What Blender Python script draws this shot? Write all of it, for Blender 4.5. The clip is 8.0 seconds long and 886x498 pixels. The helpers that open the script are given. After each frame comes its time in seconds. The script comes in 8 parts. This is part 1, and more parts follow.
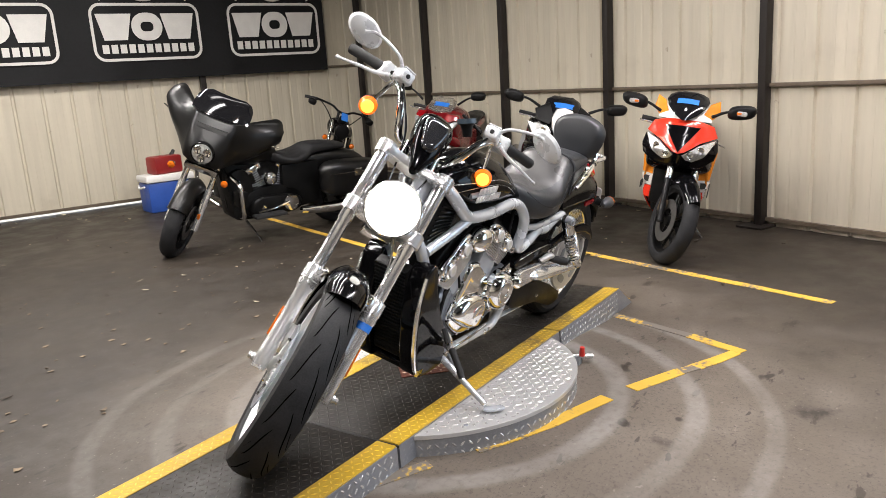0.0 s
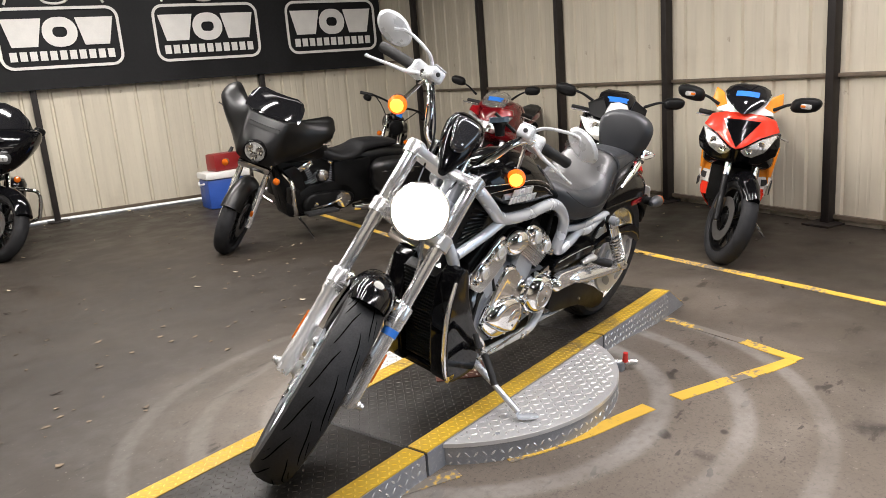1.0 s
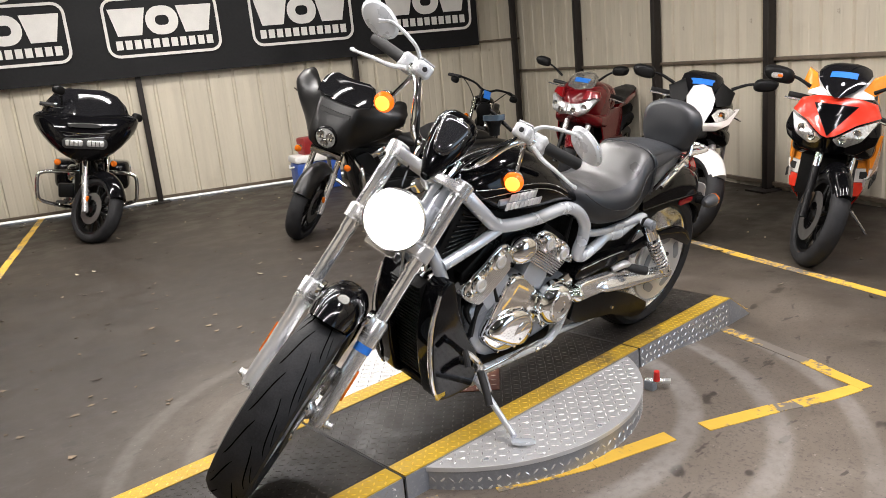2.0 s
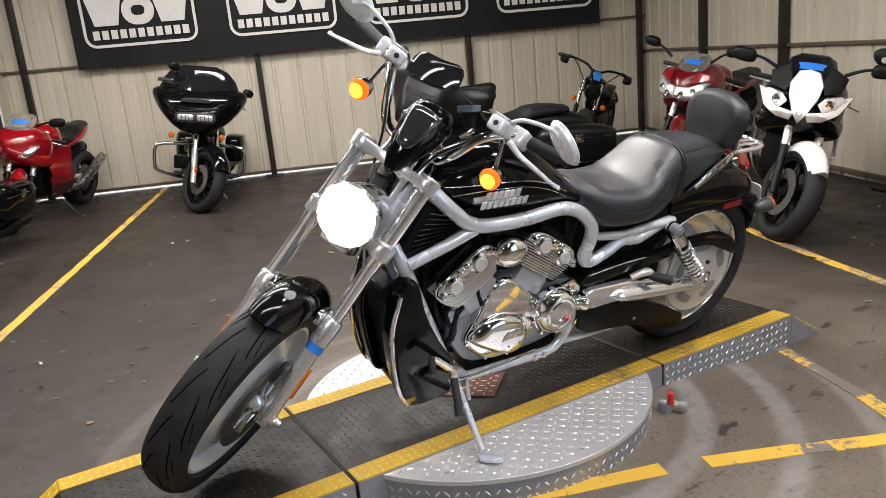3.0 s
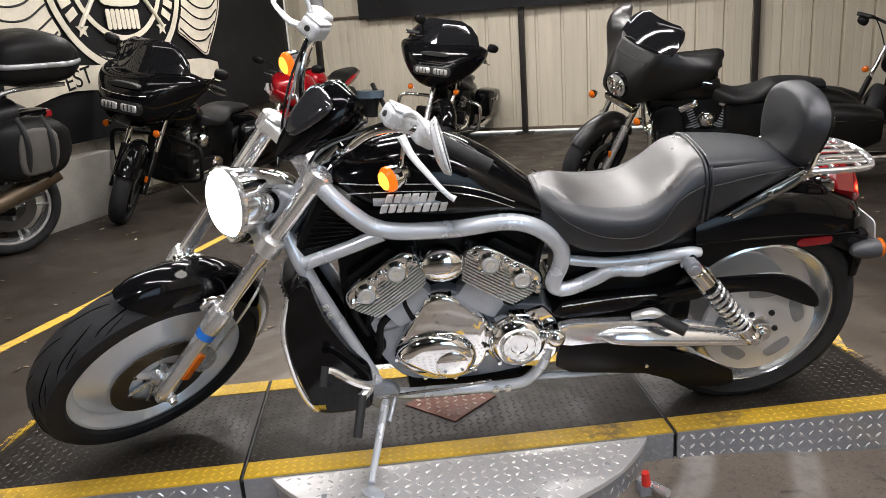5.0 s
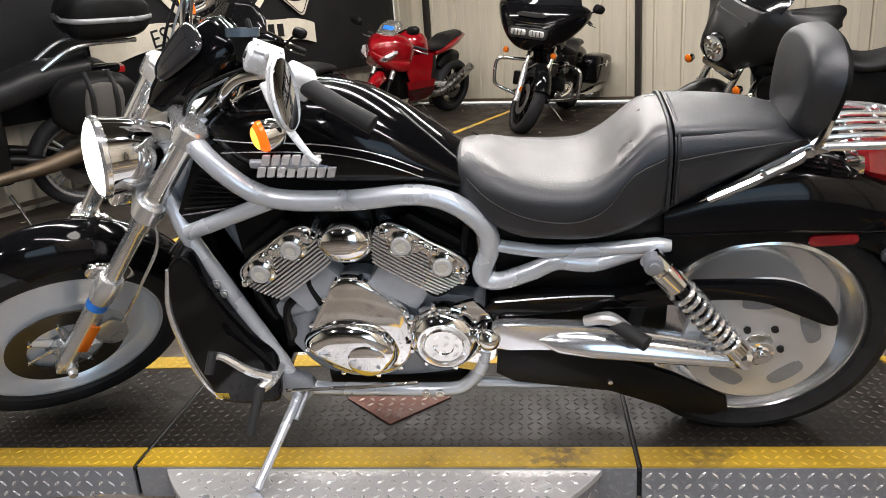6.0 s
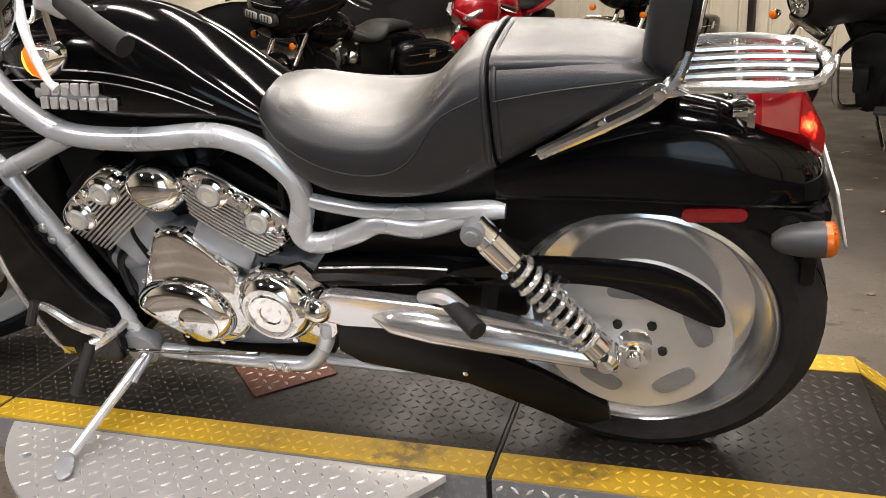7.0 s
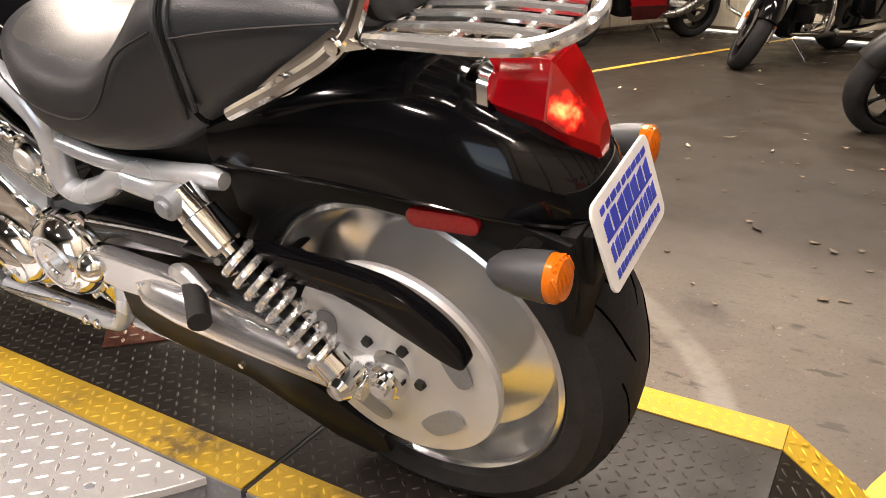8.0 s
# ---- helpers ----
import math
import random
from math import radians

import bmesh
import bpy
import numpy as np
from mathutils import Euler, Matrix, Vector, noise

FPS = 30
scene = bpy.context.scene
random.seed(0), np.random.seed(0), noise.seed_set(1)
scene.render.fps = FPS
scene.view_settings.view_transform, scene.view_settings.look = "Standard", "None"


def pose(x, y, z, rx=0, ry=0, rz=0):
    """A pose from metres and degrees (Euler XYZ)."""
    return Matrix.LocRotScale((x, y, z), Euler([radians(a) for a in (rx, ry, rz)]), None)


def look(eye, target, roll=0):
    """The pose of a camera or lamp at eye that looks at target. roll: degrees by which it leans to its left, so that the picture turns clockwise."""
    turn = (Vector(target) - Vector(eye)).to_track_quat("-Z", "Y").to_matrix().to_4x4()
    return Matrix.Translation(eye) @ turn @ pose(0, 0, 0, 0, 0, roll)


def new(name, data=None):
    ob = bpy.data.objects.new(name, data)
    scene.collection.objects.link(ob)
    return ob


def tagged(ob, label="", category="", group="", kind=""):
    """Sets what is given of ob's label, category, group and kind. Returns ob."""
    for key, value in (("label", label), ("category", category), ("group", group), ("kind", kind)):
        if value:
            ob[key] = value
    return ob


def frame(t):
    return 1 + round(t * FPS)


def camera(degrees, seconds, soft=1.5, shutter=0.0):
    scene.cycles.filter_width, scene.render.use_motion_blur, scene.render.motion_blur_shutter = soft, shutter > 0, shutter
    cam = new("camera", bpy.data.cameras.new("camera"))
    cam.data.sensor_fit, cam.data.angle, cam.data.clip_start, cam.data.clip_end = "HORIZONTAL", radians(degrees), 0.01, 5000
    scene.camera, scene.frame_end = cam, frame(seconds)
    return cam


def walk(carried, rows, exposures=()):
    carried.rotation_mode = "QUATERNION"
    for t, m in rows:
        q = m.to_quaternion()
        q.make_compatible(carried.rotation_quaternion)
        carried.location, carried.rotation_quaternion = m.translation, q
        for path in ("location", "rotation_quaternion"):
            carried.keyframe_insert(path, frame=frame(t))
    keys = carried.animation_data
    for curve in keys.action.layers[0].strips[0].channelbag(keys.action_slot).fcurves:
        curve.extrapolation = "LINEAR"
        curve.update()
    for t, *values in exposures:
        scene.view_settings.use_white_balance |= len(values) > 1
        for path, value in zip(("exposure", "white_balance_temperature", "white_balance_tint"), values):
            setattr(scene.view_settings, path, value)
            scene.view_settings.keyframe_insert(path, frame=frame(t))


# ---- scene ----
cam = camera(60.5, 8.0, 0.65)
PATH = [
    (0, (-2.3, -1.777, 1.322), (-0.642, -0.752, 0.875), -3.7),
    (0.5, (-2.275, -1.78, 1.324), (-0.649, -0.705, 0.876), -4.1),
    (1, (-2.173, -1.83, 1.328), (-0.611, -0.666, 0.877), -4.6),
    (1.5, (-1.952, -1.935, 1.348), (-0.487, -0.656, 0.884), -5.3),
    (2, (-1.729, -2.028, 1.346), (-0.389, -0.624, 0.864), -5.7),
    (2.2, (-1.61, -2.076, 1.334), (-0.334, -0.615, 0.846), -6.0),
    (3.3, (-1.061, -2.327, 1.322), (-0.138, -0.629, 0.807), -5.2),
    (3.5, (-0.934, -2.386, 1.332), (-0.101, -0.645, 0.807), -5.3),
    (4, (-0.646, -2.4, 1.318), (-0.013, -0.578, 0.79), -4.8),
    (4.2, (-0.528, -2.383, 1.326), (0.02, -0.535, 0.792), -4.6),
    (5.3, (0.127, -2.27, 1.262), (0.238, -0.353, 0.702), -4.1),
    (5.5, (0.235, -2.207, 1.235), (0.27, -0.29, 0.666), -4.1),
    (6, (0.513, -2.009, 1.175), (0.367, -0.107, 0.575), -4.1),
    (6.5, (0.82, -1.845, 1.122), (0.507, 0.022, 0.478), -4.2),
    (7, (1.083, -1.675, 1.034), (0.592, 0.15, 0.382), -4.0),
    (7.5, (1.333, -1.422, 0.99), (0.662, 0.315, 0.26), -3.6),
    (8, (1.59, -1.192, 0.965), (0.71, 0.446, 0.213), -0.9),
]
EXPOSURES = [(0, 0.14, 6420, 10), (1.5, 0.14, 6420, 10), (2.2, 0.07, 6400, 10), (3.5, -0.17, 6350, 10), (4.2, -0.17, 6350, 10), (5.5, -0.12, 6350, 10), (6.5, -0.05, 6650, 10), (7, 0.03, 6950, 11), (7.5, 0.24, 7000, 12), (8, 0.35, 7500, 15)]
walk(cam, [(t, look(eye, target, roll)) for t, eye, target, roll in PATH], EXPOSURES)

# ---- light ----
world = bpy.data.worlds.new("sky")
scene.world = world
world.use_nodes = True
wn = world.node_tree.nodes
sky = wn.new("ShaderNodeTexSky")
sky.sky_type, sky.sun_disc, sky.sun_elevation, sky.sun_rotation = "NISHITA", False, radians(50), radians(20)
wn["Background"].inputs["Strength"].default_value = 0.15
world.node_tree.links.new(sky.outputs[0], wn["Background"].inputs["Color"])

A_N, A_E, A_W = radians(-23.0), radians(64.5), radians(64.5)   # directions of the walls in plan
CEIL = 4.3
DOOR, DOOR_TOP = (-10.284, -13.942), 2.9    # open loading door, metres along the east wall from its north corner

# fittings under the roof: x, y, z, half the watts of a long fitting or the watts of a round lamp
TUBES = [(0.7, 1.1, 3.2, 52), (0.8, 2.7, 3.2, 29), (-1.1, 0.9, 3.2, 38), (-1.3, 3.1, 3.2, 7), (-3.5, 2.4, 3.2, 4), (2.8, 2.5, 3.2, 6), (1.7, 4.6, 3.2, 56), (-1.0, 5.1, 3.2, 56), (0.5, -1.9, 3.98, 38), (2.4, -2.8, 3.98, 62)]
BAYS = [(-3.0, -3.2, 3.68, 128), (-0.4, -4.2, 3.68, 70), (1.9, -1.0, 3.68, 34)]
WARM, COOL = (1.0, 0.945, 0.905), (1.0, 0.94, 0.95)
for lx, ly, lz, watts in TUBES:
    d = bpy.data.lights.new("tube_light", "AREA")
    d.shape, d.size, d.size_y, d.energy, d.color = "RECTANGLE", 2.3, 0.14, 2 * watts, WARM if ly > 0 else COOL
    new("tube_light", d).matrix_world = pose(lx, ly, lz, 0, 0, -23)
for lx, ly, lz, watts in BAYS:
    d = bpy.data.lights.new("bay_light", "AREA")
    d.shape, d.size, d.energy, d.color = "DISK", 0.34, watts, COOL
    new("bay_light", d).matrix_world = pose(lx, ly, lz)

d = bpy.data.lights.new("door_daylight", "AREA")
d.shape, d.size, d.size_y, d.energy, d.color = "RECTANGLE", 3.5, 2.8, 62, (0.62, 0.8, 1.0)
new("door_daylight", d).matrix_world = Matrix.Translation((6.86 - 12.113 * math.cos(A_E) - 0.04, 5.03 - 12.113 * math.sin(A_E) + 0.02, 1.44)) @ Matrix.Rotation(A_E, 4, "Z") @ Matrix.Rotation(radians(90), 4, "X")

d = bpy.data.lights.new("sun", "SUN")
d.energy, d.angle, d.color = 4.0, radians(0.5), (1.0, 0.95, 0.88)
new("sun", d).matrix_world = Euler((radians(40), 0, radians(160))).to_matrix().to_4x4()

# ---- materials ----


class Nodes:
    """Short names for building a node material."""

    def __init__(self, name):
        self.m = bpy.data.materials.new(name)
        self.m.use_nodes = True
        self.t = self.m.node_tree
        self.b = self.t.nodes["Principled BSDF"]
        self.co = self.t.nodes.new("ShaderNodeTexCoord").outputs["Object"]

    def link(self, a, b):
        self.t.links.new(a, b)

    def math(self, op, a, b=0.0, c=0.0):
        n = self.t.nodes.new("ShaderNodeMath")
        n.operation = op
        for i, v in enumerate((a, b, c)):
            if isinstance(v, (int, float)):
                n.inputs[i].default_value = v
            else:
                self.link(v, n.inputs[i])
        return n.outputs[0]

    def noise(self, scale, detail=4.0, rough=0.55, co=None):
        n = self.t.nodes.new("ShaderNodeTexNoise")
        n.inputs["Scale"].default_value, n.inputs["Detail"].default_value, n.inputs["Roughness"].default_value = scale, detail, rough
        self.link(co or self.co, n.inputs["Vector"])
        return n.outputs["Fac"]

    def scaled(self, sx, sy, sz):
        n = self.t.nodes.new("ShaderNodeMapping")
        n.inputs["Scale"].default_value = (sx, sy, sz)
        self.link(self.co, n.inputs["Vector"])
        return n.outputs[0]

    def ramp(self, fac, lo, hi, a=0.0, b=1.0):
        n = self.t.nodes.new("ShaderNodeMapRange")
        n.interpolation_type = "SMOOTHSTEP"
        self.link(fac, n.inputs["Value"])
        for k, v in (("From Min", lo), ("From Max", hi), ("To Min", a), ("To Max", b)):
            n.inputs[k].default_value = v
        return n.outputs["Result"]

    def mix(self, fac, a, b):
        n = self.t.nodes.new("ShaderNodeMix")
        n.data_type = "RGBA"
        if isinstance(fac, (int, float)):
            n.inputs["Factor"].default_value = fac
        else:
            self.link(fac, n.inputs["Factor"])
        for k, v in (("A", a), ("B", b)):
            s = [i for i in n.inputs if i.name == k and i.type == "RGBA"][0]
            if isinstance(v, tuple):
                s.default_value = (*v, 1)
            else:
                self.link(v, s)
        return [o for o in n.outputs if o.type == "RGBA"][0]

    def bump(self, height, strength, distance=0.01):
        n = self.t.nodes.new("ShaderNodeBump")
        n.inputs["Strength"].default_value, n.inputs["Distance"].default_value = strength, distance
        self.link(height, n.inputs["Height"])
        self.link(n.outputs[0], self.b.inputs["Normal"])

    def xyz(self):
        n = self.t.nodes.new("ShaderNodeSeparateXYZ")
        self.link(self.co, n.inputs[0])
        return n.outputs

    def put(self, key, v):
        if isinstance(v, tuple):
            self.b.inputs[key].default_value = (*v, 1) if len(v) == 3 else v
        elif isinstance(v, (int, float)):
            self.b.inputs[key].default_value = v
        else:
            self.link(v, self.b.inputs[key])


def paint(name, colour, rough=0.4, metal=0.0, vary=0.12, scale=9.0, bump=0.0, bump_scale=120.0, coat=0.0, spread=0.08, spec=0.5):
    """A surface with soft colour and gloss variation at two scales."""
    n = Nodes(name)
    big, small = n.noise(scale), n.noise(scale * 11, 3)
    f = n.ramp(n.math("ADD", n.math("MULTIPLY", big, 0.65), n.math("MULTIPLY", small, 0.35)), 0.3, 0.7)
    lo, hi = tuple(c * (1 - vary) for c in colour), tuple(min(1, c * (1 + vary)) for c in colour)
    n.put("Base Color", n.mix(f, lo, hi))
    n.put("Roughness", n.ramp(big, 0.3, 0.7, max(0.02, rough - spread), min(1, rough + spread)))
    n.put("Metallic", metal)
    n.put("Specular IOR Level", spec)
    if coat:
        n.put("Coat Weight", coat)
        n.put("Coat Roughness", 0.04)
    if bump:
        n.bump(n.noise(bump_scale, 3), bump, 0.002)
    return n.m


def glow(name, colour, strength, base=None):
    n = Nodes(name)
    n.put("Base Color", base or colour)
    n.put("Emission Color", colour)
    n.put("Emission Strength", strength)
    n.put("Roughness", 0.2)
    return n.m


def lit_lens():
    """A red lens that glows, hottest at one spot."""
    n = Nodes("lit_red_lens")
    n.put("Base Color", (0.3, 0.004, 0.005))
    x, y, z = n.xyz()
    d = n.math("ADD", n.math("ADD", n.math("POWER", n.math("SUBTRACT", x, 0.272), 2.0), n.math("POWER", n.math("ADD", y, 0.036), 2.0)), n.math("POWER", n.math("SUBTRACT", z, 0.7), 2.0))
    hot = n.ramp(n.math("ADD", n.math("SQRT", d), n.math("MULTIPLY", n.math("SUBTRACT", n.noise(60, 2), 0.5), 0.035)), 0.024, 0.002)
    n.put("Emission Color", n.mix(n.math("POWER", hot, 2.0), (1.0, 0.015, 0.008), (1.0, 0.3, 0.1)))
    n.put("Emission Strength", n.math("ADD", 0.03, n.math("MULTIPLY", hot, 3.2)))
    n.put("Roughness", 0.1)
    return n.m


def tread_plate(name, base, rub, rough, metal, wear_lo=0.5, wear_hi=0.7, dirt=(0.05, 0.045, 0.04), lift=0.35):
    n = Nodes(name)
    worn = n.math("MULTIPLY", n.ramp(n.noise(3.2, 5), wear_lo, wear_hi), n.ramp(n.noise(40, 3), 0.35, 0.6))
    c = n.mix(n.ramp(n.noise(2.1, 5), 0.35, 0.72), base, tuple(0.6 * a + 0.4 * b for a, b in zip(base, dirt)))
    c = n.mix(n.math("MULTIPLY", n.ramp(n.noise(90, 3), 0.5, 0.75), lift), c, rub)
    c = n.mix(worn, c, dirt)
    n.put("Base Color", c)
    spread = 0.04 if metal > 0.3 else 0.12
    n.put("Roughness", n.ramp(n.noise(14, 4), 0.3, 0.7, max(0.05, rough - spread), min(1, rough + spread)))
    n.put("Metallic", metal)
    n.put("Specular IOR Level", 0.5 if metal > 0.3 else 0.25)
    n.bump(n.noise(160, 3), 0.15, 0.002)
    return n.m


def concrete():
    n = Nodes("worn_concrete")
    big, mid, fine = n.noise(0.55, 6), n.noise(4.0, 6), n.noise(60, 4)
    c = n.mix(n.ramp(big, 0.3, 0.7), (0.082, 0.067, 0.052), (0.15, 0.126, 0.101))
    c = n.mix(n.math("MULTIPLY", n.ramp(mid, 0.45, 0.75), 0.5), c, (0.19, 0.163, 0.134))
    c = n.mix(n.math("MULTIPLY", n.ramp(fine, 0.5, 0.75), 0.45), c, (0.036, 0.03, 0.025))
    # dark oil stains and dropped leaves
    c = n.mix(n.ramp(n.noise(1.7, 7, 0.62), 0.60, 0.70, 0.0, 0.8), c, (0.022, 0.018, 0.015))
    c = n.mix(n.ramp(n.noise(7.0, 3, 0.5, n.scaled(1.0, 2.4, 1.0)), 0.66, 0.70, 0.0, 0.75), c, (0.035, 0.03, 0.025))
    c = n.mix(n.ramp(n.noise(150, 2, 0.5), 0.62, 0.70, 0.0, 0.55), c, (0.03, 0.025, 0.02))
    c = n.mix(n.ramp(n.noise(33, 5, 0.6), 0.66, 0.71, 0.0, 0.5), c, (0.26, 0.235, 0.2))
    c = n.mix(n.ramp(n.noise(4.6, 2, 0.4, n.scaled(1.0, 1.7, 1.0)), 0.70, 0.735, 0.0, 0.75), c, (0.02, 0.016, 0.013))
    c = n.mix(n.ramp(n.noise(2.6, 5, 0.6, n.scaled(1.0, 3.0, 1.0)), 0.64, 0.67, 0.0, 0.7), c, (0.03, 0.024, 0.019))
    # pale worn turning circle; bays beyond carry grime plus lamp falloff as darker colour
    x, y, z = n.xyz()
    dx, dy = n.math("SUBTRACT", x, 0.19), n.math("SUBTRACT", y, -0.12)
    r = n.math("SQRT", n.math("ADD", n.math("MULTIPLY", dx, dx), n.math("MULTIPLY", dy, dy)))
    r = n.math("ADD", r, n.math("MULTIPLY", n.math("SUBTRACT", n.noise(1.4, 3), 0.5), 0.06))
    # towards the north-west the pale circle and the rings are held back
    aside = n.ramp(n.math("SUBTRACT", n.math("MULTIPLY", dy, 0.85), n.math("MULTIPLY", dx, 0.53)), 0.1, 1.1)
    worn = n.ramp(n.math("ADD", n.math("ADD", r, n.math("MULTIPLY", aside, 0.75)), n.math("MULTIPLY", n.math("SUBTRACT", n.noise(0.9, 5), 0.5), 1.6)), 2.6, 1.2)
    # near-black brown: dirt and the dimmer light of the far floor in one colour
    dim_grime = n.mix(n.ramp(n.noise(0.8, 6), 0.3, 0.7), (0.0112, 0.0082, 0.0053), (0.0225, 0.0168, 0.0112))
    dim_grime = n.mix(n.math("MULTIPLY", n.ramp(n.noise(24, 4), 0.5, 0.72), 0.5), dim_grime, (0.014, 0.0115, 0.009))
    dim_grime = n.mix(n.ramp(n.noise(3.4, 5, 0.6, n.scaled(1.0, 2.6, 1.0)), 0.62, 0.66, 0.0, 0.7), dim_grime, (0.004, 0.003, 0.0025))
    dim_grime = n.mix(n.ramp(n.noise(11, 4, 0.6, n.scaled(1.0, 2.0, 1.0)), 0.66, 0.7, 0.0, 0.45), dim_grime, (0.06, 0.05, 0.038))
    c = n.mix(worn, n.mix(0.12, dim_grime, c), c)
    c = n.mix(n.ramp(n.noise(70, 2, 0.5), 0.70, 0.74, 0.0, 0.6), c, (0.2, 0.18, 0.15))
    # pale rubbed rings that the turntable's castors left
    rings = None
    for radius, width, strength in ((0.785, 0.062, 0.68), (1.07, 0.058, 0.56), (1.345, 0.05, 0.42)):
        d = n.math("ABSOLUTE", n.math("SUBTRACT", r, radius))
        one = n.ramp(d, width, width * 0.35, 0.0, strength)
        rings = one if rings is None else n.math("MAXIMUM", rings, one)
    rings = n.math("MULTIPLY", rings, n.ramp(n.noise(1.1, 4), 0.3, 0.62, 0.25, 1.0))
    rings = n.math("MULTIPLY", rings, n.ramp(n.noise(28, 4), 0.25, 0.6, 0.55, 1.0))
    rings = n.math("MULTIPLY", rings, n.math("SUBTRACT", 1.0, n.math("MULTIPLY", aside, 0.7)))
    c = n.mix(rings, c, (0.30, 0.285, 0.26))
    n.put("Base Color", c)
    n.put("Roughness", n.ramp(mid, 0.3, 0.7, 0.42, 0.66))
    n.put("Specular IOR Level", 0.3)
    n.bump(n.math("ADD", mid, n.math("MULTIPLY", fine, 0.4)), 0.25, 0.004)
    return n.m


def line_paint(name, wear):
    n = Nodes(name)
    f = n.ramp(n.math("ADD", n.math("MULTIPLY", n.noise(3.0, 5), 0.6), n.math("MULTIPLY", n.noise(45, 4), 0.4)), 0.47 - wear, 0.56 - wear)
    n.put("Base Color", n.mix(f, (0.17, 0.15, 0.125), n.mix(n.noise(12), (0.55, 0.33, 0.03), (0.72, 0.46, 0.06))))
    n.put("Roughness", 0.6)
    n.bump(n.noise(70), 0.2, 0.002)
    return n.m


def sheet_metal():
    n = Nodes("beige_sheet_metal")
    streak = n.noise(1.0, 5, 0.6, n.scaled(7.0, 7.0, 0.5))
    c = n.mix(n.ramp(streak, 0.3, 0.7), (0.50, 0.453, 0.355), (0.58, 0.527, 0.415))
    c = n.mix(n.ramp(n.noise(2.0, 6), 0.56, 0.76, 0.0, 0.4), c, (0.38, 0.33, 0.25))
    c = n.mix(n.ramp(n.noise(9.0, 4), 0.70, 0.77, 0.0, 0.7), c, (0.2, 0.15, 0.1))
    n.put("Base Color", c)
    n.put("Roughness", n.ramp(n.noise(5), 0.3, 0.7, 0.38, 0.55))
    n.bump(n.noise(3.0, 2), 0.12, 0.02)
    return n.m


def leather(name, colour, rough, spec=0.85):
    n = Nodes(name)
    v = n.t.nodes.new("ShaderNodeTexVoronoi")
    v.inputs["Scale"].default_value = 420
    n.link(n.co, v.inputs["Vector"])
    n.put("Base Color", n.mix(n.noise(7), colour, tuple(c * 1.6 for c in colour)))
    n.put("Roughness", n.ramp(n.noise(9), 0.3, 0.7, rough - 0.07, rough + 0.12))
    n.put("Specular IOR Level", spec)
    n.bump(v.outputs["Distance"], 0.25, 0.0008)
    return n.m


def glass(name, colour, rough=0.03, trans=0.9):
    n = Nodes(name)
    n.put("Base Color", colour)
    n.put("Roughness", rough)
    n.put("Transmission Weight", trans)
    n.put("IOR", 1.45)
    return n.m


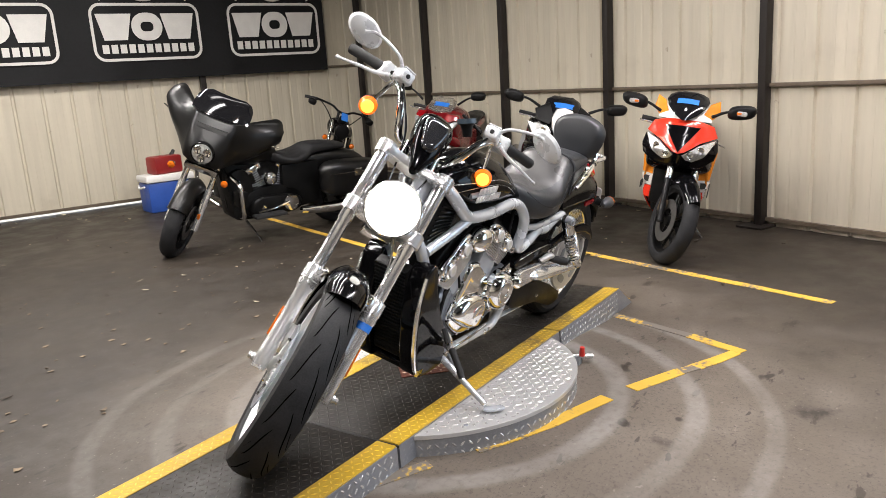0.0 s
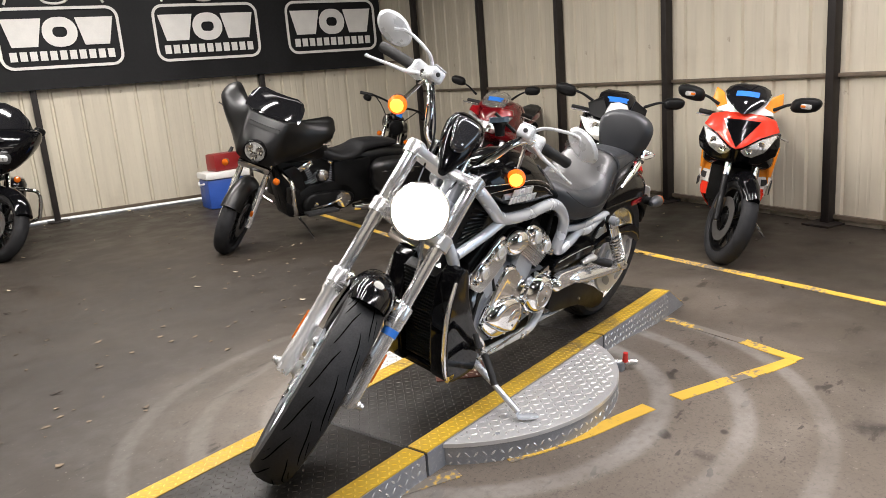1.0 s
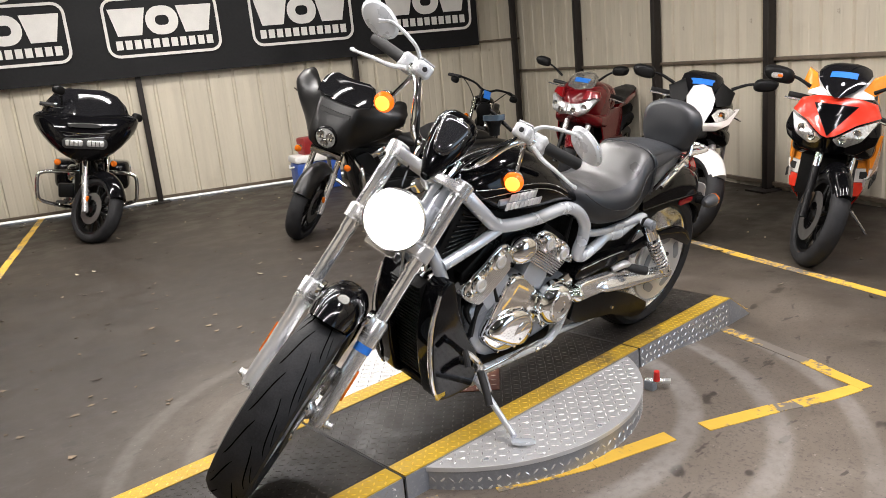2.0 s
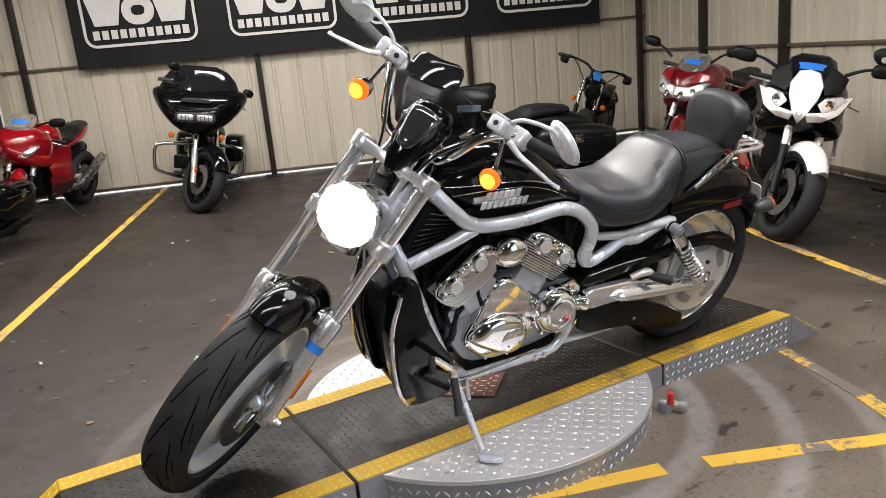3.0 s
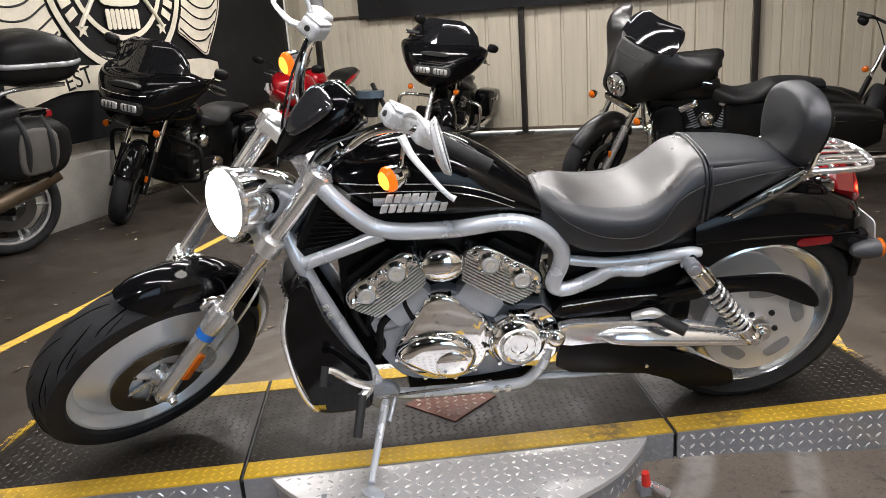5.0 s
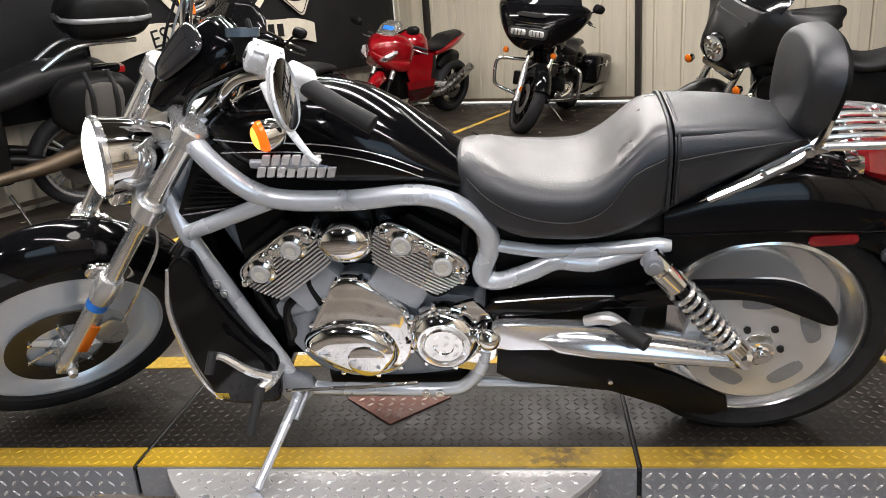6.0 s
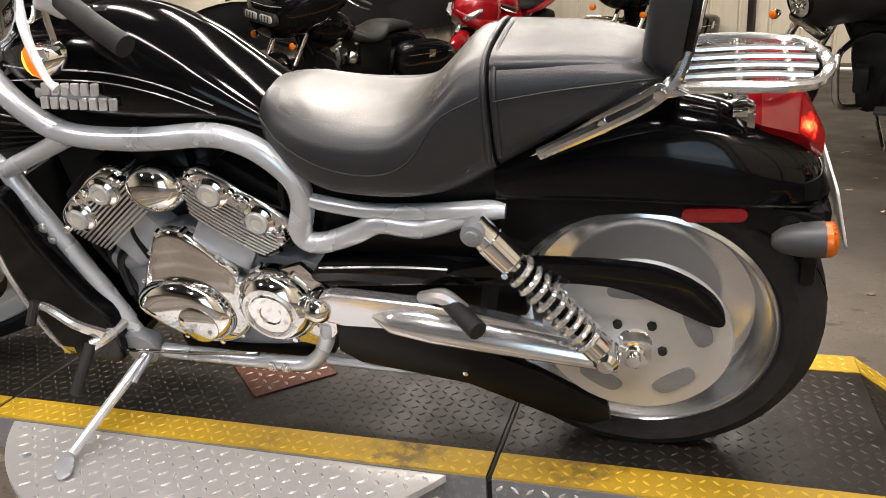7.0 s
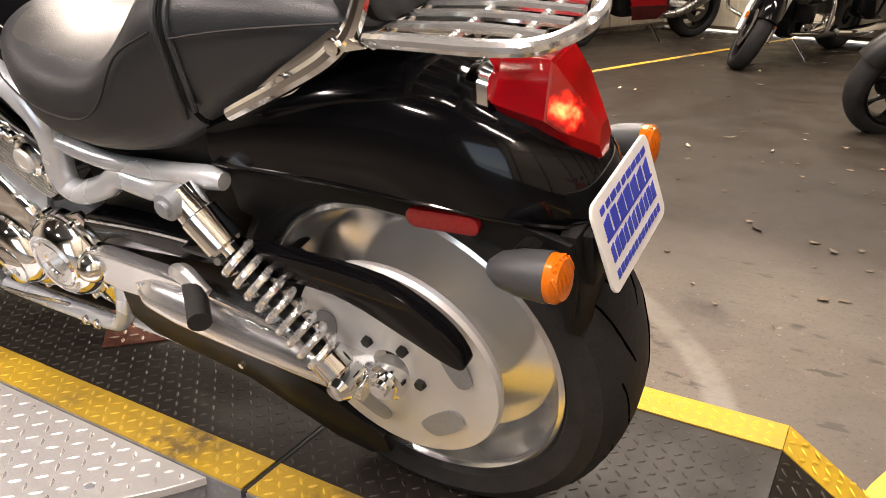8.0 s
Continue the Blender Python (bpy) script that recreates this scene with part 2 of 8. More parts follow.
M = dict(
    concrete=concrete(), wall=sheet_metal(),
    line=line_paint("yellow_line_paint", 0.07), line_worn=line_paint("faded_yellow_line_paint", -0.02),
    post=paint("brown_steel", (0.018, 0.014, 0.012), 0.5, 0.2, 0.3),
    girt=paint("tan_steel", (0.13, 0.1, 0.07), 0.5, 0.2, 0.25),
    ceiling=paint("ceiling_sheet", (0.075, 0.07, 0.065), 0.6),
    vinyl=paint("black_vinyl", (0.009, 0.009, 0.0095), 0.55, 0, 0.3, 3.0, 0.15, 6.0, 0, 0.08, 0.2),
    print_white=paint("white_print", (0.72, 0.7, 0.66), 0.5, 0, 0.05),
    mural=paint("cream_print", (0.62, 0.57, 0.46), 0.6, 0, 0.1),
    deck=tread_plate("dark_deck_plate", (0.0125, 0.0105, 0.008), (0.026, 0.022, 0.017), 0.42, 0.1, 0.6, 0.8, (0.03, 0.027, 0.025)),
    deck_rib=tread_plate("rubbed_deck_rib", (0.04, 0.034, 0.027), (0.085, 0.075, 0.06), 0.42, 0.2, 0.55, 0.75, (0.02, 0.018, 0.017)),
    deck_yellow=tread_plate("yellow_deck_plate", (0.47, 0.30, 0.022), (0.6, 0.40, 0.05), 0.5, 0.0, 0.56, 0.74, (0.12, 0.082, 0.036), 0.3),
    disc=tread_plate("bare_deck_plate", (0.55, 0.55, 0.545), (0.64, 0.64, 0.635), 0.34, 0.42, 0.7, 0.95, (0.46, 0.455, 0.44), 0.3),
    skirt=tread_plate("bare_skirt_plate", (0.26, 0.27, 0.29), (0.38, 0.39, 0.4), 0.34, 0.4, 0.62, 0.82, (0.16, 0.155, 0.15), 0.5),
    disc_rib=tread_plate("bright_deck_rib", (0.74, 0.735, 0.72), (0.85, 0.85, 0.83), 0.26, 0.6, 0.72, 0.95, (0.66, 0.65, 0.63), 0.5),
    yellow_rib=tread_plate("yellow_deck_rib", (0.70, 0.455, 0.038), (0.8, 0.56, 0.08), 0.36, 0.0, 0.56, 0.74, (0.14, 0.09, 0.04), 0.4),
    rust=tread_plate("rusty_plate", (0.085, 0.022, 0.014), (0.2, 0.1, 0.035), 0.5, 0.2, 0.5, 0.7, (0.05, 0.03, 0.02), 0.7),
    dark=paint("dark_void", (0.01, 0.01, 0.01), 0.6),
    chrome=paint("chrome", (0.86, 0.86, 0.85), 0.06, 1.0, 0.02, 9, 0, 120, 0, 0.015),
    alu=paint("polished_aluminium", (0.84, 0.85, 0.865), 0.17, 0.88, 0.02, 4, 0, 120, 0, 0.02),
    slider=paint("satin_aluminium", (0.70, 0.70, 0.69), 0.27, 0.75, 0.03, 5, 0, 120, 0, 0.03),
    cylinder=paint("silver_grey_cylinder_paint", (0.40, 0.425, 0.455), 0.36, 0.3, 0.04, 8),
    fork_chrome=paint("polished_fork_chrome", (0.88, 0.88, 0.875), 0.15, 0.85, 0.02, 6, 0, 120, 0, 0.02),
    cast=paint("cast_aluminium", (0.31, 0.33, 0.355), 0.40, 0.5, 0.12, 18, 0.15, 300),
    frame=paint("silver_frame_paint", (0.60, 0.635, 0.675), 0.26, 0.4, 0.03, 8, 0, 120, 0.6, 0.03),
    silver=paint("silver_control_paint", (0.66, 0.68, 0.69), 0.3, 0.2, 0.03, 20),
    gloss=paint("black_gloss_paint", (0.003, 0.003, 0.0035), 0.085, 0.0, 0.2, 5, 0, 120, 0.0, 0.02, 0.25),
    satin=paint("satin_black", (0.005, 0.005, 0.005), 0.36, 0, 0.25, 12, 0.1, 300, 0, 0.08, 0.18),
    plastic=paint("black_plastic", (0.007, 0.007, 0.007), 0.45, 0, 0.25, 16, 0.15, 400, 0, 0.08, 0.15),
    tyre=paint("tyre_rubber", (0.021, 0.021, 0.022), 0.6, 0, 0.35, 18, 0.3, 160, 0, 0.08, 0.2),
    groove=paint("tyre_groove", (0.0015, 0.0015, 0.0015), 1.0, 0, 0.1, 9, 0, 120, 0, 0, 0.0),
    grip=paint("rubber_grip", (0.012, 0.012, 0.012), 0.7, 0, 0.2, 30, 0.3, 200),
    seat=leather("black_vinyl_leather", (0.015, 0.0165, 0.019), 0.4, 0.6),
    front_alloy=paint("polished_front_alloy", (0.84, 0.86, 0.89), 0.3, 0.42, 0.03, 6, 0, 120, 0, 0.03),
    wheel=paint("bead_blasted_alloy", (0.66, 0.66, 0.65), 0.4, 0.45, 0.03, 6, 0, 120, 0, 0.03),
    # lighter than the seat vinyl: overhead sheen put into the colour, with some wear
    worn_sheen=leather("worn_sheen_insert", (0.036, 0.035, 0.034), 0.34, 0.85),
    lamp_on=glow("lit_headlamp", (1.0, 0.95, 0.86), 14.0),
    amber_on=glow("lit_amber_lens", (1.0, 0.15, 0.006), 1.2, (0.6, 0.09, 0.005)),
    amber=paint("amber_lens", (0.60, 0.13, 0.008), 0.12, 0, 0.1, 30),
    red_lens=paint("red_lens", (0.30, 0.004, 0.008), 0.08, 0, 0.1, 30, 0, 120, 1.0),
    red_on=lit_lens(),
    reflector=paint("red_reflector", (0.26, 0.012, 0.015), 0.15, 0, 0.15, 200),
    mirror=paint("mirror_glass", (0.8, 0.82, 0.85), 0.02, 1.0, 0.01),
    tape=paint("blue_tape", (0.02, 0.17, 0.62), 0.55, 0, 0.12, 30),
    white=paint("white_plastic", (0.72, 0.71, 0.68), 0.4, 0, 0.05),
    blue=paint("blue_print", (0.03, 0.05, 0.42), 0.45, 0, 0.1),
    badge=paint("silver_badge", (0.72, 0.72, 0.72), 0.3, 0.4, 0.05),
    # colour of the sky's reflection on the black holder
    slate=paint("blue_grey_reflection", (0.06, 0.085, 0.11), 0.2, 0, 0.1, 30),
    line_silver=paint("silver_pinstripe", (0.55, 0.55, 0.56), 0.25, 0.8, 0.05),
)

# ---- shapes ----


def part(name, bm, mat, parent=None, label="", smooth=35):
    """Links a bmesh as one mesh object under a thing or a part."""
    me = bpy.data.meshes.new(name)
    bmesh.ops.recalc_face_normals(bm, faces=bm.faces)
    bm.to_mesh(me)
    bm.free()
    me.materials.append(M[mat] if isinstance(mat, str) else mat)
    if smooth:
        me.polygons.foreach_set("use_smooth", [True] * len(me.polygons))
        me.set_sharp_from_angle(angle=radians(smooth))
    ob = new(name, me)
    ob.parent = parent
    if label:
        ob["label"] = label
    return ob


def thing(name, m, label, category, group="", kind=""):
    ob = new(name)
    ob.empty_display_size = 0.1
    ob.matrix_world = m
    return tagged(ob, label, category, group, kind)


def smooth_path(pts, step=6):
    """Catmull-Rom through the points."""
    p = [Vector(q) for q in pts]
    if len(p) < 3:
        return p
    p = [2 * p[0] - p[1]] + p + [2 * p[-1] - p[-2]]
    out = []
    for i in range(1, len(p) - 2):
        for k in range(step):
            s = k / step
            a, b, c, d = p[i - 1], p[i], p[i + 1], p[i + 2]
            out.append(0.5 * ((2 * b) + (c - a) * s + (2 * a - 5 * b + 4 * c - d) * s * s + (3 * b - a - 3 * c + d) * s ** 3))
    out.append(p[-2])
    return out


def skin(bm, rings, closed=True, caps=True):
    vs = [[bm.verts.new(q) for q in r] for r in rings]
    n = len(vs[0])
    for a, b in zip(vs, vs[1:]):
        for i in range(n if closed else n - 1):
            j = (i + 1) % n
            bm.faces.new((a[i], a[j], b[j], b[i]))
    if caps and closed:
        bm.faces.new(vs[0][::-1])
        bm.faces.new(vs[-1])
    return bm


def tube(pts, r, n=10, step=6, bm=None, smooth=True, flat=1.0):
    """A round bar along a path; r may be a list with a radius for each point."""
    bm = bm or bmesh.new()
    path = smooth_path(pts, step) if smooth else [Vector(p) for p in pts]
    radii = r if isinstance(r, (list, tuple)) else [r] * len(pts)
    up, rings = None, []
    for i, p in enumerate(path):
        d = (path[min(i + 1, len(path) - 1)] - path[max(i - 1, 0)]).normalized()
        if up is None:
            up = d.orthogonal().normalized()
        up = (up - d * up.dot(d)).normalized()
        side = d.cross(up)
        s = i / max(1, len(path) - 1) * (len(radii) - 1)
        k = min(int(s), len(radii) - 2)
        rr = radii[k] + (radii[k + 1] - radii[k]) * (s - k)
        rings.append([p + (up * math.cos(a) + side * math.sin(a) * flat) * rr for a in (2 * math.pi * j / n for j in range(n))])
    return skin(bm, rings)


def lathe(profile, centre, axis=(0, 1, 0), n=32, bm=None, closed=False):
    """Turns (radius, along) pairs round an axis through centre."""
    bm = bm or bmesh.new()
    ax = Vector(axis).normalized()
    u = ax.orthogonal().normalized()
    v = ax.cross(u)
    c = Vector(centre)
    rings = [[c + ax * h + (u * math.cos(2 * math.pi * j / n) + v * math.sin(2 * math.pi * j / n)) * max(r, 1e-4) for j in range(n)] for r, h in profile]
    if closed:
        rings.append(rings[0])
    skin(bm, rings, True, False)
    bmesh.ops.remove_doubles(bm, verts=bm.verts, dist=2e-4)
    return bm


def bevel(bm, width, segs=2, angle=30):
    es = [e for e in bm.edges if len(e.link_faces) == 2 and e.calc_face_angle(0) > radians(angle)]
    bmesh.ops.bevel(bm, geom=es, offset=width, segments=segs, profile=0.6, affect="EDGES", clamp_overlap=True)
    return bm


def box(x0, x1, y0, y1, z0, z1, bev=0.0, segs=2, m=None, bm=None):
    b = bmesh.new()
    bmesh.ops.create_cube(b, size=1, matrix=Matrix.Translation(((x0 + x1) / 2, (y0 + y1) / 2, (z0 + z1) / 2)) @ Matrix.Diagonal((x1 - x0, y1 - y0, z1 - z0, 1)))
    if bev:
        bevel(b, bev, segs)
    if m is not None:
        b.transform(m)
    if bm is not None:
        merge(bm, b)
        return bm
    return b


def merge(bm, other):
    me = bpy.data.meshes.new("tmp")
    other.to_mesh(me)
    other.free()
    bm.from_mesh(me)
    bpy.data.meshes.remove(me)
    return bm


def prism(outline, y0, y1, bev=0.0, segs=2, axis="y"):
    """An outline in (x, z) pulled from y0 to y1 (axis 'z': an outline in (x, y) pulled up)."""
    bm = bmesh.new()
    if axis == "y":
        rings = [[(x, y, z) for x, z in outline] for y in (y0, y1)]
    elif axis == "x":
        rings = [[(y, x, z) for x, z in outline] for y in (y0, y1)]
    else:
        rings = [[(x, y, z) for x, y in outline] for z in (y0, y1)]
    skin(bm, rings)
    bmesh.ops.recalc_face_normals(bm, faces=bm.faces)
    if bev:
        bevel(bm, bev, segs)
    return bm


def rounded(pts, step=5):
    """A closed outline made smooth."""
    p = [Vector((*q, 0)) for q in pts]
    n, out = len(p), []
    for i in range(n):
        a, b, c, d = p[i - 1], p[i], p[(i + 1) % n], p[(i + 2) % n]
        for k in range(step):
            s = k / step
            q = 0.5 * ((2 * b) + (c - a) * s + (2 * a - 5 * b + 4 * c - d) * s * s + (3 * b - a - 3 * c + d) * s ** 3)
            out.append((q.x, q.y))
    return out


def lens_body(outline, y0, y1, shrink=0.55, steps=5):
    """A domed cover: the outline at y0, drawn in towards its middle as it rises to y1."""
    cx, cz = sum(p[0] for p in outline) / len(outline), sum(p[1] for p in outline) / len(outline)
    rings = []
    for k in range(steps + 1):
        a = k / steps * math.pi / 2
        s, h = 1 - (1 - shrink) * (1 - math.cos(a)), math.sin(a)
        rings.append([(cx + (x - cx) * s, y0 + (y1 - y0) * h, cz + (z - cz) * s) for x, z in outline])
    return skin(bmesh.new(), rings)


def loft(stations, n=20):
    """Rings across x. A station: x, z at the bottom, z at the top, half width, squareness below, squareness above, y of the middle."""
    rings = []
    for x, z0, z1, w, e0, e1, *off in stations:
        zc = z0 + (z1 - z0) * (off[1] if len(off) > 1 else 0.5)
        y0 = off[0] if off else 0
        ring = []
        for j in range(n):
            a = 2 * math.pi * j / n
            c, s = math.cos(a), math.sin(a)
            e = e1 if s >= 0 else e0
            ring.append((x, y0 + w * math.copysign(abs(c) ** e, c), zc + (z1 - zc if s >= 0 else zc - z0) * math.copysign(abs(s) ** e, s)))
        rings.append(ring)
    return skin(bmesh.new(), rings)


def stations(table, count):
    """Smoothly interpolated rows of a table whose first column rises."""
    t = np.array(table, float)
    xs = np.linspace(t[0, 0], t[-1, 0], count)
    out = []
    for x in xs:
        i = int(np.clip(np.searchsorted(t[:, 0], x) - 1, 0, len(t) - 2))
        s = (x - t[i, 0]) / (t[i + 1, 0] - t[i, 0])
        a, b, c, d = t[max(i - 1, 0)], t[i], t[i + 1], t[min(i + 2, len(t) - 1)]
        m0 = (c - a) / max(c[0] - a[0], 1e-6) * (c[0] - b[0])
        m1 = (d - b) / max(d[0] - b[0], 1e-6) * (c[0] - b[0])
        row = (2 * s ** 3 - 3 * s ** 2 + 1) * b + (s ** 3 - 2 * s ** 2 + s) * m0 + (-2 * s ** 3 + 3 * s ** 2) * c + (s ** 3 - s ** 2) * m1
        row[0] = x
        out.append(tuple(row))
    return out


# ---- the hall ----
NX, NY = math.cos(A_N), math.sin(A_N)
N1, NE = Vector((-0.23, 8.02, 0)), Vector((6.86, 5.03, 0))


def along(p, angle, s):
    return Vector((p[0] + s * math.cos(angle), p[1] + s * math.sin(angle), 0))


floor = new("floor", bpy.data.meshes.new("floor"))


def rise(x, y):
    """The concrete swells a little under the turntable."""
    q = min(1.0, max(0.0, (1.35 - math.hypot(x - 0.19, y + 0.115)) / 0.6))
    return 0.045 * q * q * (3 - 2 * q)


lines = sorted({round(float(v), 3) for v in np.concatenate([np.linspace(-30, -2, 12), np.linspace(-1.8, 1.8, 61), np.linspace(2, 30, 12)])})
fb = bmesh.new()
grid = [[fb.verts.new((x, y, rise(x, y))) for x in lines] for y in lines]
for r0, r1 in zip(grid, grid[1:]):
    for i in range(len(lines) - 1):
        fb.faces.new((r0[i], r0[i + 1], r1[i + 1], r1[i]))
for f in fb.faces:
    f.smooth = True
fb.to_mesh(floor.data)
fb.free()
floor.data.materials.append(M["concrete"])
tagged(floor, "worn grey-brown concrete floor with pale tyre rings and stains", "floor", kind="structure")

pave = new("pavement", bpy.data.meshes.new("pavement"))
pb_ = box(-1.0, 9.5, 0.035, 5.0, -0.02, 0.004)
pb_.transform(Matrix.Translation(N1) @ Matrix.Rotation(A_N, 4, "Z"))
pb_.to_mesh(pave.data)
pb_.free()
pave.data.materials.append(paint("pale_gravel", (0.62, 0.6, 0.56), 0.8, 0, 0.2, 6, 0.4, 60))
tagged(pave, "pale sunlit gravel outside the hall", "pavement", kind="structure")
RIB = 0.3048


def sheet(height, base):
    """One ribbed steel sheet, 0.91 m wide, along x, its inner face at y = 0; the ribs stand outward."""
    prof = []
    for k in range(3):
        x = k * RIB
        prof += [(x, 0), (x + 0.012, 0.022), (x + 0.034, 0.022), (x + 0.046, 0), (x + 0.125, 0), (x + 0.13, 0.0018), (x + 0.145, 0.0018), (x + 0.15, 0),
                 (x + 0.205, 0), (x + 0.21, 0.0018), (x + 0.225, 0.0018), (x + 0.23, 0)]
    prof.append((3 * RIB, 0))
    back = [(x, y + 0.006) for x, y in prof[::-1]]
    ring = prof + back
    bm = skin(bmesh.new(), [[(x, y, z) for x, y in ring] for z in (base, height)], True, False)
    me = bpy.data.meshes.new("panel")
    bm.to_mesh(me)
    bm.free()
    me.materials.append(M["wall"])
    return me


SHEET, SHEET_LOW = sheet(CEIL, 0.03), sheet(CEIL, 0.0)


def wall(name, start, angle, length, girts, posts, label, mesh, inward=1, base=0.0):
    """A wall of ribbed sheets on girts, with its steel posts on the inner side (inward = -1: to the right of its direction)."""
    w = thing(name, Matrix.Translation(start) @ Matrix.Rotation(angle, 4, "Z"), label, "wall", kind="structure")
    count = math.ceil(length / (3 * RIB) - 0.01)
    for i in range(count):
        p = new("panel", mesh)
        p.parent = w
        p.matrix_basis = Matrix.Translation((i * 3 * RIB, 0, 0)) @ Matrix.Diagonal((1, 1 if inward < 0 else -1, 1, 1))
    s = inward
    for z in girts:
        part("girt", box(0, length, min(0, s * 0.035), max(0, s * 0.035), z - 0.015, z + 0.015, 0.004), "girt", w)
    part("base_angle", box(0, length, min(s * 0.002, s * 0.035), max(s * 0.002, s * 0.035), base + 0.04, base + 0.07), "girt", w)
    for x in posts:
        part("post", box(x - 0.032, x + 0.032, min(s * 0.01, s * 0.09), max(s * 0.01, s * 0.09), 0, CEIL, 0.006), "post", w)
        part("base_plate", box(x - 0.11, x + 0.11, min(s * 0.005, s * 0.2), max(s * 0.005, s * 0.2), 0, 0.016, 0.003), "post", w)
    return w


NW = along(N1, A_N, -0.25)
wall("wall_north", NW, A_N, 7.97, (1.53, 3.0), (0.25, 2.9, 5.53, 7.85), "beige ribbed steel wall with dark brown posts", SHEET, -1)
wall("wall_east", along(NE, A_E, DOOR[0]), A_E, -DOOR[0], (1.09, 2.7), tuple(-DOOR[0] - q for q in (1.77, 3.34, 4.9, 6.52, 8.1, 9.7, 10.25)), "beige ribbed steel wall with dark posts and a rail", SHEET_LOW, 1)
wall("wall_east_beyond_door", along(NE, A_E, -24), A_E, 24 + DOOR[1], (1.09, 2.7), (3, 6, 10.02), "beige ribbed steel wall past the open loading door", SHEET_LOW, 1)
wall("wall_east_over_door", along(NE, A_E, DOOR[1]), A_E, DOOR[0] - DOOR[1], (DOOR_TOP + 0.02,), (), "beige ribbed steel wall over the open loading door", sheet(CEIL, DOOR_TOP), 1, DOOR_TOP)
wall("wall_west", along(NW, A_W, -25), A_W, 25, (1.53, 3.0), (25 - 6.0, 25 - 9.0), "beige ribbed steel wall behind a black curtain", SHEET_LOW, -1)
SW, SE = along(NW, A_W, -24), along(NE, A_E, -23.5)
d = SE - SW
wall("wall_south", SW, math.atan2(d.y, d.x), d.length, (1.5, 3.0), (3, 6), "beige ribbed steel wall", SHEET_LOW, 1)
cb = bmesh.new()
skin(cb, [[(p.x, p.y, z) for p in (NW + Vector((-0.3, 0.6, 0)), NE + Vector((0.7, 0.3, 0)), SE + Vector((0.8, -0.8, 0)), SW + Vector((-0.8, -0.8, 0)))] for z in (CEIL - 0.005, CEIL + 0.08)])
tagged(part("ceiling", cb, "ceiling", None, smooth=0), "plain pale metal roof lining", "ceiling", kind="structure")

for lx, ly, lz, watts in TUBES:
    t = thing("ceiling_light", pose(lx, ly, lz + 0.04, 0, 0, -23), "long fitting with one broad tube under the roof", "lamp", "ceiling lights")
    part("housing", box(-1.22, 1.22, -0.2, 0.2, 0.0, 0.05, 0.01), "white", t)
    part("hanger", box(-0.8, -0.78, -0.01, 0.01, 0.05, CEIL - lz - 0.045), "post", t)
    part("hanger", box(0.78, 0.8, -0.01, 0.01, 0.05, CEIL - lz - 0.045), "post", t)
for lx, ly, lz, watts in BAYS:
    t = thing("bay_lamp", pose(lx, ly, lz + 0.04), "round high-bay lamp under the roof", "lamp", "bay lamps")
    part("housing", lathe([(0.2, -0.04), (0.21, -0.02), (0.2, 0.04), (0.1, 0.12), (0.0, 0.13)], (0, 0, 0), (0, 0, 1), 24), "post", t)
    part("hanger", box(-0.01, 0.01, -0.01, 0.01, 0.12, CEIL - lz - 0.045), "post", t)


def marking(a, b, width=0.055, mat="line"):
    a, b = Vector((*a, 0)), Vector((*b, 0))
    d = (b - a).normalized()
    s = Vector((-d.y, d.x, 0)) * width / 2
    bm = bmesh.new()
    k = max(2, int((b - a).length / 0.12))
    left, right = [], []
    for i in range(k + 1):
        p = a + (b - a) * i / k
        left.append(p + s * (1 + 0.25 * noise.noise(p * 9)))
        right.append(p - s * (1 + 0.25 * noise.noise(p * 9 + Vector((5, 0, 0)))))
    skin(bm, [[(l.x, l.y, rise(l.x, l.y) - 0.002), (l.x, l.y, rise(l.x, l.y) + 0.003), (r.x, r.y, rise(r.x, r.y) + 0.003), (r.x, r.y, rise(r.x, r.y) - 0.002)] for l, r in zip(left, right)])
    return tagged(part("floor_marking", bm, mat, None, smooth=0), "yellow painted bay line worn into the concrete", "floor marking", "bay lines", "structure")


marking((-2.7, -0.95), (1.12, 7.8), 0.065)
marking((1.16, -1.172), (0.90, -1.052), 0.06)
marking((0.90, -1.052), (0.80, -1.008), 0.056, "line_worn")
marking((0.80, -1.008), (0.50, -0.895), 0.06)
marking((0.375, -0.835), (0.08, -0.722), 0.06)
marking((0.08, -0.722), (-0.21, -0.565), 0.06)
marking((-0.36, -0.47), (-0.56, -0.36), 0.055, "line_worn")
marking((1.178, -1.20), (1.31, -0.93), 0.06)
marking((1.31, -0.93), (2.1, 0.98), 0.055, "line_worn")
marking((2.1, 0.98), (3.3, 3.75), 0.06)
marking((2.08, -1.5), (2.72, 0.02), 0.06)
marking((2.72, 0.02), (3.0, 0.62), 0.06, "line_worn")
marking((3.0, 0.62), (3.45, 1.5), 0.06)

# ---- the printed banner on the north wall ----
BN = Matrix.Translation(N1) @ Matrix.Rotation(A_N, 4, "Z") @ Matrix.Translation((0, -0.125, 0))
banner = thing("banner", BN, "long black vinyl banner with white framed emblems, hung on the wall", "banner")
bm = bmesh.new()
skin(bm, [[(0.62 + 6.4 * i / 60, 0.012 * math.sin(i * 0.7) * math.sin(i * 0.23) - 0.004, z) for z in (1.49, 1.9, 2.3, 2.75)] + [(0.62 + 6.4 * i / 60, 0.012 * math.sin(i * 0.7) * math.sin(i * 0.23) + 0.004, z) for z in (2.75, 2.3, 1.9, 1.49)] for i in range(61)])
part("sheet", bm, "vinyl", banner)


